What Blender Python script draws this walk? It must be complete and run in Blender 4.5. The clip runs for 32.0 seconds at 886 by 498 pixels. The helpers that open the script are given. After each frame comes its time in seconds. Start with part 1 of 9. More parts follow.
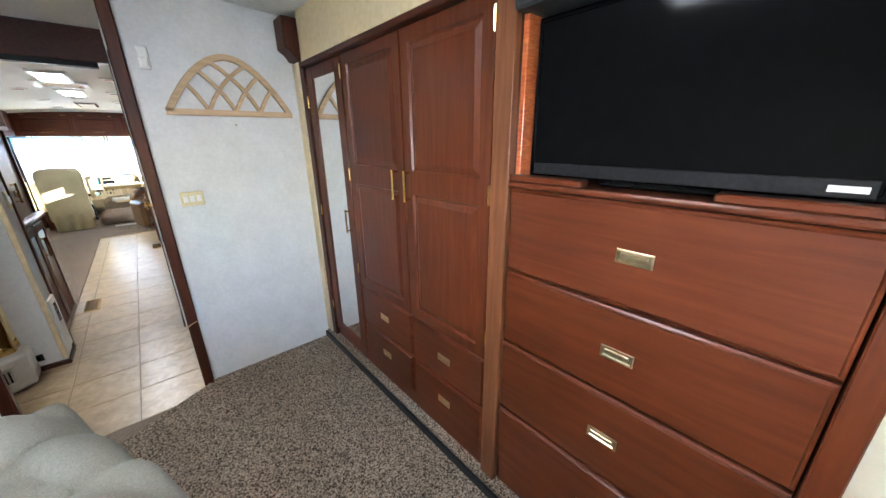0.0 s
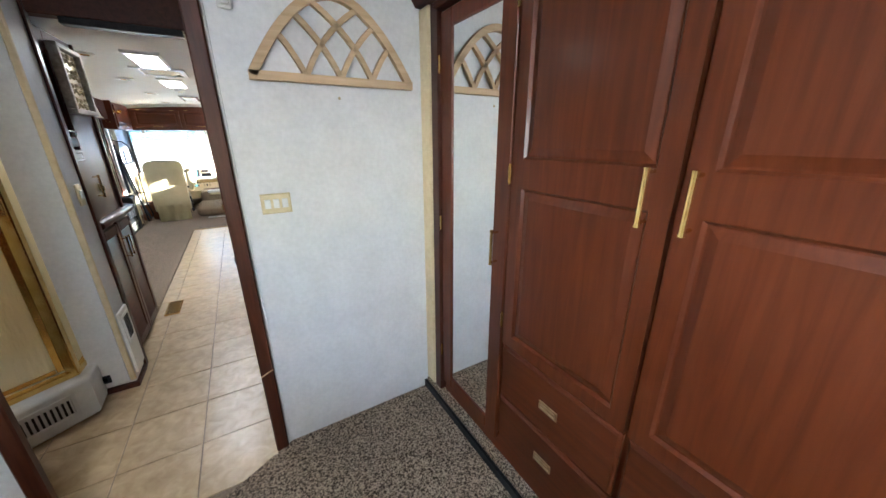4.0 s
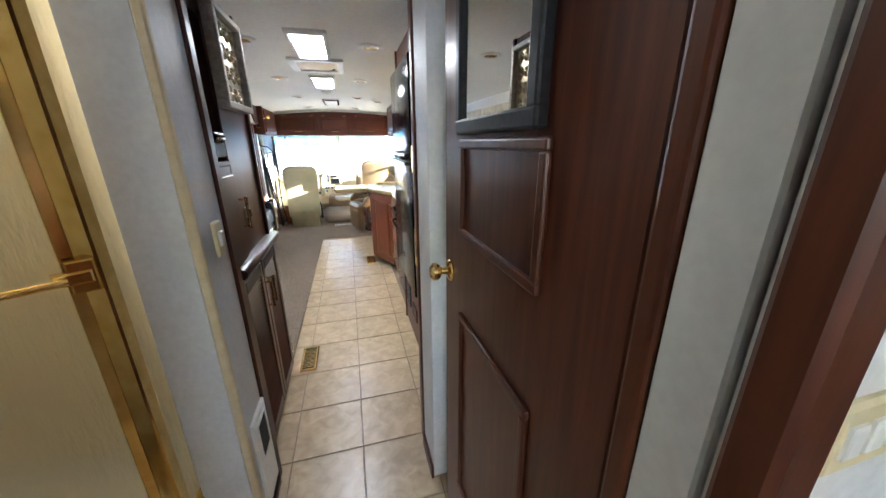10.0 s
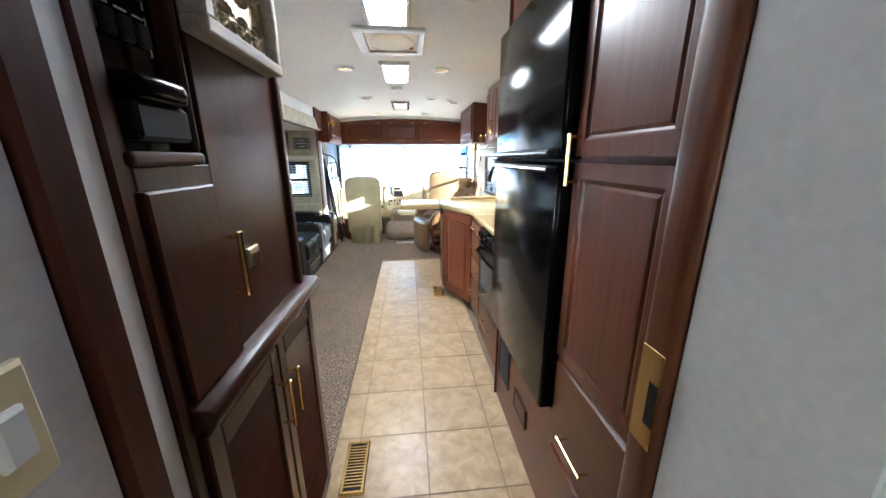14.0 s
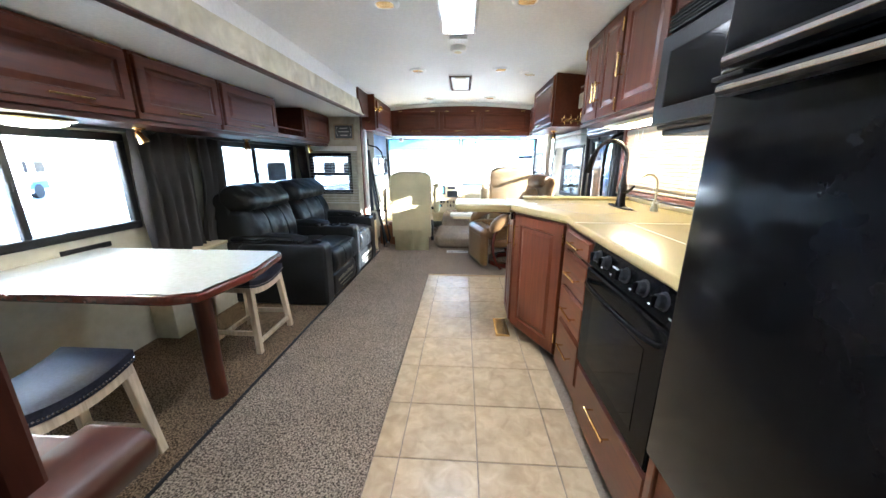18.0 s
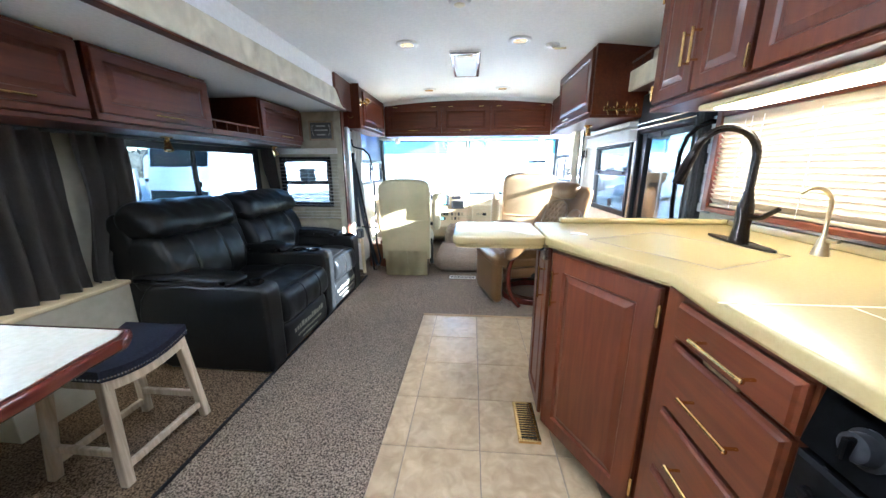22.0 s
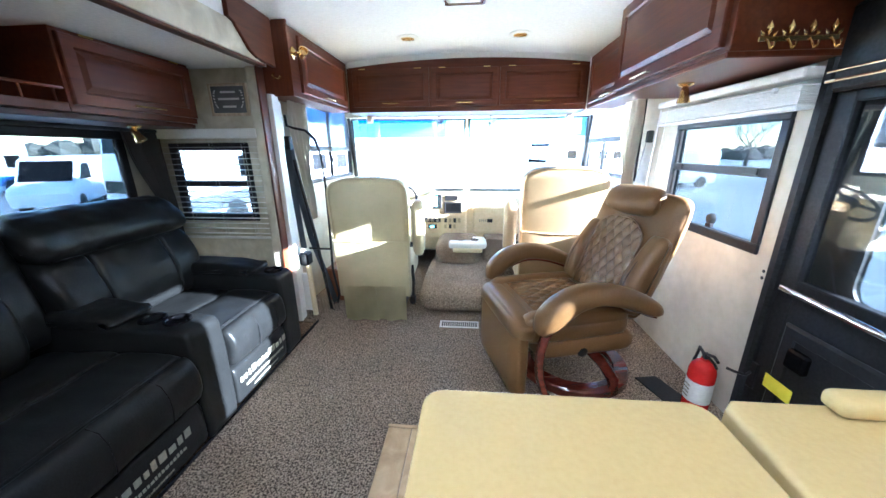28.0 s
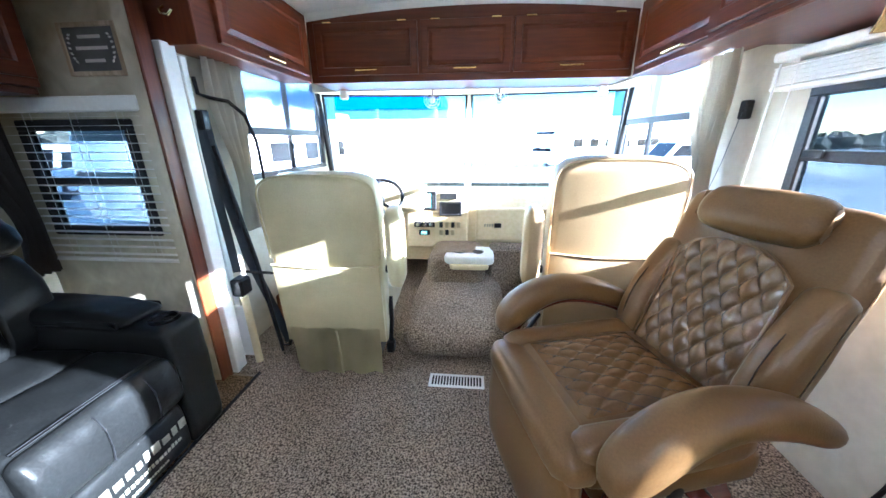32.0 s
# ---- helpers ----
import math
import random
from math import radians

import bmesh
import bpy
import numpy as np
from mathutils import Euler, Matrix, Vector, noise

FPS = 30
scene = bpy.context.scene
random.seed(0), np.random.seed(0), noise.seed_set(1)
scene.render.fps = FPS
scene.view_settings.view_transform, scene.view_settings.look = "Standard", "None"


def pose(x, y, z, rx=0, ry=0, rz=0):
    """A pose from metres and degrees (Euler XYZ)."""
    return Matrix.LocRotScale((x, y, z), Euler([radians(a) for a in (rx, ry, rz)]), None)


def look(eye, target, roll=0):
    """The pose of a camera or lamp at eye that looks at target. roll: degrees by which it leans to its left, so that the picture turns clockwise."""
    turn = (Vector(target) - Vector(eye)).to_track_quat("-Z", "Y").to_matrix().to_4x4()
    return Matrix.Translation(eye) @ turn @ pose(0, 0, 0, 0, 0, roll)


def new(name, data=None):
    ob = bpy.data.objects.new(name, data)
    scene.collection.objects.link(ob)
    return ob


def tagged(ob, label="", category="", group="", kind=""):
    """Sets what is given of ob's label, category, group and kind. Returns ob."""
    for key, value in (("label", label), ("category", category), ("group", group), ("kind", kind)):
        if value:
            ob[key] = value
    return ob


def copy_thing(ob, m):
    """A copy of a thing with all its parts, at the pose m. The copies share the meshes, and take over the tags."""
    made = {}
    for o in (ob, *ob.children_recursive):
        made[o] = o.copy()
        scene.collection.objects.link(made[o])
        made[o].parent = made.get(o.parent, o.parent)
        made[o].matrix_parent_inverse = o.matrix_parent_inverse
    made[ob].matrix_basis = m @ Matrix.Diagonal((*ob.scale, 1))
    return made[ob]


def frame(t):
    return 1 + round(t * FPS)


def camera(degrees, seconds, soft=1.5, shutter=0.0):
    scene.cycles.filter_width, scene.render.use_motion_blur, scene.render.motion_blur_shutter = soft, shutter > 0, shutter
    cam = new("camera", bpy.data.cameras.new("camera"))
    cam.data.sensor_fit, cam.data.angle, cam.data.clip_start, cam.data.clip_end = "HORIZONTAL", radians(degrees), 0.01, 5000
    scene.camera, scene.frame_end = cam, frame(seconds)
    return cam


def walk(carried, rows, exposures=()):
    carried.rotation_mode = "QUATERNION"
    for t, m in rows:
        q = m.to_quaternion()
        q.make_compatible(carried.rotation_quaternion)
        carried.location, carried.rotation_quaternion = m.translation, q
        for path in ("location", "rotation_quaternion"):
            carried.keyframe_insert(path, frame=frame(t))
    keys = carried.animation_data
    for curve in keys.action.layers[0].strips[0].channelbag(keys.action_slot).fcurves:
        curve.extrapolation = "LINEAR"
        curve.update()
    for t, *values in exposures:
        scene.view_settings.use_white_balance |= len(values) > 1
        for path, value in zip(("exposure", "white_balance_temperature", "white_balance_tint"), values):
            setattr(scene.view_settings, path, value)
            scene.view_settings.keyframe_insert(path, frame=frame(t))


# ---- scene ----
cam = camera(106.45, 32.0)
ROWS = [
    (0.0, 0.3132, -0.0587, 1.5034, -41.57, -18.52, 0.54),
    (0.5, 0.3670, 0.0422, 1.4789, -40.16, -18.53, 0.52),
    (1.0, 0.3990, 0.1372, 1.4599, -38.88, -18.40, 0.51),
    (1.5, 0.4181, 0.2352, 1.4428, -37.50, -18.34, 0.45),
    (2.0, 0.4283, 0.3397, 1.4318, -36.21, -18.41, 0.44),
    (2.5, 0.4311, 0.4554, 1.4272, -34.87, -18.47, 0.46),
    (4.5, 0.3668, 0.9584, 1.4380, -29.48, -18.67, 0.40),
    (5.0, 0.3426, 1.0944, 1.4372, -28.07, -18.62, 0.44),
    (5.5, 0.3136, 1.2175, 1.4351, -26.80, -18.50, 0.43),
    (6.0, 0.2815, 1.3257, 1.4300, -25.54, -18.38, 0.45),
    (6.5, 0.2485, 1.4409, 1.4293, -24.23, -18.30, 0.41),
    (7.0, 0.2135, 1.5506, 1.4347, -22.88, -18.22, 0.42),
    (7.5, 0.1800, 1.6518, 1.4435, -21.62, -18.30, 0.45),
    (8.0, 0.1500, 1.7531, 1.4453, -20.40, -18.23, 0.43),
    (8.5, 0.1245, 1.8602, 1.4466, -19.05, -18.12, 0.33),
    (9.0, 0.0957, 1.9725, 1.4535, -17.88, -18.11, 0.24),
    (9.5, 0.0738, 2.0809, 1.4564, -16.60, -18.12, 0.26),
    (10.0, 0.0522, 2.1686, 1.4432, -15.48, -17.74, 0.39),
    (10.5, 0.0349, 2.2715, 1.4287, -14.24, -17.37, 0.45),
    (11.0, 0.0173, 2.3799, 1.4210, -13.01, -17.04, 0.44),
    (11.5, 0.0013, 2.4897, 1.4251, -11.74, -16.80, 0.41),
    (12.0, -0.0089, 2.5983, 1.4200, -10.53, -16.42, 0.42),
    (12.5, -0.0176, 2.7134, 1.4080, -9.33, -16.08, 0.41),
    (13.0, -0.0265, 2.8424, 1.3965, -8.14, -15.76, 0.38),
    (13.5, -0.0348, 2.9771, 1.3873, -6.98, -15.65, 0.34),
    (14.0, -0.0450, 3.1006, 1.3696, -5.77, -15.49, 0.27),
    (14.5, -0.0592, 3.2205, 1.3356, -4.83, -15.19, -0.02),
    (16.5, -0.0688, 3.6705, 1.2290, 0.71, -14.87, -0.05),
    (17.0, -0.0783, 3.7972, 1.2206, 1.56, -15.00, -0.10),
    (17.5, -0.0846, 3.9139, 1.2166, 2.61, -14.89, -0.21),
    (18.0, -0.0816, 4.0411, 1.2127, 3.40, -14.77, -0.21),
    (18.5, -0.0718, 4.1649, 1.2044, 4.20, -14.52, -0.10),
    (19.0, -0.0545, 4.2775, 1.1875, 4.86, -14.17, 0.04),
    (19.5, -0.0500, 4.4044, 1.1772, 5.06, -13.99, 0.09),
    (20.0, -0.0458, 4.5206, 1.1780, 5.16, -13.88, 0.11),
    (20.5, -0.0429, 4.6219, 1.1822, 5.24, -13.82, 0.14),
    (21.0, -0.0429, 4.7226, 1.1847, 5.24, -13.83, 0.18),
    (21.5, -0.0512, 4.8284, 1.1918, 5.03, -13.88, 0.15),
    (22.0, -0.0570, 4.9421, 1.2092, 4.89, -13.91, 0.12),
    (22.5, -0.0559, 5.0551, 1.2225, 4.96, -13.87, 0.21),
    (23.0, -0.0646, 5.1499, 1.2317, 4.90, -13.94, 0.27),
    (23.5, -0.0688, 5.2589, 1.2380, 4.85, -14.01, 0.27),
    (24.0, -0.0769, 5.3680, 1.2490, 4.74, -14.02, 0.14),
    (24.5, -0.1017, 5.4675, 1.2552, 4.30, -13.86, 0.17),
    (26.5, -0.0765, 5.9379, 1.2731, 4.83, -14.76, 0.22),
    (27.0, -0.0705, 6.0427, 1.2704, 4.90, -15.43, 0.22),
    (27.5, -0.0733, 6.1469, 1.2638, 4.72, -15.98, 0.25),
    (28.0, -0.0714, 6.2529, 1.2563, 4.76, -16.54, 0.36),
    (28.5, -0.0757, 6.3574, 1.2542, 4.80, -17.08, 0.36),
    (29.0, -0.0788, 6.4561, 1.2503, 4.91, -17.44, 0.25),
    (29.5, -0.0864, 6.5507, 1.2449, 4.98, -17.67, 0.14),
    (30.0, -0.0889, 6.6546, 1.2389, 5.05, -17.75, 0.12),
    (30.5, -0.0854, 6.7591, 1.2391, 5.20, -17.91, 0.22),
    (31.0, -0.0830, 6.8497, 1.2381, 5.24, -18.06, 0.38),
    (31.5, -0.0788, 6.9342, 1.2326, 5.20, -18.20, 0.41),
    (32.0, -0.0765, 7.0282, 1.2215, 5.12, -18.32, 0.38),
]
EXPOSURES = [(0.0, 4.9, 5750, 10), (2.5, 4.85, 5750, 10), (5.0, 4.7, 5800, 10), (7.0, 4.3, 5900, 10), (8.8, 4.3, 5950, 10), (10.0, 4.75, 5650, 10), (14.0, 4.95, 5650, 10), (18.0, 4.95, 5400, 10), (20.0, 4.9, 5250, 10), (22.0, 4.9, 5150, 10), (24.0, 5.0, 5100, 10), (28.0, 4.95, 5050, 10), (32.0, 4.8, 5000, 10)]
walk(cam, [(t, pose(x, y, z, 90 + pitch, roll, yaw)) for t, x, y, z, yaw, pitch, roll in ROWS], EXPOSURES)

# ---- light ----
SUN_WAY = Vector((1.0, -0.165, 0.30)).normalized()
world = bpy.data.worlds.new("sky")
scene.world = world
world.use_nodes = True
wn = world.node_tree.nodes
wl = world.node_tree.links
sky = wn.new("ShaderNodeTexSky")
sky.sky_type = 'NISHITA'
sky.sun_disc = False
sky.dust_density = 0.15
sky.sun_elevation = math.asin(SUN_WAY.z)
sky.sun_rotation = math.atan2(SUN_WAY.x, SUN_WAY.y)
wl.new(sky.outputs[0], wn["Background"].inputs[0])
wn["Background"].inputs[1].default_value = 0.15
sun = new("sun", bpy.data.lights.new("sun", 'SUN'))
sun.data.energy, sun.data.angle, sun.data.color = 5.0, radians(0.6), (1.0, 0.94, 0.86)
sun.matrix_world = look(SUN_WAY * 30, (0, 0, 0))


def area_lamp(name, x, y, z, sx, sy, watts, color, turn=(0, 0, 0)):
    ob = new(name, bpy.data.lights.new(name, 'AREA'))
    ob.data.shape, ob.data.size, ob.data.size_y, ob.data.energy, ob.data.color = 'RECTANGLE', sx, sy, watts, color
    ob.matrix_world = pose(x, y, z, *turn)
    return ob


# lamps that burn, plus one fill lamp for the shower
area_lamp("bedroom_lamp", -0.1, 0.45, 2.17, 0.3, 0.45, 0.04, (1.0, 0.95, 0.88), (0, 0, 0))
# added lamp without a fitting, brightens the shower behind its glass
area_lamp("shower_fill_lamp", -1.0, 3.2, 2.16, 0.35, 0.3, 0.26, (1.0, 0.96, 0.86), (0, 0, 0))
area_lamp("kitchen_lamp_a", -0.13, 4.87, 2.045, 0.2, 0.55, 0.12, (1.0, 0.99, 0.97), (0, 0, 0))
area_lamp("kitchen_lamp_b", -0.13, 6.33, 2.045, 0.2, 0.55, 0.05, (1.0, 0.99, 0.97), (0, 0, 0))
area_lamp("hood_lamp", 0.94, 6.15, 1.425, 0.1, 0.42, 0.05, (1.0, 0.88, 0.62), (0, 0, 0))
area_lamp("dinette_lamp", -1.97, 5.48, 1.36, 0.12, 0.25, 0.09, (1.0, 0.88, 0.65), (0, 0, 0))
# added fill lamp before an unseen rear window opening, in place of daylight
area_lamp("bedroom_fill_light", -0.85, -1.215, 1.40, 1.0, 0.5, 0.17, (0.90, 0.95, 1.0), (90, 0, 0))

# ---- materials ----
def ramp_nodes(nt, fac, stops):
    r = nt.nodes.new("ShaderNodeValToRGB")
    el = r.color_ramp.elements
    while len(el) < len(stops):
        el.new(0.5)
    for e, (p, c) in zip(el, stops):
        e.position, e.color = p, (*c, 1)
    nt.links.new(fac, r.inputs[0])
    return r.outputs[0]


def mat(name, dark, light, rough=0.5, metal=0.0, scale=40.0, stretch=(1, 1, 1), bump=0.05, big=2.5, wear=0.12,
        rough_var=0.08, coat=0.0, detail=6.0, lo=0.3, hi=0.7, dist=0.0, rand=0.0, height=0.004, spec=0.5):
    """Principled surface: fine grain between two colours, slow blotches on top, relief from the grain."""
    m = bpy.data.materials.new(name)
    m.use_nodes = True
    nt = m.node_tree
    p = nt.nodes["Principled BSDF"]
    tc = nt.nodes.new("ShaderNodeTexCoord")
    mp = nt.nodes.new("ShaderNodeMapping")
    mp.inputs["Scale"].default_value = stretch
    nt.links.new(tc.outputs["Object"], mp.inputs[0])
    vec = mp.outputs[0]
    info = nt.nodes.new("ShaderNodeObjectInfo")
    if rand:
        add = nt.nodes.new("ShaderNodeVectorMath")
        add.operation = 'ADD'
        sc = nt.nodes.new("ShaderNodeMath")
        sc.operation = 'MULTIPLY'
        sc.inputs[1].default_value = 37.0
        nt.links.new(info.outputs["Random"], sc.inputs[0])
        nt.links.new(vec, add.inputs[0])
        nt.links.new(sc.outputs[0], add.inputs[1])
        vec = add.outputs[0]
    n1 = nt.nodes.new("ShaderNodeTexNoise")
    n1.inputs["Scale"].default_value, n1.inputs["Detail"].default_value, n1.inputs["Distortion"].default_value = scale, detail, dist
    nt.links.new(vec, n1.inputs["Vector"])
    col = ramp_nodes(nt, n1.outputs["Fac"], [(lo, dark), (hi, light)])
    n2 = nt.nodes.new("ShaderNodeTexNoise")
    n2.inputs["Scale"].default_value, n2.inputs["Detail"].default_value = big, 4.0
    nt.links.new(tc.outputs["Object"], n2.inputs["Vector"])
    mul = nt.nodes.new("ShaderNodeMapRange")
    mul.inputs["To Min"].default_value, mul.inputs["To Max"].default_value = 1.0 - wear, 1.0 + wear
    mul.inputs["From Min"].default_value, mul.inputs["From Max"].default_value = 0.3, 0.7
    nt.links.new(n2.outputs["Fac"], mul.inputs["Value"])
    value = mul.outputs[0]
    if rand:
        rr = nt.nodes.new("ShaderNodeMapRange")
        rr.inputs["To Min"].default_value, rr.inputs["To Max"].default_value = 1.0 - rand, 1.0 + rand
        nt.links.new(info.outputs["Random"], rr.inputs["Value"])
        mm = nt.nodes.new("ShaderNodeMath")
        mm.operation = 'MULTIPLY'
        nt.links.new(value, mm.inputs[0])
        nt.links.new(rr.outputs[0], mm.inputs[1])
        value = mm.outputs[0]
    vm = nt.nodes.new("ShaderNodeVectorMath")
    vm.operation = 'SCALE'
    nt.links.new(col, vm.inputs[0])
    nt.links.new(value, vm.inputs["Scale"])
    nt.links.new(vm.outputs[0], p.inputs["Base Color"])
    p.inputs["Metallic"].default_value, p.inputs["Specular IOR Level"].default_value = metal, spec
    ro = nt.nodes.new("ShaderNodeMapRange")
    ro.inputs["To Min"].default_value, ro.inputs["To Max"].default_value = max(rough - rough_var, 0.02), min(rough + rough_var, 1)
    nt.links.new(n2.outputs["Fac"], ro.inputs["Value"])
    nt.links.new(ro.outputs[0], p.inputs["Roughness"])
    if coat:
        p.inputs["Coat Weight"].default_value, p.inputs["Coat Roughness"].default_value = coat, 0.18
    if bump:
        b = nt.nodes.new("ShaderNodeBump")
        b.inputs["Strength"].default_value, b.inputs["Distance"].default_value = bump, height
        nt.links.new(n1.outputs["Fac"], b.inputs["Height"])
        nt.links.new(b.outputs[0], p.inputs["Normal"])
    return m


def wood(name, dark, light, along, rough=0.40, coat=0.14):
    s = {"x": (1.5, 22, 22), "y": (22, 1.5, 22), "z": (22, 22, 1.5)}[along]
    return mat(name, dark, light, rough=rough, scale=2.2, stretch=s, bump=0.06, big=1.6, wear=0.22, coat=coat, detail=9, dist=0.6, rand=0.10,
               lo=0.32, hi=0.72, height=0.002, spec=0.28)


CHERRY_D, CHERRY_L = (0.076, 0.0168, 0.0052), (0.116, 0.0282, 0.0082)
cherry_z = wood("cherry_upright", CHERRY_D, CHERRY_L, "z")
cherry_y = wood("cherry_lengthwise", CHERRY_D, CHERRY_L, "y")
cherry_x = wood("cherry_crosswise", CHERRY_D, CHERRY_L, "x")
post_wood = wood("post_wood", (0.12, 0.042, 0.016), (0.21, 0.082, 0.034), "z", rough=0.45, coat=0.0)
flame_wood = mat("flame_veneer", (0.32, 0.06, 0.015), (0.62, 0.18, 0.05), rough=0.3, scale=3, stretch=(6, 3, 22), bump=0.02, coat=0.4, dist=2.0)
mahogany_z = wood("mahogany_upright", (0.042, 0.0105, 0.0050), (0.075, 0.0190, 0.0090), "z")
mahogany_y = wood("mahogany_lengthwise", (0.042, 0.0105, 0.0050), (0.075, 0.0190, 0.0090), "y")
post_red = wood("red_brown_post", (0.085, 0.026, 0.011), (0.16, 0.052, 0.022), "z")
jamb_wood = wood("jamb_wood", (0.05, 0.013, 0.006), (0.10, 0.028, 0.012), "z")
maple = wood("maple", (0.52, 0.36, 0.20), (0.68, 0.50, 0.31), "x", rough=0.5, coat=0.0)
grey_wood = wood("weathered_wood", (0.34, 0.31, 0.26), (0.58, 0.55, 0.49), "y", rough=0.55, coat=0.0)
limed_wood = wood("limed_wood", (0.42, 0.33, 0.22), (0.66, 0.55, 0.40), "z", rough=0.6, coat=0.0)
edge_wood = wood("edge_wood", (0.06, 0.010, 0.006), (0.12, 0.022, 0.013), "y", rough=0.2, coat=0.6)
wallpaper = mat("wallpaper", (0.68, 0.683, 0.686), (0.75, 0.753, 0.756), rough=0.50, scale=60, bump=0.12, big=7, wear=0.05, detail=8)
cream_wall = mat("cream_wall", (0.46, 0.425, 0.32), (0.54, 0.50, 0.395), rough=0.6, scale=18, bump=0.08, big=3, wear=0.05)
slide_paper = mat("leaf_wallpaper", (0.46, 0.42, 0.30), (0.66, 0.62, 0.49), rough=0.6, scale=5, bump=0.1, big=9, wear=0.12, dist=1.6, detail=8)
ceiling_mat = mat("ceiling_vinyl", (0.78, 0.78, 0.77), (0.86, 0.86, 0.85), rough=0.75, scale=55, bump=0.30, big=2, wear=0.03, dist=0.5, height=0.006)
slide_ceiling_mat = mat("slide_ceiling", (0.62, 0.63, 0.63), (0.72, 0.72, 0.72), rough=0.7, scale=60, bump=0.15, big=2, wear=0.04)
carpet = mat("taupe_carpet", (0.046, 0.034, 0.025), (0.43, 0.338, 0.252), rough=0.95, scale=140, bump=1.0, big=3.5, wear=0.1, detail=3, lo=0.38, hi=0.62, height=0.01, spec=0.1)
# engine cover pile: lighter carpet copy, windshield light put into the colour
carpet_cover_lit = mat("lit_brown_grey_carpet", (0.09, 0.066, 0.045), (0.44, 0.345, 0.255), rough=0.95, scale=140, bump=1.0, big=4, wear=0.12, detail=3, lo=0.38, hi=0.62, height=0.01, spec=0.1)
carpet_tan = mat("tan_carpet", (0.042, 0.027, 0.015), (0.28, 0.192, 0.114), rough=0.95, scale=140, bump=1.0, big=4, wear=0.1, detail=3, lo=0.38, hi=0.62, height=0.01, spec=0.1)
tile_mat = mat("ceramic_tile", (0.38, 0.268, 0.148), (0.54, 0.410, 0.250), rough=0.30, scale=16, bump=0.08, big=7, wear=0.10, detail=9, dist=0.8, rand=0.06, height=0.003)
grout = mat("grout", (0.20, 0.15, 0.11), (0.30, 0.24, 0.18), rough=0.9, scale=120, bump=0.2)
laminate = mat("cream_laminate", (0.355, 0.268, 0.118), (0.38, 0.290, 0.132), rough=0.26, scale=140, bump=0.006, big=3, wear=0.008, rough_var=0.0)
table_white = mat("white_laminate", (0.34, 0.325, 0.28), (0.39, 0.375, 0.33), rough=0.2, scale=60, bump=0.02, big=3, wear=0.01, rough_var=0.0)
black_leather = mat("black_leather", (0.0085, 0.0088, 0.009), (0.0135, 0.014, 0.0138), rough=0.36, scale=130, bump=0.18, big=6, wear=0.12, detail=4, height=0.003, spec=0.2, rough_var=0.03)
tan_leather = mat("tan_leather", (0.118, 0.06, 0.02), (0.142, 0.076, 0.027), rough=0.36, scale=160, bump=0.14, big=3, wear=0.08, detail=4, height=0.003, rough_var=0.03, spec=0.35)
tan_quilt = mat("quilted_leather", (0.118, 0.06, 0.021), (0.142, 0.076, 0.028), rough=0.24, scale=160, bump=0.14, big=3, wear=0.06, detail=4, height=0.003, rough_var=0.03, spec=0.7)
cream_vinyl = mat("cream_vinyl", (0.44, 0.385, 0.225), (0.48, 0.425, 0.255), rough=0.40, scale=170, bump=0.10, big=5, wear=0.12, detail=4, height=0.003)
# beige lowered so the colour carries the shade on the passenger seat
shaded_beige_vinyl = mat("shaded_beige_vinyl", (0.295, 0.205, 0.105), (0.33, 0.235, 0.125), rough=0.38, scale=170, bump=0.10, big=5, wear=0.10, detail=4, height=0.003)
navy_vinyl = mat("navy_vinyl", (0.008, 0.009, 0.016), (0.020, 0.022, 0.035), rough=0.45, scale=110, bump=0.15, big=5, wear=0.2, height=0.003, spec=0.25)
brass = mat("brass", (0.70, 0.46, 0.16), (0.86, 0.62, 0.27), rough=0.2, metal=1.0, scale=60, bump=0.02, wear=0.10)
gold_frame = mat("gold_frame", (0.62, 0.40, 0.10), (0.80, 0.56, 0.20), rough=0.16, metal=1.0, scale=20, bump=0.01, wear=0.18)
satin_metal = mat("satin_nickel", (0.42, 0.35, 0.22), (0.55, 0.47, 0.31), rough=0.36, metal=1.0, scale=60, bump=0.02)
chrome = mat("chrome", (0.70, 0.70, 0.72), (0.82, 0.82, 0.84), rough=0.12, metal=1.0, scale=30, bump=0.0)
bronze = mat("oil_rubbed_bronze", (0.010, 0.008, 0.007), (0.028, 0.022, 0.018), rough=0.26, metal=0.7, scale=50, bump=0.02)
gloss_black = mat("gloss_black", (0.003, 0.003, 0.0035), (0.005, 0.005, 0.0055), rough=0.14, scale=30, bump=0.015, big=3, wear=0.15, rough_var=0.04, spec=0.10)
screen_black = mat("screen_black", (0.003, 0.003, 0.003), (0.005, 0.005, 0.006), rough=0.08, scale=20, bump=0.0, rough_var=0.0, spec=0.06)
oven_black = mat("oven_enamel", (0.003, 0.003, 0.003), (0.005, 0.005, 0.0055), rough=0.22, scale=30, bump=0.015, big=3, wear=0.15, spec=0.04)
satin_black = mat("satin_black", (0.012, 0.012, 0.013), (0.022, 0.022, 0.024), rough=0.42, scale=90, bump=0.06, wear=0.2, spec=0.15)
dark_grey = mat("dark_grey", (0.030, 0.034, 0.036), (0.048, 0.052, 0.054), rough=0.5, scale=90, bump=0.08, wear=0.15, spec=0.15)
white_plastic = mat("white_plastic", (0.74, 0.74, 0.72), (0.80, 0.80, 0.78), rough=0.38, scale=40, bump=0.02, wear=0.05)
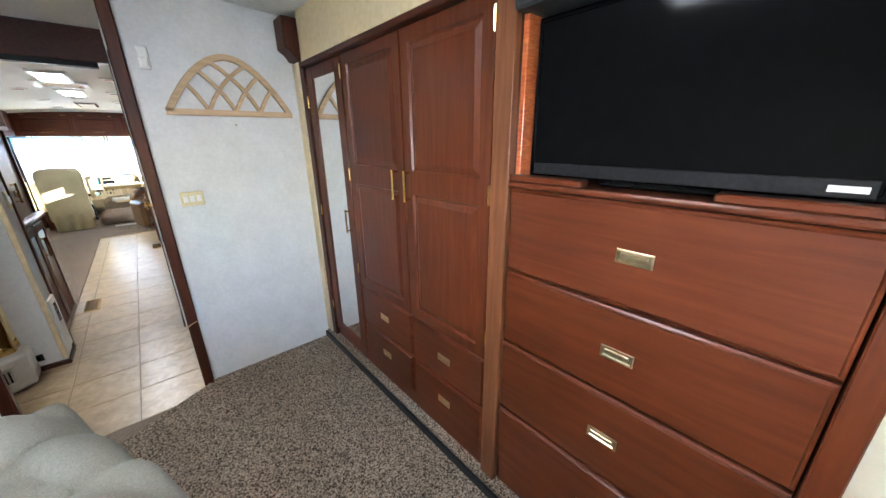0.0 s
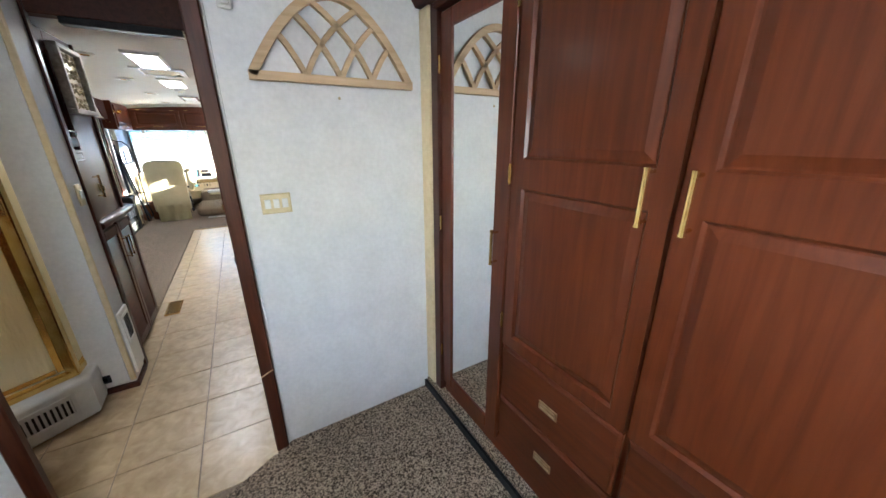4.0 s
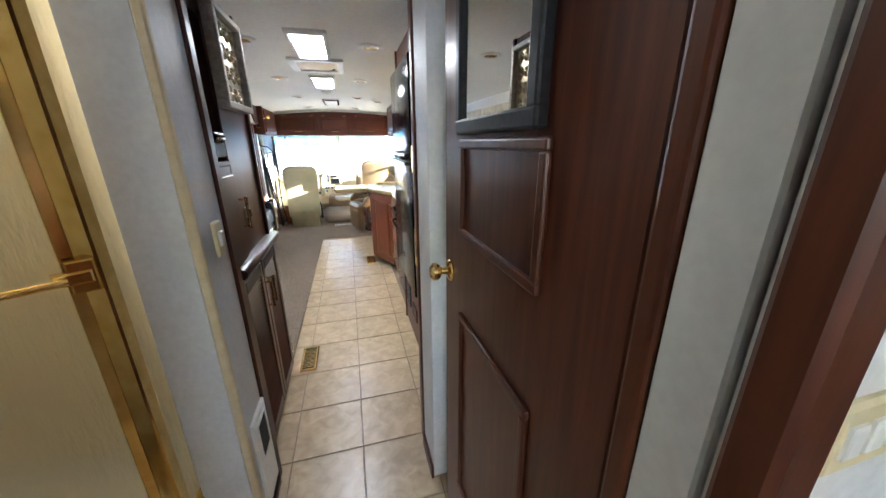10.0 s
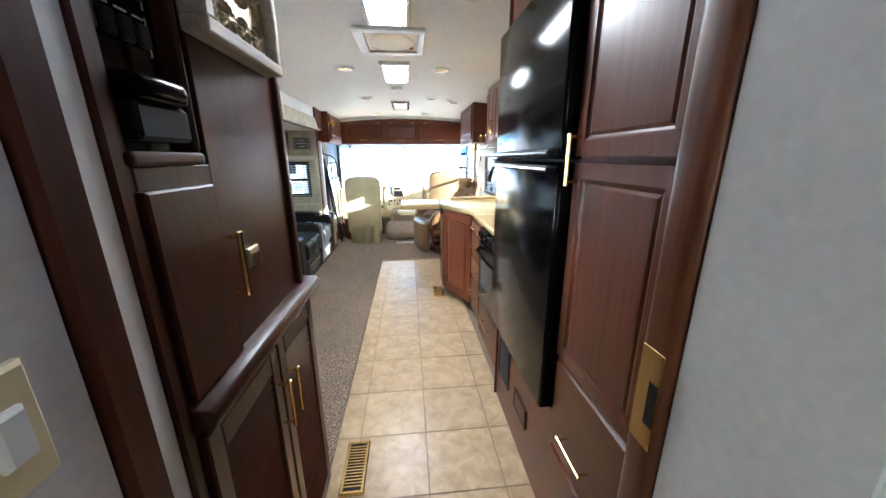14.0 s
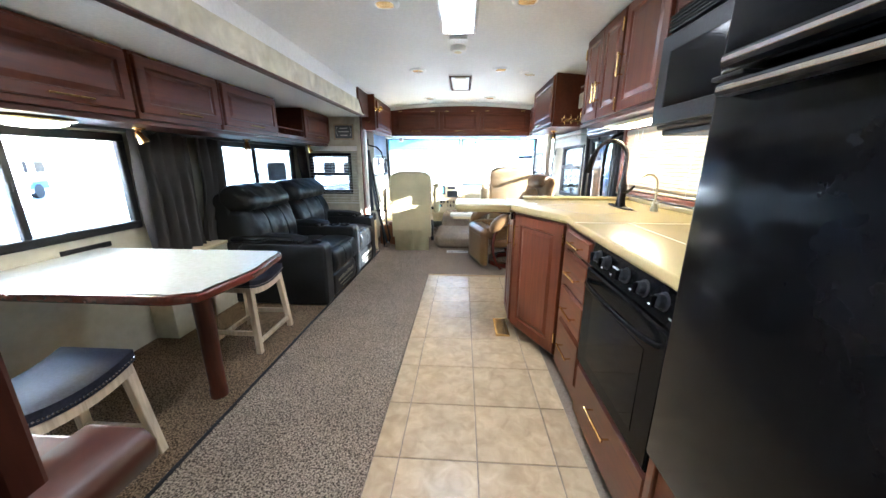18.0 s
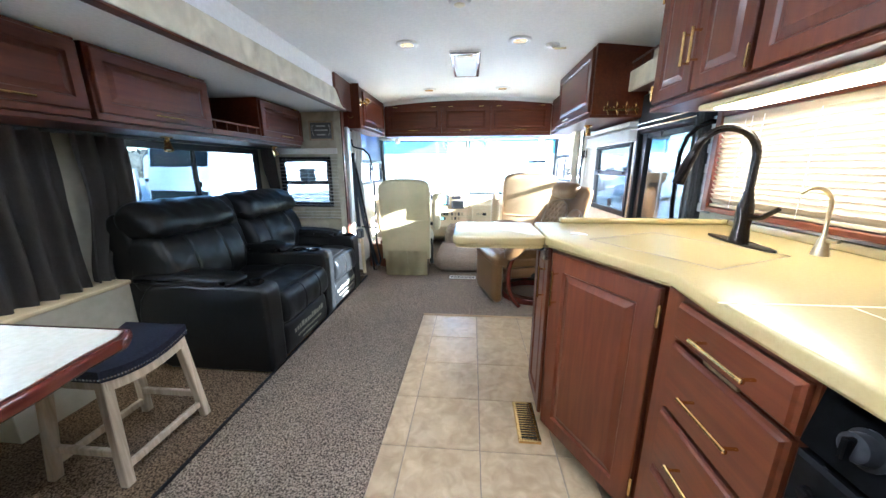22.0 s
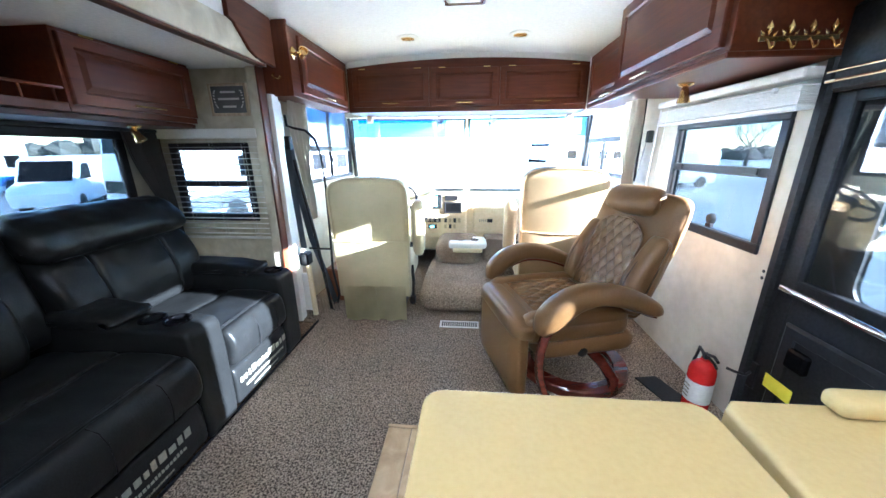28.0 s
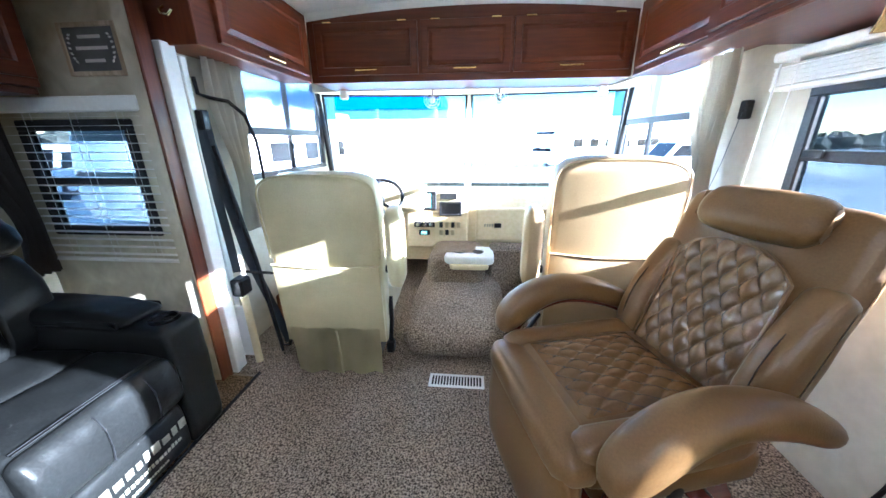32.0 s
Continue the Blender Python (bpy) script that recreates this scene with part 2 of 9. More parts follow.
ivory = mat("ivory_plastic", (0.66, 0.56, 0.33), (0.73, 0.63, 0.41), rough=0.4, scale=40, bump=0.02, wear=0.05)
cream_trim = mat("cream_trim", (0.66, 0.54, 0.32), (0.74, 0.62, 0.40), rough=0.5, scale=40, bump=0.03, wear=0.06)
acrylic = mat("cream_acrylic", (0.72, 0.64, 0.46), (0.78, 0.70, 0.53), rough=0.25, scale=20, bump=0.02, wear=0.05)
grey_panel = mat("grey_panel", (0.11, 0.115, 0.12), (0.15, 0.155, 0.16), rough=0.55, scale=16, bump=0.08, wear=0.08)
blind_white = mat("blind_slat", (0.78, 0.77, 0.73), (0.84, 0.83, 0.79), rough=0.45, scale=50, bump=0.03, wear=0.04)
blind_wood = mat("faux_wood_slat", (0.30, 0.245, 0.17), (0.38, 0.315, 0.23), rough=0.45, scale=4, stretch=(20, 1, 20), bump=0.03, wear=0.05)
grey_cloth = mat("charcoal_curtain", (0.070, 0.064, 0.060), (0.125, 0.115, 0.108), rough=0.9, scale=400, bump=0.25, big=4, wear=0.12, height=0.002, spec=0.1)
beige_cloth = mat("beige_curtain", (0.50, 0.46, 0.38), (0.62, 0.58, 0.50), rough=0.9, scale=300, bump=0.2, big=4, wear=0.10, height=0.002)
bedding = mat("comforter", (0.2, 0.192, 0.16), (0.29, 0.28, 0.24), rough=0.85, scale=200, bump=0.25, big=5, wear=0.10, height=0.002)
stone_tile = mat("grey_stone_tile", (0.20, 0.20, 0.185), (0.40, 0.395, 0.37), rough=0.55, scale=22, bump=0.25, big=9, wear=0.14, detail=9, rand=0.16, height=0.004)
mortar = mat("mortar", (0.26, 0.255, 0.24), (0.33, 0.325, 0.31), rough=0.9, scale=80, bump=0.2)
belt_grey = mat("seat_belt", (0.035, 0.045, 0.058), (0.06, 0.07, 0.085), rough=0.6, scale=300, bump=0.2)
red_paint = mat("red_enamel", (0.50, 0.012, 0.012), (0.60, 0.02, 0.018), rough=0.25, scale=30, bump=0.01, wear=0.1)
paper_white = mat("paper_label", (0.66, 0.65, 0.62), (0.76, 0.75, 0.72), rough=0.6, scale=60, bump=0.02)
print_grey = mat("print_ink", (0.24, 0.23, 0.18), (0.34, 0.32, 0.25), rough=0.6, scale=60, bump=0.0)
yellow_label = mat("yellow_label", (0.75, 0.62, 0.02), (0.82, 0.70, 0.05), rough=0.5, scale=40, bump=0.0)
concrete = mat("lot_gravel", (0.48, 0.47, 0.45), (0.64, 0.63, 0.61), rough=0.95, scale=9, bump=0.4, big=0.12, wear=0.15, detail=12, height=0.02)
stone_wall = mat("field_stone", (0.44, 0.40, 0.33), (0.70, 0.65, 0.56), rough=0.85, scale=6, bump=0.4, big=2, wear=0.12, rand=0.14, height=0.02)
rv_white = mat("coach_white", (0.70, 0.71, 0.72), (0.80, 0.80, 0.80), rough=0.3, scale=8, bump=0.0, wear=0.05)
rv_grey = mat("coach_stripe", (0.10, 0.11, 0.13), (0.20, 0.21, 0.23), rough=0.3, scale=3, stretch=(1, 0.3, 3), bump=0.0)
rv_blue = mat("blue_steel", (0.02, 0.10, 0.36), (0.04, 0.16, 0.48), rough=0.4, scale=4, bump=0.0, wear=0.1)
rubber = mat("tyre_rubber", (0.012, 0.012, 0.012), (0.03, 0.03, 0.03), rough=0.8, scale=60, bump=0.2)
bark = mat("bark", (0.10, 0.075, 0.055), (0.22, 0.18, 0.14), rough=0.9, scale=20, bump=0.5)
foliage = mat("winter_woods", (0.060, 0.060, 0.045), (0.12, 0.115, 0.095), rough=0.8, scale=8, bump=0.3)


def plain(name, color, rough, metal=0.0, **more):
    m = bpy.data.materials.new(name)
    m.use_nodes = True
    p = m.node_tree.nodes["Principled BSDF"]
    p.inputs["Base Color"].default_value = (*color, 1)
    p.inputs["Roughness"].default_value, p.inputs["Metallic"].default_value = rough, metal
    for k, v in more.items():
        p.inputs[k.replace("_", " ")].default_value = v
    return m


# roof vent lid: the amber includes the glow of daylight from above
amber = plain("daylit_amber_plastic", (0.46, 0.33, 0.12), 0.35)
mirror = plain("mirror_silver", (0.86, 0.88, 0.88), 0.01, 1.0)
glass = plain("window_glass", (0.95, 0.98, 0.98), 0.0, 0.0, Transmission_Weight=1.0, IOR=1.03)
tinted_light = plain("lightly_tinted_glass", (0.48, 0.50, 0.50), 0.0, 0.0, Transmission_Weight=1.0, IOR=1.06)
tinted_dark = plain("dark_tinted_glass", (0.042, 0.052, 0.058), 0.0, 0.0, Transmission_Weight=1.0, IOR=1.12)
tinted = plain("tinted_glass", (0.085, 0.104, 0.114), 0.0, 0.0, Transmission_Weight=1.0, IOR=1.06)
blue_tint = plain("blue_sun_band", (0.05, 0.28, 0.62), 0.02, 0.0, Transmission_Weight=1.0, IOR=1.03)


def sheer_pane(name, tint, gloss):
    """A thin tinted pane that lets light straight through, with a faint reflection."""
    m = bpy.data.materials.new(name)
    m.use_nodes = True
    nt = m.node_tree
    clear, shine, mix = (nt.nodes.new("ShaderNode" + k) for k in ("BsdfTransparent", "BsdfGlossy", "MixShader"))
    clear.inputs["Color"].default_value = (*tint, 1)
    shine.inputs["Roughness"].default_value = 0.02
    mix.inputs["Fac"].default_value = gloss
    nt.links.new(clear.outputs[0], mix.inputs[1])
    nt.links.new(shine.outputs[0], mix.inputs[2])
    nt.links.new(mix.outputs[0], nt.nodes["Material Output"].inputs["Surface"])
    return m


inner_tint = sheer_pane("tinted_inner_pane", (0.70, 0.72, 0.73), 0.08)
tinted_mid = plain("mid_tinted_glass", (0.11, 0.13, 0.14), 0.0, 0.0, Transmission_Weight=1.0, IOR=1.06)
smoke = plain("smoked_plastic", (0.10, 0.11, 0.12), 0.15, 0.0, Transmission_Weight=1.0, IOR=1.3)
mesh_shade = plain("mesh_sun_shade", (0.16, 0.19, 0.23), 0.5, 0.0, Transmission_Weight=0.7, IOR=1.01)


def rain_glass(name):
    m = plain(name, (0.90, 0.82, 0.62), 0.28, 0.0, Transmission_Weight=0.6, IOR=1.2)
    nt = m.node_tree
    tc, mp, n, b = (nt.nodes.new("ShaderNode" + k) for k in ("TexCoord", "Mapping", "TexNoise", "Bump"))
    mp.inputs["Scale"].default_value = (60, 60, 14)
    n.inputs["Scale"].default_value = 1.0
    b.inputs["Strength"].default_value, b.inputs["Distance"].default_value = 0.5, 0.01
    nt.links.new(tc.outputs["Object"], mp.inputs[0])
    nt.links.new(mp.outputs[0], n.inputs["Vector"])
    nt.links.new(n.outputs["Fac"], b.inputs["Height"])
    nt.links.new(b.outputs[0], nt.nodes["Principled BSDF"].inputs["Normal"])
    return m


shower_glass = rain_glass("rain_glass")


def glow(name, color, strength):
    m = plain(name, color, 0.4)
    p = m.node_tree.nodes["Principled BSDF"]
    p.inputs["Emission Color"].default_value, p.inputs["Emission Strength"].default_value = (*color, 1), strength
    return m


diffuser_white = glow("lit_diffuser", (1.0, 0.98, 0.93), 2.0)
diffuser_warm = glow("lit_warm_diffuser", (1.0, 0.84, 0.52), 1.8)
bulb = glow("lit_bulb", (1.0, 0.9, 0.7), 3.0)
lcd = glow("lit_display", (0.10, 0.30, 0.28), 0.5)

# ---- shapes ----
def merge(*bms):
    out = bms[0]
    for b in bms[1:]:
        me = bpy.data.meshes.new("join")
        b.to_mesh(me)
        b.free()
        out.from_mesh(me)
        bpy.data.meshes.remove(me)
    return out


def box(x0, x1, y0, y1, z0, z1, bev=0.003, seg=1):
    bm = bmesh.new()
    bmesh.ops.create_cube(bm, size=1.0)
    for v in bm.verts:
        v.co = Vector((x0 + (v.co.x + 0.5) * (x1 - x0), y0 + (v.co.y + 0.5) * (y1 - y0), z0 + (v.co.z + 0.5) * (z1 - z0)))
    if bev:
        bev = min(bev, 0.45 * min(abs(x1 - x0), abs(y1 - y0), abs(z1 - z0)))
        bmesh.ops.bevel(bm, geom=bm.edges[:], offset=bev, segments=seg, affect='EDGES', profile=0.5)
    return bm


def prism(poly, z0, z1, bev=0.0, seg=1, axis="z"):
    """A polygon pulled along an axis. axis x: poly in (y, z); axis y: poly in (x, z); axis z: poly in (x, y)."""
    bm = bmesh.new()
    put = {"z": lambda a, b, h: (a, b, h), "x": lambda a, b, h: (h, a, b), "y": lambda a, b, h: (a, h, b)}[axis]
    lo = [bm.verts.new(put(a, b, z0)) for a, b in poly]
    hi = [bm.verts.new(put(a, b, z1)) for a, b in poly]
    bm.faces.new(lo[::-1])
    bm.faces.new(hi)
    n = len(poly)
    for i in range(n):
        bm.faces.new((lo[i], lo[(i + 1) % n], hi[(i + 1) % n], hi[i]))
    bmesh.ops.recalc_face_normals(bm, faces=bm.faces[:])
    if bev:
        caps = [e for e in bm.edges if len({f for f in e.link_faces if len(f.verts) == n}) == 1]
        bmesh.ops.bevel(bm, geom=caps, offset=bev, segments=seg, affect='EDGES', profile=0.5)
    return bm


def tube(points, r, seg=10, closed=False, taper=None):
    """A round bar along points."""
    bm = bmesh.new()
    pts = [Vector(p) for p in points]
    n = len(pts)
    rings = []
    up = Vector((0, 0, 1))
    for i, p in enumerate(pts):
        a = pts[(i - 1) % n] if (i or closed) else p
        b = pts[(i + 1) % n] if (i < n - 1 or closed) else p
        d = (b - a).normalized()
        ref = up if abs(d.dot(up)) < 0.95 else Vector((1, 0, 0))
        u = d.cross(ref).normalized()
        if rings and u.dot(last) < 0:
            u = -u
        last = u
        v = d.cross(u).normalized()
        rr = r if taper is None else r * taper[i]
        rings.append([bm.verts.new(p + rr * (math.cos(2 * math.pi * k / seg) * u + math.sin(2 * math.pi * k / seg) * v)) for k in range(seg)])
    for i in range(n if closed else n - 1):
        a, b = rings[i], rings[(i + 1) % n]
        for k in range(seg):
            bm.faces.new((a[k], a[(k + 1) % seg], b[(k + 1) % seg], b[k]))
    if not closed:
        bm.faces.new(rings[0][::-1])
        bm.faces.new(rings[-1])
    bmesh.ops.recalc_face_normals(bm, faces=bm.faces[:])
    return bm


def lathe(profile, m, seg=20):
    """profile: (radius, height) pairs round the local z axis; m: the pose."""
    bm = bmesh.new()
    rings = []
    for r, h in profile:
        if r < 1e-5:
            rings.append([bm.verts.new((0, 0, h))])
        else:
            rings.append([bm.verts.new((r * math.cos(2 * math.pi * k / seg), r * math.sin(2 * math.pi * k / seg), h)) for k in range(seg)])
    for a, b in zip(rings, rings[1:]):
        for k in range(seg):
            q = [a[k % len(a)], a[(k + 1) % seg % len(a)], b[(k + 1) % seg % len(b)], b[k % len(b)]]
            q = [v for i, v in enumerate(q) if v not in q[:i]]
            if len(q) > 2:
                bm.faces.new(q)
    for ring in (rings[0], rings[-1]):
        if len(ring) > 2:
            bm.faces.new(ring)
    bmesh.ops.recalc_face_normals(bm, faces=bm.faces[:])
    bm.transform(m)
    return bm


def pad(x0, x1, y0, y1, z0, z1, r=0.04, puff=0.0, cuts=5, m=None, wrinkle=0.0):
    """A stuffed cushion: a box with rounded edges, faces swelling by puff, a little uneven."""
    bm = bmesh.new()
    bmesh.ops.create_cube(bm, size=2.0)
    bmesh.ops.subdivide_edges(bm, edges=bm.edges[:], cuts=cuts, use_grid_fill=True)
    c = Vector(((x0 + x1) / 2, (y0 + y1) / 2, (z0 + z1) / 2))
    h = Vector((abs(x1 - x0) / 2, abs(y1 - y0) / 2, abs(z1 - z0) / 2))
    rr = min(r, *h)
    for v in bm.verts:
        u = v.co.copy()
        s = [math.copysign(abs(a) ** 0.62, a) for a in u]
        p = Vector((s[0] * h.x, s[1] * h.y, s[2] * h.z))
        core = Vector((max(-h.x + rr, min(h.x - rr, p.x)), max(-h.y + rr, min(h.y - rr, p.y)), max(-h.z + rr, min(h.z - rr, p.z))))
        d = p - core
        if d.length > 1e-6:
            p = core + d.normalized() * min(d.length, rr)
        if puff:
            w = [(1 - u[i] ** 2) for i in range(3)]
            for i in range(3):
                if abs(u[i]) > 0.99:
                    j, l = (i + 1) % 3, (i + 2) % 3
                    p[i] += math.copysign(puff * w[j] * w[l], u[i])
        if wrinkle:
            p += wrinkle * noise.noise_vector((c + p) * 9)
        v.co = c + p
    if m is not None:
        bm.transform(m)
    for f in bm.faces:
        f.smooth = True
    return bm


def rounded_loop(pts, times=3):
    """A closed outline with its corners cut round, again and again."""
    for _ in range(times):
        pts = [q for (a, b), (c, d) in zip(pts, pts[1:] + pts[:1]) for q in ((a * 0.75 + c * 0.25, b * 0.75 + d * 0.25), (a * 0.25 + c * 0.75, b * 0.25 + d * 0.75))]
    return pts


def upholstery(outline, y0, y1, r=0.03, n=26, pleats=(), wrinkle=0.0, m=None, waist=0.0, times=3):
    """A stuffed shape: an (x, z) outline drawn out along y with rounded ends; pleats are (y, depth) grooves round it."""
    o = rounded_loop(outline, times)
    k = len(o)
    nrm = []
    for i in range(k):
        (ax, az), (bx, bz) = o[i - 1], o[(i + 1) % k]
        d = Vector((bx - ax, bz - az))
        nrm.append(Vector((d.y, -d.x)).normalized())
    area = sum(o[i - 1][0] * o[i][1] - o[i][0] * o[i - 1][1] for i in range(k))
    sign = 1.0 if area > 0 else -1.0
    ys = sorted({y0 + (y1 - y0) * i / n for i in range(n + 1)} | {y0 + r * q for q in (0.04, 0.15, 0.35, 0.65)} | {y1 - r * q for q in (0.04, 0.15, 0.35, 0.65)}
                | {py + e for py, _ in pleats for e in (-0.012, -0.005, 0.0, 0.005, 0.012)})
    bm = bmesh.new()
    rings = []
    for y in ys:
        e = min(y - y0, y1 - y)
        inset = r - math.sqrt(max(0.0, r * r - (r - e) ** 2)) if e < r else 0.0
        inset += sum(dp * math.exp(-((y - py) / 0.006) ** 2) for py, dp in pleats)
        inset += waist * (2 * (y - y0) / (y1 - y0) - 1) ** 2
        ring = []
        for (x, z), q in zip(o, nrm):
            p = Vector((x - sign * q.x * inset, y, z - sign * q.y * inset))
            if wrinkle:
                p += wrinkle * noise.noise_vector(p * 8) + wrinkle * 0.45 * noise.noise_vector(p * 23)
            ring.append(bm.verts.new(p))
        rings.append(ring)
    for a, b in zip(rings, rings[1:]):
        for i in range(k):
            bm.faces.new((a[i], a[(i + 1) % k], b[(i + 1) % k], b[i]))
    bm.faces.new(rings[0][::-1])
    bm.faces.new(rings[-1])
    bmesh.ops.recalc_face_normals(bm, faces=bm.faces[:])
    if m is not None:
        bm.transform(m)
    return bm


def rings_mesh(u0, u1, v0, v1, steps, place):
    """A board with a moulded face: nested rectangles (inset, depth); place maps (u, v, depth) to the room."""
    bm = bmesh.new()
    allr = []
    for ins, d in [(0.0, 0.0)] + steps:
        a, b, c, e = u0 + ins, u1 - ins, v0 + ins, v1 - ins
        allr.append([bm.verts.new(place(*p, d)) for p in ((a, c), (b, c), (b, e), (a, e))])
    bm.faces.new(allr[0][::-1])
    for p, q in zip(allr, allr[1:]):
        for k in range(4):
            bm.faces.new((p[k], p[(k + 1) % 4], q[(k + 1) % 4], q[k]))
    bm.faces.new(allr[-1])
    bmesh.ops.recalc_face_normals(bm, faces=bm.faces[:])
    return bm


def face(axis, at, sign):
    """Places (u, v, depth) on an upright plane. axis x: u is y; axis y: u is x; v is z; depth grows along sign."""
    if axis == "x":
        return lambda u, v, d: (at + sign * d, u, v)
    return lambda u, v, d: (u, at + sign * d, v)


def slant(p, q):
    """Places (u, v, depth) on an upright plane from p to q seen from its left-hand side."""
    d = (Vector((*q, 0)) - Vector((*p, 0))).normalized()
    n = Vector((-d.y, d.x, 0))
    o = Vector((*p, 0))
    return lambda u, v, k: o + d * u + n * k + Vector((0, 0, v))


def raised(u0, u1, v0, v1, place, t=0.02, stile=0.055, edge=True):
    st = [(0.0, t - 0.004), (0.004, t)] if edge else [(0.0, t)]
    st += [(stile, t), (stile + 0.007, t - 0.009), (stile + 0.012, t - 0.009), (stile + 0.034, t - 0.001)]
    return rings_mesh(u0, u1, v0, v1, st, place)


def flat_front(u0, u1, v0, v1, place, t=0.02):
    return rings_mesh(u0, u1, v0, v1, [(0.0, t - 0.010), (0.006, t - 0.006), (0.010, t)], place)


# ---- things and parts ----
BASE = {}


def thing(name, x, y, z, label, category, group="", kind="", turn=0.0):
    ob = new(name)
    ob.empty_display_size = 0.05
    ob.matrix_basis = pose(x, y, z, 0, 0, turn)
    BASE[ob] = ob.matrix_basis.copy()
    return tagged(ob, label, category, group, kind)


def mesh_of(bm, material, smooth):
    me = bpy.data.meshes.new("mesh")
    if smooth:
        for f in bm.faces:
            f.smooth = True
    bm.to_mesh(me)
    bm.free()
    if smooth:
        me.set_sharp_from_angle(angle=radians(smooth if smooth is not True else 40))
    me.materials.append(material)
    return me


def part(name, bm, material, parent, label="", smooth=False, kind=""):
    """Links a bmesh, given in the room's coordinates, as one mesh under a thing or a part."""
    bm.transform(BASE[parent].inverted())
    ob = new(name, mesh_of(bm, material, smooth))
    ob.parent = parent
    BASE[ob] = BASE[parent]
    return tagged(ob, label, "", "", kind)


def solid(name, bm, material, label, category, kind="", smooth=False, group=""):
    """A thing of one mesh, its origin at its foot."""
    xs = [v.co for v in bm.verts]
    c = Vector((sum(v.x for v in xs) / len(xs), sum(v.y for v in xs) / len(xs), min(v.z for v in xs)))
    bm.transform(Matrix.Translation(-c))
    ob = new(name, mesh_of(bm, material, smooth))
    ob.matrix_basis = Matrix.Translation(c)
    BASE[ob] = ob.matrix_basis.copy()
    return tagged(ob, label, category, group, kind)


def bar_pull(parent, a, b, out, material=None, r=0.0045, label="brass bar handle"):
    """A bar handle between a and b that stands off by the vector out."""
    a, b, out = Vector(a), Vector(b), Vector(out)
    d = (b - a).normalized()
    bm = tube([a + out - d * 0.012, a + out - d * 0.010, a + out, b + out, b + out + d * 0.010, b + out + d * 0.012], r, 8,
              taper=[0.5, 1.25, 1.0, 1.0, 1.25, 0.5])
    bm = merge(bm, tube([a, a + out], r * 0.8, 8), tube([b, b + out], r * 0.8, 8))
    return part("handle", bm, material or brass, parent, label, smooth=True)


def cup_pull(parent, place, u0, u1, v0, v1, d):
    """A brass recessed pull: a plate with a sunk dish and a lip."""
    bm = rings_mesh(u0, u1, v0, v1, [(0.0, 0.004), (0.002, 0.005), (0.006, 0.005), (0.009, 0.0015), (0.016, 0.001)],
                    lambda u, v, k: place(u, v, d + k))
    w = (u1 - u0) * 0.36
    c = (u0 + u1) / 2
    bm = merge(bm, rings_mesh(c - w, c + w, (v0 + v1) / 2 + 0.002, v1 - 0.007, [(0.0, 0.007), (0.002, 0.009)], lambda u, v, k: place(u, v, d + k)))
    return part("handle", bm, satin_metal, parent, "recessed brass pull")


def hinge(parent, p, axis="x", sign=-1):
    x, y, z = p
    bm = tube([(x, y, z - 0.028), (x, y, z + 0.028)], 0.0055, 8)
    bm = merge(bm, tube([(x, y, z - 0.034), (x, y, z - 0.028)], 0.004, 8), tube([(x, y, z + 0.028), (x, y, z + 0.034)], 0.004, 8))
    return part("hinge", bm, brass, parent, "brass hinge", smooth=True)


def knob_profile(s=1.0):
    return [(0.033 * s, 0.0), (0.033 * s, 0.004 * s), (0.026 * s, 0.010 * s), (0.012 * s, 0.014 * s), (0.010 * s, 0.030 * s),
            (0.020 * s, 0.036 * s), (0.027 * s, 0.046 * s), (0.026 * s, 0.056 * s), (0.016 * s, 0.064 * s), (0.0, 0.066 * s)]


def letters(text, size, m, material, parent, name="lettering", depth=0.0006):
    cu = bpy.data.curves.new("text", 'FONT')
    cu.body, cu.size, cu.extrude, cu.align_x, cu.align_y = text, size, depth, 'CENTER', 'CENTER'
    tmp = bpy.data.objects.new("text", cu)
    scene.collection.objects.link(tmp)
    me = bpy.data.meshes.new_from_object(tmp.evaluated_get(bpy.context.evaluated_depsgraph_get()))
    bpy.data.objects.remove(tmp)
    bm = bmesh.new()
    bm.from_mesh(me)
    bpy.data.meshes.remove(me)
    bm.transform(m)
    return part(name, bm, material, parent)

# ---- structure ----
XL, XR, Y0, Y1 = -1.45, 1.19, -1.25, 10.45      # body: left and right wall faces, rear and front
SX, SY0, SY1 = -2.20, 4.42, 8.42                 # living slide-out: outer wall, rear and front ends
TILE = 0.33


def crown(x, top=2.09, k=0.055):
    return top - k * ((x + 0.13) / 1.1) ** 2


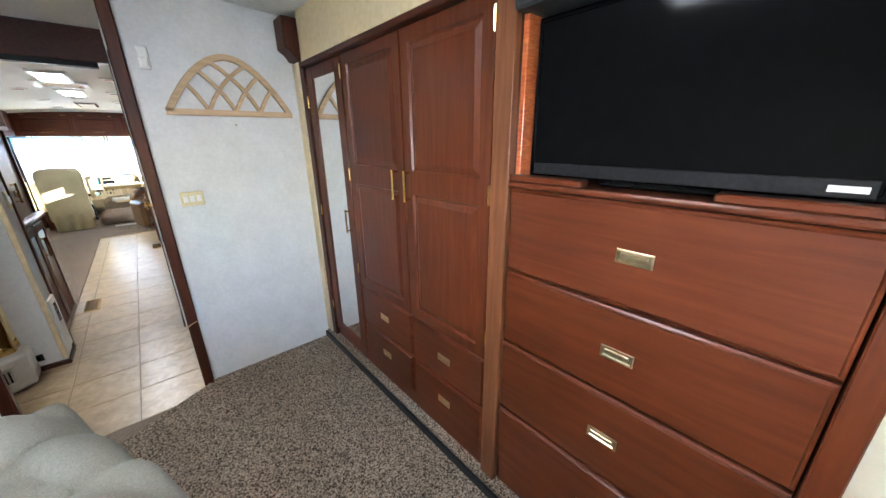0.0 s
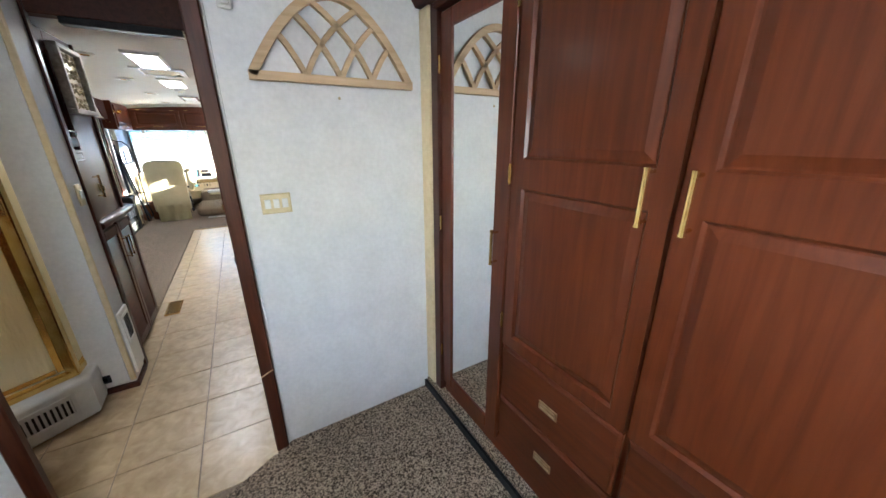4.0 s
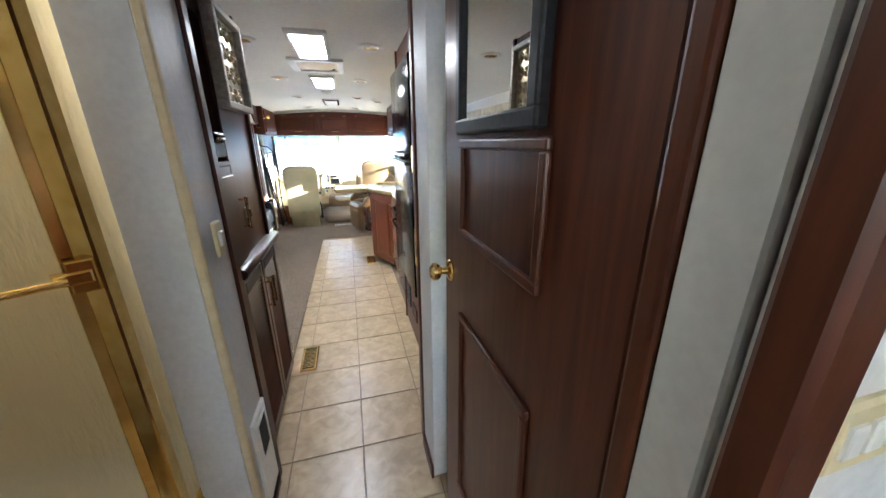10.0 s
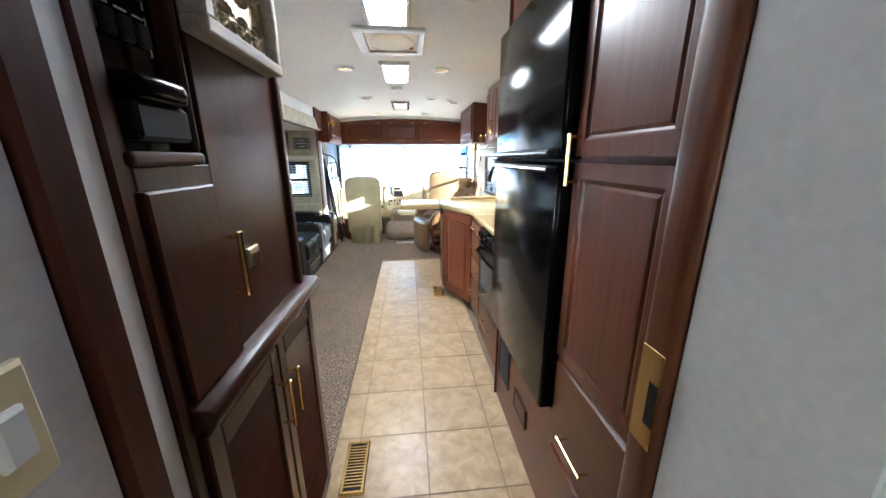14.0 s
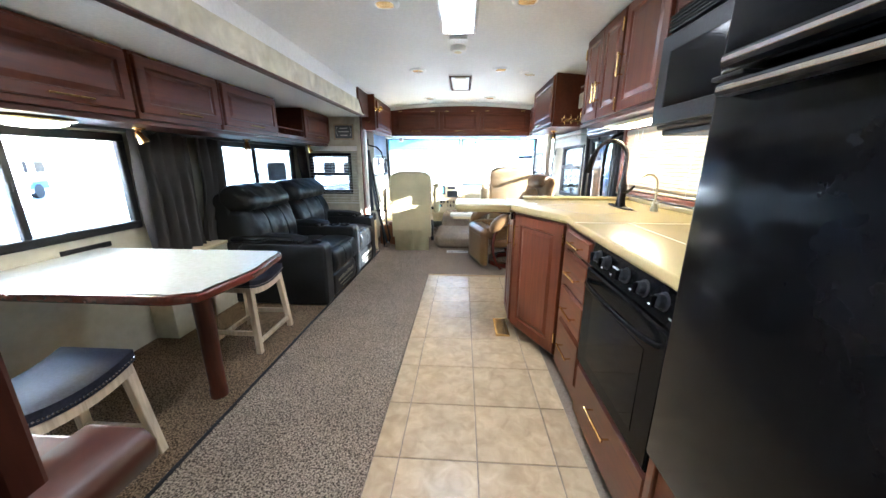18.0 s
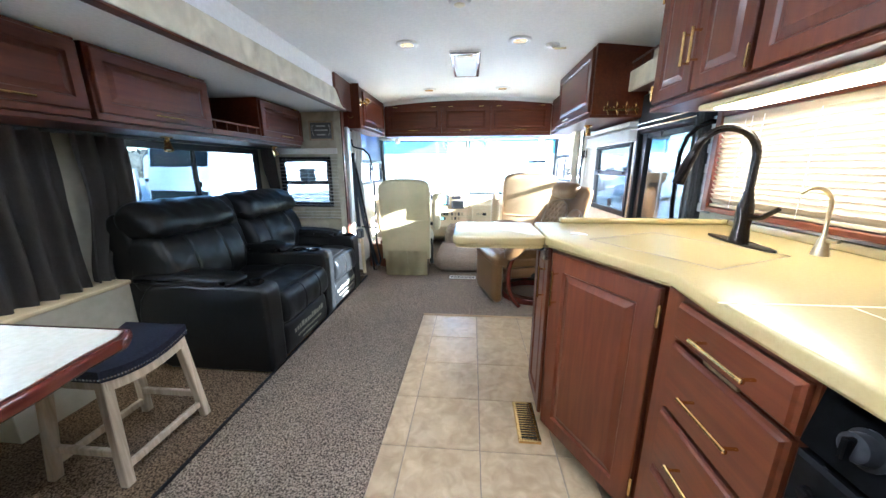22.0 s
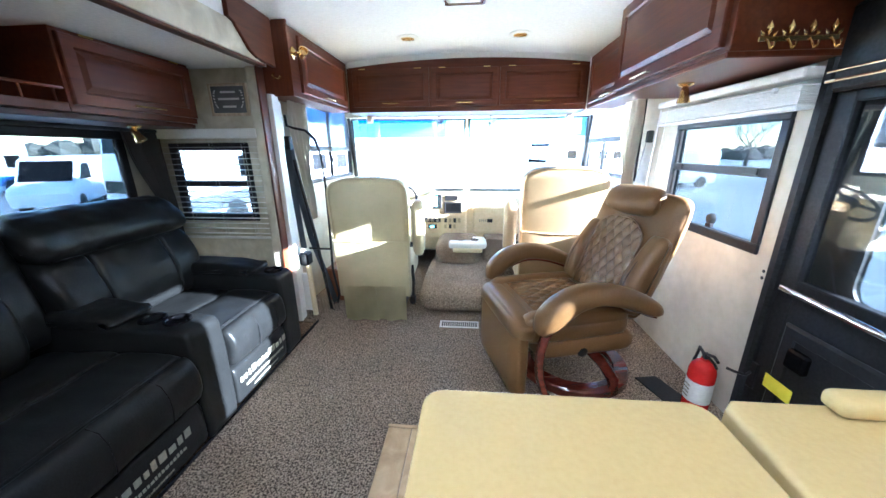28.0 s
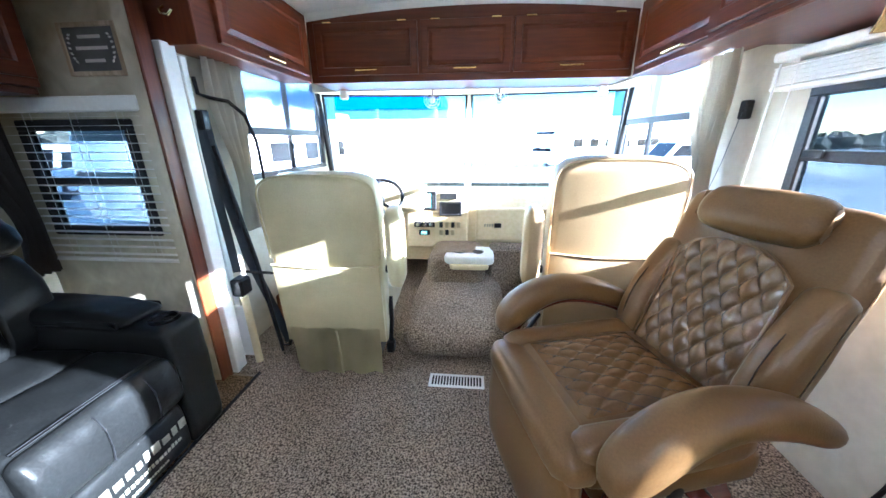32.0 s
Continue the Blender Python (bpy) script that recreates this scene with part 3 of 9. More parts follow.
def wall_with_holes(name, axis, a, b, u0, u1, v0, v1, holes, material, label):
    """A wall slab between a and b on its axis, cut through at each hole (u0, u1, v0, v1)."""
    us = sorted({u0, u1, *[h[0] for h in holes], *[h[1] for h in holes]})
    vs = sorted({v0, v1, *[h[2] for h in holes], *[h[3] for h in holes]})
    bm = bmesh.new()
    solid_cell = lambda i, j: 0 <= i < len(us) - 1 and 0 <= j < len(vs) - 1 and not any(
        h[0] - 1e-6 <= us[i] and us[i + 1] <= h[1] + 1e-6 and h[2] - 1e-6 <= vs[j] and vs[j + 1] <= h[3] + 1e-6 for h in holes)
    pt = (lambda d, u, v: (d, u, v)) if axis == "x" else (lambda d, u, v: (u, d, v))
    vert = {}

    def V(d, u, v):
        if (d, u, v) not in vert:
            vert[(d, u, v)] = bm.verts.new(pt(d, u, v))
        return vert[(d, u, v)]
    for i in range(len(us) - 1):
        for j in range(len(vs) - 1):
            if not solid_cell(i, j):
                continue
            p, q, r, s = us[i], us[i + 1], vs[j], vs[j + 1]
            for d in (a, b):
                bm.faces.new((V(d, p, r), V(d, q, r), V(d, q, s), V(d, p, s)))
            for di, dj, e in ((-1, 0, ((p, r), (p, s))), (1, 0, ((q, r), (q, s))), (0, -1, ((p, r), (q, r))), (0, 1, ((p, s), (q, s)))):
                if not solid_cell(i + di, j + dj):
                    (m1, m2), (m3, m4) = e
                    bm.faces.new((V(a, m1, m2), V(a, m3, m4), V(b, m3, m4), V(b, m1, m2)))
    bmesh.ops.recalc_face_normals(bm, faces=bm.faces[:])
    return solid(name, bm, material, label, "wall", "structure")


floor = thing("floor", -0.13, 4.5, 0, "beige ceramic tile floor with narrow brown grout", "floor", kind="structure")
part("subfloor", box(XL, XR, Y0, Y1, -0.08, -0.02, 0), grout, floor)
part("grout_bed", box(-1.40, 0.47, 1.95, 7.497, -0.02, -0.004, 0), grout, floor)
part("slide_subfloor", box(SX, XL - 0.001, SY0, SY1, -0.08, -0.02, 0), grout, floor)
part("bed_slide_subfloor", box(XR + 0.001, 1.95, -0.36, 2.33, -0.08, -0.02, 0), grout, floor)

# carpets lie on top of the slab
solid("carpet_bedroom", prism([(XL, Y0), (1.140, Y0), (1.140, 2.298), (0.385, 2.298), (-0.067, 2.06), (-0.45, 1.86), (XL, 1.86)], -0.02, 0.012, 0.004),
      carpet, "taupe speckled cut-pile carpet with a diagonal edge", "carpet", "structure")
solid("carpet_closet", box(1.145, 1.262, -0.22, 2.298, -0.02, 0.068, 0.010, 2), carpet, "narrow taupe carpet strip before the wardrobe", "carpet", "structure")
solid("carpet_living", prism([(-1.218, 4.31), (-0.444, 4.31), (-0.444, 7.50), (0.47, 7.50), (0.47, 7.02), (1.188, 7.02), (1.188, 10.40), (XL, 10.40), (XL, 8.46), (-1.218, 8.46)],
      -0.02, 0.010, 0.004), carpet, "taupe speckled cut-pile carpet", "carpet", "structure")
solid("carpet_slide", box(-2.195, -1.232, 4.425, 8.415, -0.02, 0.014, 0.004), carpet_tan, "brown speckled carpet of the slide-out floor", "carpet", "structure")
solid("trim_slide_edge", box(-1.231, -1.219, 4.42, 8.45, -0.015, 0.018, 0.003), satin_black, "black rubber strip along the slide-out", "floor trim", "structure")
solid("trim_bed_slide_edge", box(1.130, 1.144, -0.22, 2.297, -0.015, 0.056, 0.003), satin_black, "black rubber strip before the wardrobe", "floor trim", "structure")

# ceilings
def vault(y0, y1, top, k, t=0.05, x0=XL, x1=XR):
    n = 24
    xs = [x0 + (x1 - x0) * i / n for i in range(n + 1)]
    return prism([(x, crown(x, top, k)) for x in xs] + [(x, top + t) for x in (x1, x0)], y0, y1, 0, 1, "y")


solid("ceiling", vault(3.60, 10.40, 2.09, 0.055), ceiling_mat, "white textured vinyl ceiling, gently crowned", "ceiling", "structure")
solid("ceiling_rear", vault(Y0, 3.60, 2.235, 0.03), ceiling_mat, "white textured vinyl ceiling", "ceiling", "structure")
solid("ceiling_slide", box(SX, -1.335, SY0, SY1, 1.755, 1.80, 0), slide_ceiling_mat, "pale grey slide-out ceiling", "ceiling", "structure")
solid("ceiling_bed_slide", box(1.19, 1.95, -0.36, 2.33, 2.24, 2.28, 0), ceiling_mat, "white wardrobe slide-out ceiling", "ceiling", "structure")

# outer walls
wall_with_holes("wall_right", "x", XR, XR + 0.05, 2.33, Y1, -0.3, 2.15, [(5.80, 6.74, 1.03, 1.44), (6.88, 7.63, -0.3, 1.53), (7.764, 8.506, 0.818, 1.40), (8.98, 10.16, 1.03, 1.70)],
                cream_wall, "cream vinyl-papered side wall with windows")
wall_with_holes("wall_left_front", "x", XL - 0.05, XL, SY1 + 0.04, Y1, -0.1, 2.15, [(8.98, 10.08, 1.00, 1.70)], cream_wall, "cream side wall by the driver's seat")
wall_with_holes("wall_left_rear", "x", XL - 0.05, XL, Y0, SY0, -0.1, 2.3, [], cream_wall, "cream bedroom side wall")
wall_with_holes("wall_rear", "y", Y0 - 0.05, Y0, XL, 1.95, -0.1, 2.3, [(-1.10, 0.0, 1.12, 1.68)], cream_wall, "cream rear wall of the bedroom")
solid("wall_right_rear", box(XR, XR + 0.05, Y0, -0.226, -0.1, 2.3, 0), cream_wall, "cream bedroom wall beside the wardrobe", "wall", "structure")
solid("wall_bed_slide_end", box(XR + 0.002, 1.95, -0.40, -0.36, -0.1, 2.3, 0), cream_wall, "cream end wall of the wardrobe slide-out", "wall", "structure")
solid("wall_bed_slide_outer", box(1.95, 2.0, -0.40, 2.38, -0.1, 2.3, 0), cream_wall, "outer wall behind the wardrobe", "wall", "structure")
solid("wall_bed_slide_front", box(1.242, 1.95, 2.335, 2.38, -0.1, 2.3, 0), cream_wall, "end wall of the wardrobe slide-out", "wall", "structure")
# slide-out
wall_with_holes("wall_slide_outer", "x", SX - 0.05, SX, SY0, SY1, -0.1, 1.80, [(4.75, 6.07, 0.80, 1.36), (6.83, 8.20, 0.80, 1.37)], cream_wall, "cream slide-out wall with two sliding windows")
wall_with_holes("wall_slide_front", "y", SY1, SY1 + 0.04, SX - 0.05, -1.455, -0.1, 1.80, [(-2.085, -1.548, 0.806, 1.302)], slide_paper, "beige papered end wall of the slide-out")
solid("wall_slide_rear", box(SX - 0.05, -1.455, SY0 - 0.04, SY0, -0.1, 1.80, 0), slide_paper, "beige papered end wall of the slide-out", "wall", "structure")
# header band over the slide opening
solid("wall_slide_header", box(XL - 0.05, -1.31, SY0, SY1 + 0.02, 1.80, 2.10, 0), ceiling_mat, "white header over the slide-out", "wall", "structure")
solid("trim_header_band", box(-1.335, -1.300, SY0, 8.30, 1.752, 1.905, 0.006), slide_paper, "beige leaf-patterned fabric band along the slide-out header", "trim", "structure")
solid("trim_header_lip", box(-1.345, -1.292, SY0, 8.34, 1.738, 1.752, 0.004), mahogany_y, "dark wood lip under the fabric band", "trim", "structure")
# slide end pilaster and flange
solid("trim_slide_pilaster", box(-1.452, -1.385, 8.37, 8.418, 0.0, 1.752, 0.008), slide_paper, "beige fabric-covered pilaster at the slide-out end", "trim", "structure")
solid("trim_slide_edge_wood", box(-1.384, -1.370, 8.365, 8.44, 0.0, 1.752, 0.004), cherry_z, "narrow cherry strip at the slide-out end", "trim", "structure")
solid("trim_slide_flange", box(-1.448, -1.345, 8.445, 8.52, 0.0, 1.61, 0.004), white_plastic, "white flange beside the slide-out", "trim", "structure")
scroll = [(8.06, 1.905), (8.10, 1.89), (8.16, 1.83), (8.20, 1.79), (8.26, 1.765), (8.44, 1.755), (8.44, 2.02), (8.06, 2.03)]
solid("trim_scroll", prism(scroll, -1.312, -1.285, 0.004, 1, "x"), cherry_y, "scroll-cut cherry bracket at the slide-out header", "trim", "structure")

# bedroom front partition, doorway between the two jambs
wall_with_holes("wall_partition", "y", 2.30, 2.322, -1.45, 1.24, -0.02, 2.26, [(-0.43, 0.345, -0.02, 2.17)], wallpaper, "mottled pale grey papered partition")
dj = thing("door_frame_bedroom", 0.32, 2.33, 0, "reddish-brown stained wooden jamb with a chipped latch hole", "door frame", kind="structure")
part("jamb", box(0.313, 0.366, 2.268, 2.306, 0.0, 2.20, 0.006), jamb_wood, dj)
part("jamb", box(-0.445, -0.392, 2.268, 2.306, 0.0, 2.20, 0.006), jamb_wood, dj)
part("head", box(-0.445, 0.352, 2.269, 2.305, 2.17, 2.215, 0.005), jamb_wood, dj)
part("latch_hole", lathe([(0.013, 0.0), (0.013, 0.002), (0.010, 0.0025), (0.0, 0.0022)], pose(0.3125, 2.287, 0.985, 0, -90, 0), 14), satin_black, dj, "chipped latch hole", smooth=True)
part("edge_strip", box(0.367, 0.377, 2.290, 2.299, 0.0, 2.18, 0.002), wallpaper, dj)
part("scar", tube([(0.314, 2.267, 0.44), (0.338, 2.2665, 0.452), (0.364, 2.267, 0.462)], 0.003, 6), maple, dj, "pale scratch")

# passage: right-hand wall, hall frame and lintel
solid("wall_passage", box(0.368, 0.41, 2.323, 3.448, 0.0, 2.24, 0.002), wallpaper, "pale grey papered passage wall", "wall", "structure")
solid("wall_passage_end", box(0.303, 0.367, 3.26, 3.448, 0.0, 2.24, 0.002), wallpaper, "pale grey papered wall end", "wall", "structure")
solid("baseboard_passage", box(0.290, 0.302, 3.25, 3.448, 0.0, 0.07, 0.003), jamb_wood, "stained wooden baseboard", "baseboard", "structure")
hf = thing("door_frame_passage", 0.31, 3.55, 0, "dark stained wooden frame of the passage opening", "door frame", kind="structure")
part("jamb", box(0.296, 0.436, 3.450, 3.516, 0.0, 2.22, 0.016, 4), post_red, hf, smooth=40)
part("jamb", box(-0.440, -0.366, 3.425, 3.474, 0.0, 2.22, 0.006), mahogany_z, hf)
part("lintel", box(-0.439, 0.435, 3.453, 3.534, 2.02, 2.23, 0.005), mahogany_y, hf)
part("track", box(-0.26, 0.24, 3.44, 3.51, 1.985, 2.019, 0.004), satin_black, hf, "black track under the lintel")
part("strike_plate", merge(box(0.2935, 0.2958, 3.462, 3.504, 0.945, 1.105, 0.001), prism([(0.2935, 3.504), (0.2958, 3.504), (0.314, 3.5175), (0.345, 3.5175), (0.345, 3.5195), (0.312, 3.5195)], 0.945, 1.105, 0, 1)), brass, hf, "brass strike plate")
part("strike_hole", box(0.2928, 0.2934, 3.464, 3.480, 0.985, 1.055, 0), satin_black, hf)
part("strike_hole", box(0.318, 0.340, 3.5196, 3.5202, 1.005, 1.045, 0), satin_black, hf)

# passage left: the heater post between shower and cabinet
solid("wall_post", box(-0.548, -0.376, 3.230, 3.424, 0.03, 2.24, 0.004), wallpaper, "pale grey papered post beside the shower", "wall", "structure")
solid("wall_post_strip", box(-0.62, -0.436, 3.475, 3.584, 0.0, 2.24, 0.003), wallpaper, "narrow pale grey panel between frame and cabinet", "wall", "structure")
solid("wall_post_face", box(-0.548, -0.399, 3.217, 3.229, 0.05, 2.24, 0.002), wallpaper, "pale grey papered face of the post", "wall", "structure")
solid("trim_post_corner", box(-0.398, -0.372, 3.213, 3.235, 0.05, 2.24, 0.005), cream_trim, "cream corner moulding", "trim", "structure")
solid("baseboard_post", box(-0.546, -0.362, 3.207, 3.424, 0.0, 0.03, 0.004), mahogany_y, "dark wooden plinth of the post", "baseboard", "structure")
# bath area shell
solid("wall_bath_left", box(-1.449, -1.40, 2.346, 4.38, 0.0, 2.24, 0), cream_wall, "cream bath wall", "wall", "structure")
solid("wall_bath_front", box(-1.40, -0.621, 3.56, 3.60, 0.0, 2.24, 0), cream_wall, "cream bath wall", "wall", "structure")
solid("wall_cabinet_back", box(-1.40, -1.0, 4.36, 4.378, 0.0, 2.05, 0), cream_wall, "cream wall behind the cabinet", "wall", "structure")
solid("trim_wardrobe_corner", box(1.152, 1.200, 2.216, 2.2995, 0.070, 1.948, 0.006), cream_trim, "cream corner moulding by the wardrobe", "trim", "structure")

solid("trim_wardrobe_stile", box(1.162, 1.198, 2.156, 2.2155, 0.070, 1.948, 0.004), mahogany_z, "dark wooden stile beside the mirrored wardrobe door", "trim", "structure")

# nose of the coach
solid("wall_nose", box(XL, XR, Y1, Y1 + 0.05, -0.3, 0.80, 0), cream_wall, "wall under the windshield", "wall", "structure")
solid("wall_nose_top", box(XL, XR, Y1, Y1 + 0.05, 1.66, 2.15, 0), cream_wall, "wall over the windshield", "wall", "structure")


def window(name, axis, at, sign, u0, u1, v0, v1, label, bars=(), rails=(), material=None, w=0.035, depth=0.03, pane_mat=None):
    """A window in a hole: frame round the edge, bars upright at bars, rails level at rails, panes between."""
    th = thing(name, *( (at, (u0 + u1) / 2, v0) if axis == "x" else ((u0 + u1) / 2, at, v0)), label, "window", kind="structure")
    fr = material or satin_black
    bx = (lambda a, b, c, d, lo, hi, bev: box(min(at + sign * lo, at + sign * hi), max(at + sign * lo, at + sign * hi), a, b, c, d, bev)) if axis == "x" else \
         (lambda a, b, c, d, lo, hi, bev: box(a, b, min(at + sign * lo, at + sign * hi), max(at + sign * lo, at + sign * hi), c, d, bev))
    e = 0.012
    frame_bm = merge(bx(u0 - e, u1 + e, v0 - e, v0 + w, -0.012, depth, 0.006), bx(u0 - e, u1 + e, v1 - w, v1 + e, -0.012, depth, 0.006),
                     bx(u0 - e, u0 + w, v0 + w - 0.004, v1 - w + 0.004, -0.011, depth, 0.006), bx(u1 - w, u1 + e, v0 + w - 0.004, v1 - w + 0.004, -0.011, depth, 0.006))
    part("window_frame", frame_bm, fr, th)
    for b in bars:
        part("bar", bx(b - 0.016, b + 0.016, v0 + w - 0.006, v1 - w + 0.006, -0.004, depth - 0.004, 0.004), fr, th)
    for r in rails:
        part("rail", bx(u0 + w - 0.006, u1 - w + 0.006, r - 0.02, r + 0.02, -0.008, depth - 0.004, 0.004), fr, th)
    us = [u0 + w - 0.004, *bars, u1 - w + 0.004]
    vs = [v0 + w - 0.004, *rails, v1 - w + 0.004]
    for a, b in zip(us, us[1:]):
        for c, d in zip(vs, vs[1:]):
            pn = part("pane", bx(a, b, c, d, 0.006, 0.010, 0), pane_mat or glass, th)
            pn.visible_shadow = False
    return th


w1 = window("window_1", "x", SX, -1, 4.75, 6.07, 0.80, 1.36, "black-framed sliding dinette window", bars=(5.50,))
w2 = window("window_2", "x", SX, -1, 6.83, 8.20, 0.80, 1.37, "black-framed sliding window behind the sofa", bars=(7.42,), pane_mat=tinted)
w3 = window("window_3", "y", SY1, 1, -2.085, -1.548, 0.806, 1.302, "small black-framed window in the slide-out end wall", rails=(1.05,), pane_mat=tinted)
w4 = window("window_4", "x", XR, 1, 7.764, 8.506, 0.818, 1.40, "black-framed sash window behind the recliner", rails=(1.155,), pane_mat=tinted_dark)
w5 = window("window_5", "x", XR, 1, 5.80, 6.74, 1.03, 1.44, "kitchen window behind a wooden blind", w=0.02, pane_mat=tinted_light)
w6 = window("window_6", "x", XR, 1, 8.98, 10.16, 1.03, 1.70, "black-framed cockpit side window", bars=(9.72,), rails=(), w=0.025)
w7 = window("window_7", "x", XL, -1, 8.98, 10.08, 1.00, 1.70, "black-framed driver's side window", bars=(9.55,), w=0.025)
part("latch", box(SX + 0.004, SX + 0.016, 5.478, 5.492, 1.07, 1.11, 0.002), satin_black, w1)
part("latch", box(SX + 0.004, SX + 0.016, 7.425, 7.440, 1.06, 1.10, 0.002), satin_black, w2)
part("sash_lock", box(XR - 0.022, XR - 0.012, 7.84, 7.92, 1.145, 1.175, 0.003), satin_black, w4)
part("sash_lock", box(XR - 0.022, XR - 0.012, 8.38, 8.46, 1.145, 1.175, 0.003), satin_black, w4)
part("latch", box(XL + 0.004, XL + 0.02, 9.52, 9.56, 1.16, 1.20, 0.003), satin_black, w7)

# floor tiles, one by one
tile_mesh = {}


def tile(x0, x1, y0, y1):
    g = 0.0022
    key = (round(x1 - x0, 3), round(y1 - y0, 3))
    if key not in tile_mesh:
        hx, hy = key[0] / 2 - g, key[1] / 2 - g
        tile_mesh[key] = mesh_of(rings_mesh(-hx, hx, -hy, hy, [(0.0, 0.006), (0.002, 0.008)], lambda u, v, d: (u, v, d)), tile_mat, False)
    ob = new("tile", tile_mesh[key])
    ob.parent = floor
    ob.matrix_basis = BASE[floor].inverted() @ Matrix.Translation(((x0 + x1) / 2, (y0 + y1) / 2, -0.008))


cols = [-0.443, -TILE, 0.0, TILE, 0.455]
rows_y = [4.5 + TILE * k for k in range(-7, 9)] + [7.496]
for ya, yb in zip(rows_y, rows_y[1:]):
    xs = cols if ya > 3.6 else [-0.99, -0.66, -TILE, 0.0, TILE, 0.40]
    for xa, xb in zip(xs, xs[1:]):
        if yb - ya > 0.02:
            tile(xa, xb, ya, yb)
solid("trim_tile_front", box(-0.443, 0.47, 7.494, 7.506, -0.004, 0.012, 0.004), maple, "thin wooden strip where tile meets carpet", "floor trim", "structure")

# ---- bedroom ----
FX = 1.195                                        # plane of the wardrobe fronts
fw = face("x", FX, -1)
wardrobe = thing("wardrobe", 1.6, 1.45, 0, "cherry wardrobe with a mirrored door, two panelled doors and drawers", "wardrobe")
part("body", box(FX + 0.004, 1.94, 0.602, 2.153, 0.05, 2.235, 0.003), cherry_z, wardrobe)
part("post", box(1.168, FX + 0.003, 0.599, 0.671, 0.068, 2.235, 0.003), post_wood, wardrobe, "lighter wooden post")
part("plinth", box(1.190, 1.26, 0.676, 2.153, 0.068, 0.160, 0.003), cherry_y, wardrobe)
md = part("mirror_door", merge(box(FX - 0.02, FX + 0.002, 1.698, 1.775, 0.135, 1.905, 0.004), box(FX - 0.02, FX + 0.002, 2.072, 2.152, 0.135, 1.905, 0.004),
          box(FX - 0.0199, FX + 0.002, 1.774, 2.073, 0.1351, 0.200, 0.004), box(FX - 0.0199, FX + 0.002, 1.774, 2.073, 1.842, 1.9049, 0.004)), cherry_z, wardrobe)
part("mirror", box(FX - 0.012, FX - 0.006, 1.770, 2.077, 0.196, 1.846, 0), mirror, md, "tall narrow mirror")
bar_pull(md, (FX - 0.02, 1.745, 0.985), (FX - 0.02, 1.745, 1.100), (-0.030, 0, 0), brass, 0.0055)
for z in (0.34, 1.05, 1.72):
    hinge(md, (FX - 0.026, 2.154, z))
for y0, y1, hy in ((1.177, 1.685, 1.229), (0.678, 1.165, 1.136)):
    dr = part("door", merge(raised(y0, y1, 0.655, 1.321, fw, 0.02, 0.048, False), raised(y0, y1, 1.321, 1.905, fw, 0.02, 0.048, False)), cherry_z, wardrobe)
    bar_pull(dr, (FX - 0.02, hy, 1.248), (FX - 0.02, hy, 1.362), (-0.030, 0, 0), brass, 0.006)
    hy2 = 0.674 if y0 < 1 else 1.690
    for z in (0.76, 1.317, 1.83):
        hinge(dr, (FX - 0.026, hy2, z))
    for z0, z1 in ((0.165, 0.390), (0.402, 0.642)):
        d = part("drawer", flat_front(y0 + 0.002, y1 - 0.002, z0, z1, fw, 0.02), cherry_y, wardrobe)
        c = (y0 + y1) / 2
        cup_pull(d, fw, c - 0.040, c + 0.040, (z0 + z1) / 2 - 0.017, (z0 + z1) / 2 + 0.017, 0.02)
# cornice over the wardrobe
part("cornice", box(1.155, 1.185, -0.22, 2.154, 1.936, 2.235, 0.004), cream_trim, wardrobe, "cream cornice board")
part("cornice_moulding", box(1.140, 1.194, -0.22, 2.154, 1.908, 1.935, 0.006, 2), mahogany_y, wardrobe)
scroll2 = [(1.075, 2.165), (1.075, 2.01), (1.11, 1.985), (1.135, 1.95), (1.20, 1.95), (1.20, 2.165)]
part("cornice_bracket", prism(scroll2, 2.156, 2.298, 0.006, 1, "y"), mahogany_z, wardrobe, "dark scroll-cut bracket")

dresser = thing("dresser", 1.6, 0.13, 0, "cherry built-in dresser with four wide drawers", "dresser")
part("body", box(FX + 0.004, 1.94, -0.173, 0.597, 0.05, 1.354, 0.003), cherry_y, dresser)
part("side_panel", box(FX - 0.022, 1.94, -0.224, -0.175, 0.05, 2.235, 0.003), cherry_z, dresser)
for z0, z1 in ((0.160, 0.484), (0.495, 0.786), (0.797, 1.066), (1.077, 1.350)):
    d = part("drawer", flat_front(-0.170, 0.593, z0, z1, fw, 0.022), cherry_y, dresser)
    zc = (z0 + z1) / 2 + 0.003
    cup_pull(d, fw, 0.160, 0.246, zc - 0.018, zc + 0.018, 0.022)
part("ledge", box(1.165, 1.30, -0.173, 0.597, 1.355, 1.373, 0.006, 2), cherry_y, dresser)
for ya, yb in ((0.36, 0.596), (-0.172, 0.08)):
    part("stop_rail", box(1.168, 1.213, ya, yb, 1.3735, 1.392, 0.004), cherry_y, dresser)
part("niche_back", box(1.44, 1.46, -0.173, 0.597, 1.3735, 2.235, 0), mahogany_z, dresser)
part("niche_side", box(1.200, 1.44, 0.578, 0.596, 1.3735, 1.90, 0.002), flame_wood, dresser, "flame-figured orange veneer")
tv = thing("television", 1.30, 0.21, 1.376, "black flat-screen television standing in the dresser niche", "television")
part("bezel", rings_mesh(-0.145, 0.567, 1.390, 1.816, [(0.0, 0.024), (0.004, 0.028), (0.012, 0.028), (0.014, 0.025)], lambda u, v, d: (1.262 - d, u, v)), gloss_black, tv)
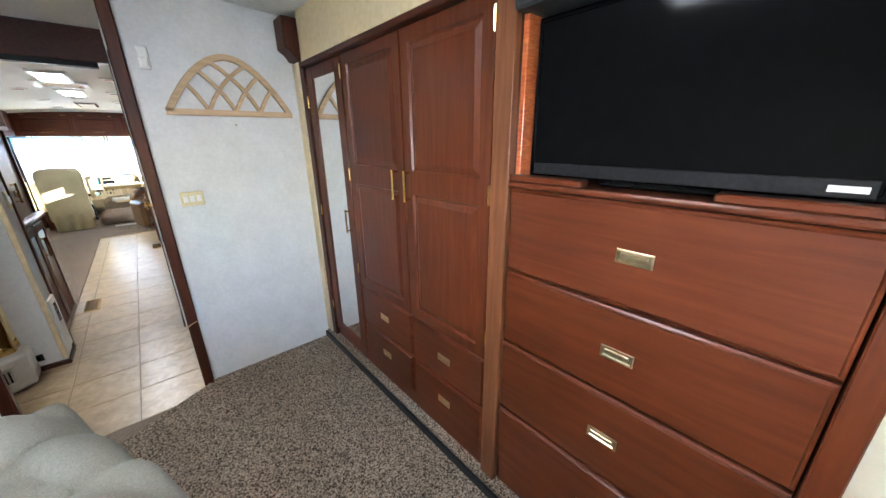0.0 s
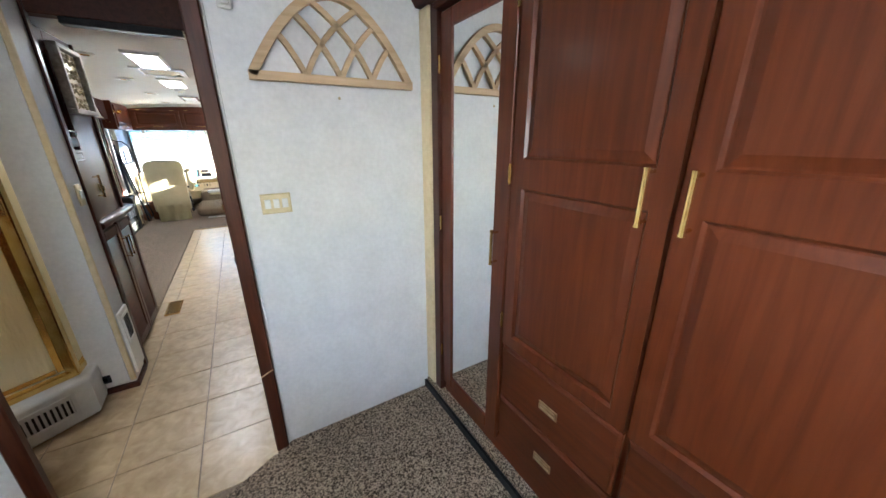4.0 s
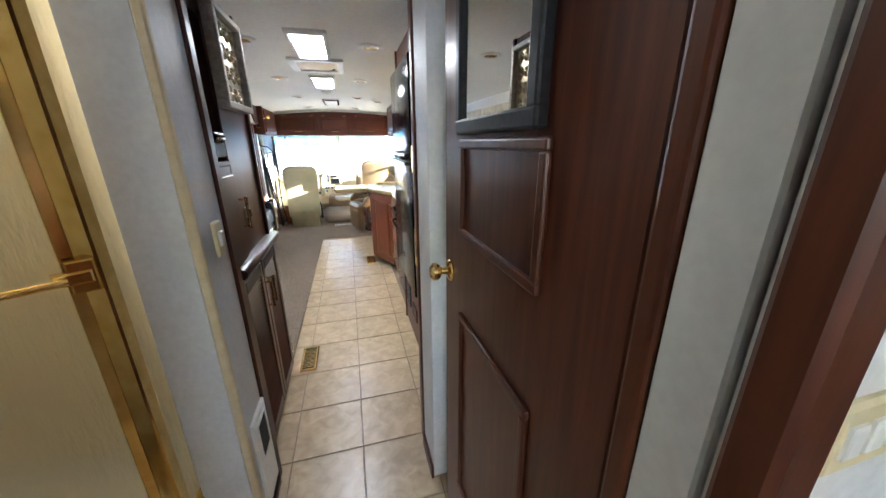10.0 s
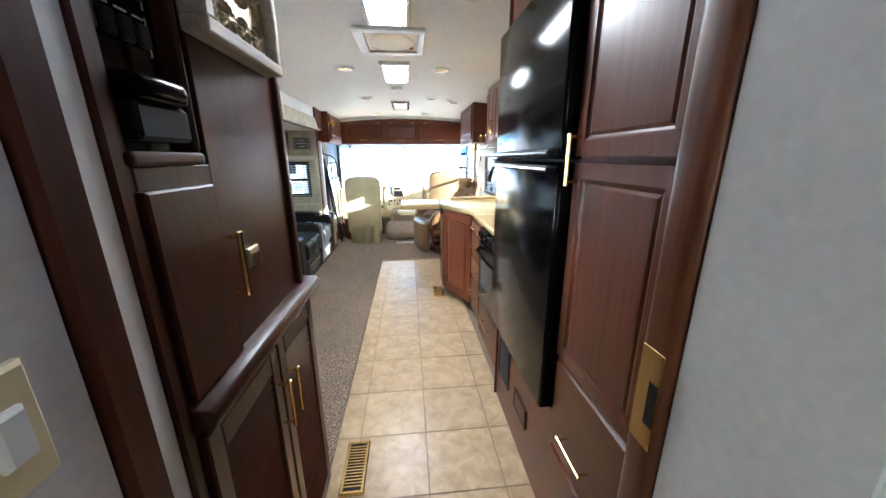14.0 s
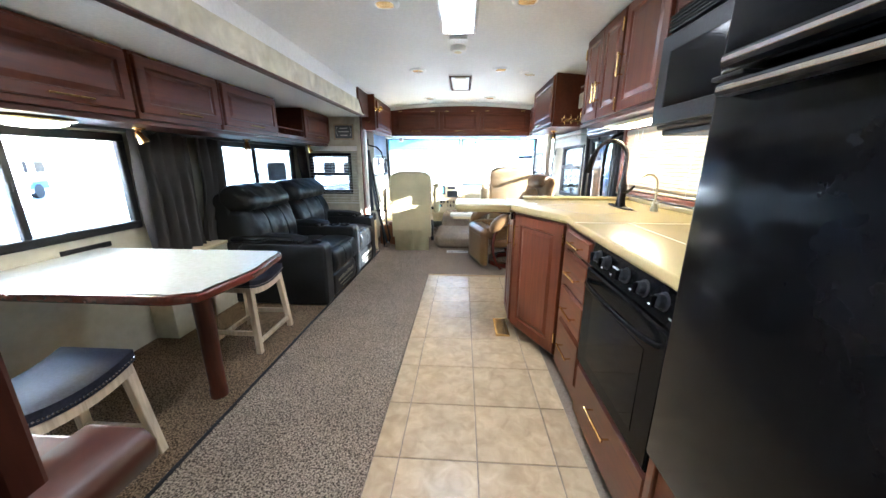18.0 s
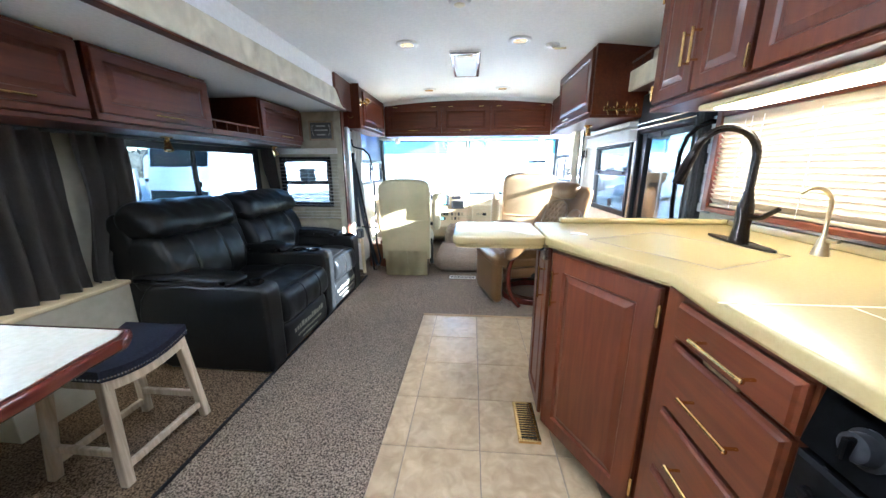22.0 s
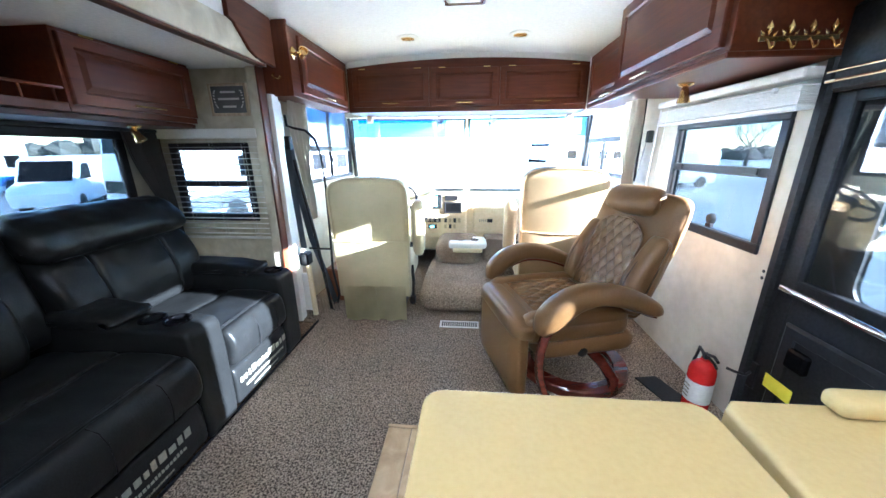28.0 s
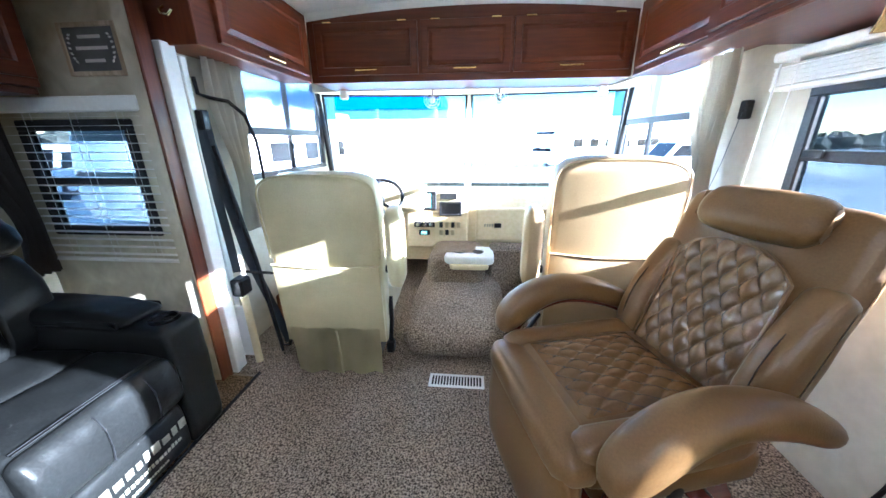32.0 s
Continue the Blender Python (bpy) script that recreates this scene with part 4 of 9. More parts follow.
part("screen", box(1.2335, 1.2365, -0.126, 0.548, 1.430, 1.802, 0), screen_black, tv, "dark glossy screen")
part("lower_strip", box(1.2325, 1.2368, -0.127, 0.549, 1.396, 1.428, 0.001), satin_black, tv)
part("back", box(1.263, 1.31, -0.11, 0.53, 1.42, 1.80, 0.012), satin_black, tv)
part("foot", box(1.222, 1.36, 0.08, 0.34, 1.376, 1.392, 0.006), gloss_black, tv)
part("maker_mark", box(1.2318, 1.2326, -0.118, -0.068, 1.405, 1.417, 0.0002), white_plastic, tv, "small pale mark")
solid("shelf_box", box(1.150, 1.43, -0.172, 0.596, 1.826, 1.906, 0.006), dark_grey, "dark grey box shelf over the television", "shelf")

# things on the partition
grille = thing("wall_grille", 0.79, 2.2980, 1.667, "fan-shaped pale maple lattice hung on the papered wall", "wall decoration")
AX, AZ, AW, AH = 0.787, 1.640, 0.304, 0.315
def arc(t):
    """Outline of the pointed fan, t from -1 to 1."""
    s = abs(t)
    return Vector((AX + AW * t, 2.2890, AZ + 0.012 + (AH - 0.03) * (1 - s ** 1.9)))
bars = [("rim", [arc(-1 + 2 * i / 30) for i in range(31)], 0.0165), ("sill", [(AX - AW - 0.012, 2.2890, AZ + 0.010), (AX + AW + 0.012, 2.2890, AZ + 0.010)], 0.0165)]
def strip(points, w, y0=2.2760, y1=2.2980):
    bm = bmesh.new()
    pts = [Vector((p[0], p[2])) for p in points]
    rows = []
    for i, p in enumerate(pts):
        d = (pts[min(i + 1, len(pts) - 1)] - pts[max(i - 1, 0)]).normalized()
        n = Vector((-d.y, d.x)) * w
        rows.append([bm.verts.new((q.x, y, q.y)) for q, y in ((p + n, y1), (p + n * 0.9, y0), (p - n * 0.9, y0), (p - n, y1))])
    for a, b in zip(rows, rows[1:]):
        for k in range(4):
            bm.faces.new((a[k], a[(k + 1) % 4], b[(k + 1) % 4], b[k]))
    bm.faces.new(rows[0])
    bm.faces.new(rows[-1][::-1])
    bmesh.ops.recalc_face_normals(bm, faces=bm.faces[:])
    return bm
for n, pts, w in bars:
    part(n, strip([Vector(p) for p in pts], w), maple, grille)
for c, sgn in ((-0.4, -1), (-0.4, 1), (0.03, -1), (0.03, 1), (0.45, -1), (0.45, 1)):
    pts = []
    x, z, rise = AX + AW * c, AZ + 0.016, radians(66)
    for i in range(48):
        t = (x - AX) / AW
        if abs(t) < 1 and z < arc(t).z - 0.002:
            pts.append(Vector((x, 2.2890, z)))
        x += sgn * 0.011 * math.cos(rise)
        z += 0.011 * math.sin(rise)
        rise -= radians(1.15)
    if len(pts) > 2:
        part("lattice_bar", strip(pts, 0.0105, 2.2790, 2.2975), maple, grille)

sp = thing("light_switch", 0.482, 2.2990, 1.192, "ivory three-gang rocker switch plate", "light switch")
part("plate", rings_mesh(0.436, 0.545, 1.150, 1.229, [(0.0, 0.004), (0.004, 0.008)], face("y", 2.2995, -1)), ivory, sp)
for x in (0.459, 0.4905, 0.522):
    part("rocker", rings_mesh(x - 0.011, x + 0.011, 1.172, 1.208, [(0.0, 0.011), (0.003, 0.0125)], face("y", 2.2995, -1)), white_plastic, sp, "white rocker")
th_ = thing("thermostat_sensor", 0.415, 2.2990, 1.925, "small white rounded wall sensor", "sensor")
part("body", box(0.412, 0.458, 2.2820, 2.2995, 1.840, 1.945, 0.008, 2), white_plastic, th_)
part("hook", box(0.420, 0.450, 2.2700, 2.2815, 1.850, 1.892, 0.006, 2), white_plastic, th_)
solid("nail_hole", lathe([(0.006, 0.0), (0.006, 0.001), (0.003, 0.0015), (0.0, 0.001)], pose(0.783, 2.2995, 1.588, 90, 0, 0), 10), satin_metal, "small screw hole in the wallpaper", "screw")

# bed
bed = thing("bed", -0.6, 0.1, 0, "bed with a quilted grey-beige comforter", "bed")
part("base", box(-1.38, -0.02, -1.15, 1.28, 0.012, 0.30, 0.01), mahogany_y, bed)
part("mattress", pad(-1.40, 0.0, -1.2, 1.32, 0.28, 0.65, 0.08, 0.01, 6), bedding, bed, smooth=True)


def quilt():
    bm = bmesh.new()
    nx, ny = 84, 120
    g = []
    for i in range(nx + 1):
        row = []
        for j in range(ny + 1):
            u, v = i / nx, j / ny
            x, y = -1.42 + 1.96 * u, -1.2 + 3.16 * v
            # side, foot and the cut-off foot corner
            sides = ((x - 0.05, (1.0, 0.0)), (y - 1.50, (0.0, 1.0)), (0.916 * x + 0.402 * y - 0.40, (0.916, 0.402)))
            w = [math.exp(18 * s) for s, _ in sides]
            d = max(0.0, max(s for s, _ in sides))
            drop = 3.5 * d * d
            qa, qb = (x + y) / 0.36 + 0.12 * noise.noise(Vector((x * 2, y * 2, 7.0))), (x - y) / 0.36 + 0.12 * noise.noise(Vector((x * 2, y * 2, 4.0)))
            q = 0.075 * (abs(math.sin(math.pi * qa)) ** 0.5 * abs(math.sin(math.pi * qb)) ** 0.5)
            n = 0.026 * noise.noise(Vector((x * 3.2, y * 3.2, 0.3))) + 0.012 * noise.noise(Vector((x * 11, y * 8, 2.0)))
            pull = 0.75 * max(0.0, d - 0.16)
            way = [sum(k * e[c] for k, (_, e) in zip(w, sides)) / sum(w) for c in (0, 1)]
            x2, y2 = x - way[0] * pull, y - way[1] * pull
            row.append(bm.verts.new((x2, y2, max(0.03, 0.620 - drop + q + n))))
        g.append(row)
    for i in range(nx):
        for j in range(ny):
            cell = (g[i][j], g[i + 1][j], g[i + 1][j + 1], g[i][j + 1])
            if max(p.co.z for p in cell) > 0.075:
                bm.faces.new(cell)
    bmesh.ops.delete(bm, geom=[p for p in bm.verts if not p.link_faces], context='VERTS')
    return bm


part("comforter", quilt(), bedding, bed, "quilted comforter with diamond stitching", smooth=60)

# bedroom ceiling light
bl = thing("ceiling_light", -0.1, 0.45, 2.235, "rectangular bedroom ceiling light, lit", "ceiling light")
part("frame", rings_mesh(-0.32, 0.12, 0.17, 0.73, [(0.0, 0.03), (0.01, 0.035), (0.03, 0.035), (0.034, 0.028)], lambda u, v, d: (u, v, 2.222 - d)), white_plastic, bl)
part("diffuser", box(-0.285, 0.085, 0.205, 0.695, 2.190, 2.196, 0.001), diffuser_white, bl, "lit white diffuser")

# ---- bath and passage ----
# open door with a framed mirror, folded back along the passage wall
pd = thing("panel_door", 0.345, 2.46, 0.01, "dark reddish-brown panelled door, open, with a framed mirror", "door")
fp = face("x", 0.366, -1)
part("leaf", merge(rings_mesh(2.42, 3.150, 0.02, 2.02, [(0.0, 0.030), (0.003, 0.034)], fp)), jamb_wood, pd)
for z0, z1 in ((0.30, 0.975), (1.205, 1.452)):
    part("moulding", merge(box(0.320, 0.333, 2.595, 2.992, z0, z0 + 0.022, 0.005, 2), box(0.320, 0.333, 2.595, 2.992, z1 - 0.022, z1, 0.005, 2),
                           box(0.3201, 0.333, 2.5951, 2.617, z0 + 0.02, z1 - 0.02, 0.005, 2), box(0.3201, 0.333, 2.970, 2.9919, z0 + 0.02, z1 - 0.02, 0.005, 2)), jamb_wood, pd)
dm = part("mirror_frame", merge(box(0.308, 0.3325, 2.612, 2.985, 1.462, 1.495, 0.006, 2), box(0.308, 0.3325, 2.612, 2.985, 1.93, 1.965, 0.006, 2),
                           box(0.3081, 0.3325, 2.6121, 2.645, 1.49, 1.935, 0.006, 2), box(0.3081, 0.3325, 2.952, 2.9849, 1.49, 1.935, 0.006, 2)), satin_black, pd, "black mirror frame")
part("mirror", box(0.3185, 0.3225, 2.640, 2.957, 1.49, 1.935, 0), mirror, dm)
part("knob", lathe(knob_profile(1.05), pose(0.3315, 3.092, 1.066, 0, -90, 0), 24), brass, pd, "polished brass door knob", smooth=True)
part("latch", box(0.338, 0.360, 3.1502, 3.153, 1.03, 1.11, 0.001), brass, pd)
part("casing", box(0.328, 0.3675, 2.390, 2.418, 0.0, 2.06, 0.006, 2), jamb_wood, pd)
part("wall_strip", box(0.336, 0.3675, 2.325, 2.389, 0.0, 2.06, 0.003), wallpaper, pd, "pale papered strip behind the jamb")
hinge(pd, (0.326, 2.42, 0.72))
hinge(pd, (0.326, 2.42, 1.72))

# dark glazed door, open against the bath
gd = thing("glazed_door", -0.41, 2.40, 0.01, "dark brown door with ten glass panes, open", "door")
gp = slant((-0.432, 2.365), (-0.660, 2.800))
W = 0.49
def on(u0, u1, v0, v1, d0, d1):
    return rings_mesh(u0, u1, v0, v1, [(0.0, d1 - d0 - 0.003), (0.003, d1 - d0)], lambda u, v, k: gp(u, v, k + d0))
part("stile", on(0.0, 0.07, 0.015, 2.03, 0.0, 0.035), mahogany_z, gd)
part("stile", on(W - 0.07, W, 0.015, 2.03, 0.0, 0.035), mahogany_z, gd)
for a, b in ((0.015, 0.20), (1.93, 2.03)):
    part("rail", on(0.07, W - 0.07, a, b, 0.0005, 0.0345), mahogany_z, gd)
for k in range(1, 5):
    z = 0.20 + 1.73 * k / 5
    part("muntin", on(0.065, W - 0.065, z - 0.011, z + 0.011, 0.006, 0.029), mahogany_z, gd)
part("muntin", on(W / 2 - 0.011, W / 2 + 0.011, 0.20, 1.93, 0.0065, 0.0285), mahogany_z, gd)
for k in range(5):
    for c in range(2):
        a = 0.07 + c * (W / 2 - 0.07)
        part("pane", on(a, a + W / 2 - 0.07, 0.20 + 1.73 * k / 5, 0.20 + 1.73 * (k + 1) / 5, 0.015, 0.019), glass, gd)
kd = Vector(gp(W - 0.035, 1.03, 0.035))
nrm = (Vector(gp(0, 0, 1)) - Vector(gp(0, 0, 0))).normalized()
for s, o in ((1, 0.035), (-1, 0.0)):
    part("knob", lathe(knob_profile(0.95), Matrix.Translation(gp(W - 0.035, 1.03, o)) @ (nrm * s).to_track_quat('Z', 'Y').to_matrix().to_4x4(), 20), brass, gd, "brass door knob", smooth=True)

# shower
sh = thing("shower_stall", -0.9, 3.0, 0, "corner shower with a brass-framed rain-glass door on a white base", "shower")
A, P1, B, C = (-0.565, 3.345), (-0.572, 3.135), (-0.922, 2.895), (-1.395, 2.76)
part("base", prism([(-0.549, 3.216), (-0.508, 3.216), (-0.500, 3.06), (-0.93, 2.755), (-1.398, 2.64), (-1.398, 3.555), (-0.549, 3.555)], 0.0, 0.225, 0.022, 3), white_plastic, sh, "white moulded shower base", smooth=True)
part("wall_panel", box(-1.398, -0.622, 3.53, 3.558, 0.235, 2.10, 0.002), acrylic, sh)
part("wall_panel", box(-1.398, -1.37, 2.66, 3.53, 0.235, 2.10, 0.002), acrylic, sh)
part("corner_strip", box(-0.62, -0.549, 3.356, 3.555, 0.235, 2.10, 0.004), acrylic, sh, "cream acrylic side panel")


def bar_between(p, q, z0, z1, w, t):
    g = slant(p, q)
    L = (Vector(q) - Vector(p)).length
    return rings_mesh(-w / 2, L + w / 2, z0, z1, [(0.0, t - 0.003), (0.003, t)], lambda u, v, k: g(u, v, k - t / 2))


def post_at(p, z0, z1, w=0.048):
    return box(p[0] - w / 2, p[0] + w / 2, p[1] - w / 2, p[1] + w / 2, z0, z1, 0.005)


for p in (A, P1, B):
    part("frame_post", post_at(p, 0.236, 1.95), gold_frame, sh, "polished brass frame")
for p, q in ((A, P1), (P1, B), (B, C)):
    part("sill", bar_between(p, q, 0.226, 0.258, 0.02, 0.050), gold_frame, sh)
    part("head_rail", bar_between(p, q, 1.915, 1.95, 0.02, 0.036), gold_frame, sh)
    gpane = part("glass_panel", bar_between(p, q, 0.265, 1.918, -0.03, 0.006), shower_glass, sh, "textured rain glass")
    gpane.visible_shadow = False
dq = slant(P1, B)
part("door_frame", merge(*[rings_mesh(a, b, c, d, [(0.0, 0.018), (0.003, 0.021)], lambda u, v, k: dq(u, v, k - 0.016)) for a, b, c, d in
      ((0.028, 0.056, 0.275, 1.91), (0.375, 0.40, 0.275, 1.91), (0.056, 0.375, 0.275, 0.30), (0.056, 0.375, 1.885, 1.91))]), gold_frame, sh)
part("towel_bar", merge(tube([dq(0.05, 1.15, 0.06), dq(0.38, 1.15, 0.06)], 0.009, 10), tube([dq(0.055, 1.15, 0.06), dq(0.055, 1.15, 0.0)], 0.011, 10), tube([dq(0.375, 1.15, 0.06), dq(0.375, 1.15, 0.0)], 0.011, 10)), gold_frame, sh, "brass towel bar", smooth=True)
part("door_catch", merge(rings_mesh(0.0, 0.05, 1.11, 1.19, [(0.0, 0.018), (0.004, 0.022)], lambda u, v, k: dq(u, v, 0.018 + k)), rings_mesh(0.008, 0.075, 1.135, 1.165, [(0.0, 0.024), (0.004, 0.03)], lambda u, v, k: dq(u, v, 0.018 + k))), gold_frame, sh, "brass latch")
vg = thing("floor_register", -0.67, 2.9, 0.06, "white slotted vent in the shower base", "vent")
vq = slant((-0.512, 3.048), (-0.928, 2.753))
part("frame", rings_mesh(0.05, 0.36, 0.055, 0.185, [(0.0, 0.006), (0.003, 0.008), (0.02, 0.008), (0.022, 0.002)], lambda u, v, k: vq(u, v, k - 0.004)), white_plastic, vg)
for k in range(13):
    u = 0.080 + k * 0.0205
    part("slot", rings_mesh(u, u + 0.009, 0.080, 0.160, [(0.0, 0.001)], lambda a, v, d: vq(a, v, 0.0035 + d)), satin_black, vg)

# heater panel, outlet and switch on the post
hp = thing("wall_vent", -0.391, 3.42, 0.06, "white louvred vent panel on the post", "vent")
fpz = face("x", -0.3755, 1)
part("panel", rings_mesh(3.262, 3.420, 0.07, 0.47, [(0.0, 0.010), (0.004, 0.013)], fpz), white_plastic, hp)
part("louvre_frame", rings_mesh(3.282, 3.400, 0.270, 0.445, [(0.0, 0.016), (0.003, 0.018), (0.012, 0.018), (0.014, 0.013)], fpz), white_plastic, hp)
for k in range(11):
    z = 0.290 + k * 0.0128
    part("slat", rings_mesh(3.296, 3.386, z, z + 0.005, [(0.0, 0.016), (0.001, 0.017)], fpz), dark_grey, hp)
ol = thing("outlet", -0.50, 3.216, 0.10, "small black outlet at the foot of the post", "outlet")
part("plate", rings_mesh(-0.565, -0.475, 0.075, 0.125, [(0.0, 0.005), (0.003, 0.007)], face("y", 3.2165, -1)), satin_black, ol)
part("face", rings_mesh(-0.55, -0.49, 0.088, 0.112, [(0.0, 0.009), (0.002, 0.010)], face("y", 3.2165, -1)), gloss_black, ol)
hs = thing("light_switch", -0.391, 3.37, 1.14, "ivory single rocker switch", "light switch")
part("plate", rings_mesh(3.318, 3.374, 1.100, 1.212, [(0.0, 0.006), (0.004, 0.010)], fpz), ivory, hs)
part("rocker", merge(rings_mesh(3.334, 3.358, 1.133, 1.180, [(0.0, 0.014), (0.003, 0.018)], fpz)), white_plastic, hs, "white rocker")
lb = thing("control_panel", -0.5, 3.216, 1.80, "small black control panel high on the post", "control panel")
part("face", rings_mesh(-0.545, -0.445, 1.865, 1.94, [(0.0, 0.008), (0.003, 0.010)], face("y", 3.2165, -1)), gloss_black, lb)
part("marks", merge(*[rings_mesh(-0.535 + 0.03 * i, -0.515 + 0.03 * i, 1.88, 1.886, [(0.0, 0.0005)], face("y", 3.2062, -1)) for i in range(3)]), white_plastic, lb)

# ---- passage cabinet (left) ----
def lpart(name, bm, material, parent, label="", smooth=False):
    """As part(), for a bmesh given in the thing's own coordinates."""
    ob = new(name, mesh_of(bm, material, smooth))
    ob.parent = parent
    BASE[ob] = BASE[parent]
    return tagged(ob, label)


CX = -0.44
fc = face("x", CX, 1)
hc = thing("hall_cabinet", -0.7, 3.99, 0, "dark mahogany hall cabinet with louvred doors and a radio niche", "cabinet")
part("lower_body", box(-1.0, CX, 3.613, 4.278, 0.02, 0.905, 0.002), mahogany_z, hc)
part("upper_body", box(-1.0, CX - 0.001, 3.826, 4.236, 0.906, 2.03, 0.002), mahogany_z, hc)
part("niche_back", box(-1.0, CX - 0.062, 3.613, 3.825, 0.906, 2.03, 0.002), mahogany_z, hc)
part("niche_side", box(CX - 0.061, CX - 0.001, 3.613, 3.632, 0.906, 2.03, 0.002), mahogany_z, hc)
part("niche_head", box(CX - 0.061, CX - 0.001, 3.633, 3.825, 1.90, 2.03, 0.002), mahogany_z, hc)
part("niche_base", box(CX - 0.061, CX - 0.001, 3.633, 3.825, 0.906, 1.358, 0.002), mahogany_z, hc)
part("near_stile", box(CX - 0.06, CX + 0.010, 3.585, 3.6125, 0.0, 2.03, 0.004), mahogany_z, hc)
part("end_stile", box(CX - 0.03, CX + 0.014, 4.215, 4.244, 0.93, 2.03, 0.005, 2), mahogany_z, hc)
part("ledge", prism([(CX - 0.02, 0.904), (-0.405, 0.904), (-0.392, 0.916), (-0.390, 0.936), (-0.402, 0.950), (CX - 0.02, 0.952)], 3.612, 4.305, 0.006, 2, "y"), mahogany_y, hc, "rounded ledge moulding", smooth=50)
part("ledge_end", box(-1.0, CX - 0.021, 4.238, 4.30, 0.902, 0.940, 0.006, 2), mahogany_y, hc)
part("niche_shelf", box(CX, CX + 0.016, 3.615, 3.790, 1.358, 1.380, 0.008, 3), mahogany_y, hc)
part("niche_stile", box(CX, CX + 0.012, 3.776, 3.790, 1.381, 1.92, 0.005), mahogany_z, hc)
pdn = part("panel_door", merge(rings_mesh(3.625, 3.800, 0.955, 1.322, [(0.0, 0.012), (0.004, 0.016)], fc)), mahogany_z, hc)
bar_pull(pdn, (CX + 0.012, 3.812, 1.092), (CX + 0.012, 3.812, 1.212), (0.028, 0, 0), brass, 0.006)
for y0, y1, hy in ((3.622, 3.944, 3.918), (3.951, 4.268, 3.982)):
    ld = part("louvred_door", merge(box(CX, CX + 0.02, y0, y0 + 0.045, 0.04, 0.885, 0.004), box(CX, CX + 0.02, y1 - 0.045, y1, 0.04, 0.875, 0.004),
              box(CX, CX + 0.0199, y0 + 0.044, y1 - 0.044, 0.0401, 0.10, 0.004), box(CX, CX + 0.0199, y0 + 0.044, y1 - 0.044, 0.815, 0.8749, 0.004),
              box(CX - 0.004, CX + 0.002, y0 + 0.04, y1 - 0.04, 0.09, 0.82, 0)), mahogany_z, hc)
    for k in range(34):
        z = 0.105 + k * 0.0210
        part("slat", prism([(CX + 0.002, z + 0.016), (CX + 0.005, z + 0.019), (CX + 0.017, z + 0.003), (CX + 0.014, z)], y0 + 0.044, y1 - 0.044, 0, 1, "y"), mahogany_y, ld)
    bar_pull(ld, (CX + 0.02, hy, 0.645), (CX + 0.02, hy, 0.772), (0.032, 0, 0), brass, 0.005)
rs = thing("rocker_switch", CX, 3.94, 1.1, "small brushed double rocker switch", "switch")
part("plate", rings_mesh(3.905, 3.960, 1.112, 1.160, [(0.0, 0.006), (0.003, 0.009)], fc), satin_metal, rs)
for y in (3.915, 3.936):
    part("rocker", rings_mesh(y, y + 0.014, 1.108, 1.146, [(0.0, 0.012), (0.003, 0.018)], fc), chrome, rs)
rad = thing("car_radio", -0.4000, 3.75, 1.38, "black car stereo and control panel in the cabinet niche", "radio")
part("panel", box(-0.5000, -0.4750, 3.634, 3.800, 1.381, 1.899, 0.002), gloss_black, rad)
part("stereo", box(-0.4750, -0.4220, 3.640, 3.760, 1.396, 1.450, 0.006), satin_black, rad)
part("stereo_face", box(-0.4750, -0.4120, 3.640, 3.760, 1.450, 1.492, 0.016, 4), gloss_black, rad, "glossy stereo face", smooth=True)
for i in range(3):
    for j in range(4):
        part("button", box(-0.4748, -0.4660, 3.650 + 0.034 * j, 3.672 + 0.034 * j, 1.545 + 0.07 * i, 1.580 + 0.07 * i, 0.002), dark_grey, rad)
part("marks", merge(*[box(-0.4748, -0.4730, 3.650 + 0.034 * (i % 4), 3.672 + 0.034 * (i % 4), 1.588 + 0.07 * (i // 4), 1.591 + 0.07 * (i // 4), 0) for i in range(12)], *[box(-0.4748, -0.4732, 3.778, 3.780, 1.535 + 0.07 * i, 1.595 + 0.07 * i, 0) for i in range(3)]), white_plastic, rad)
art = thing("wall_art", CX, 3.9900, 1.5870, "pressed silver flower panel in a grey weathered wood frame", "wall art")
part("frame", merge(box(CX + 0.0, CX + 0.05, 3.812, 4.1750, 1.5890, 1.6170, 0.003), box(CX + 0.0, CX + 0.05, 3.812, 4.1750, 1.9470, 1.9720, 0.003),
     box(CX + 0.0, CX + 0.0499, 3.8121, 3.8400, 1.6160, 1.9480, 0.003), box(CX + 0.0, CX + 0.0499, 4.1500, 4.1749, 1.6160, 1.9480, 0.003)), grey_wood, art)
part("board", box(CX + 0.012, CX + 0.018, 3.8150, 4.1720, 1.6150, 1.9490, 0), satin_metal, art, "pressed silver board")


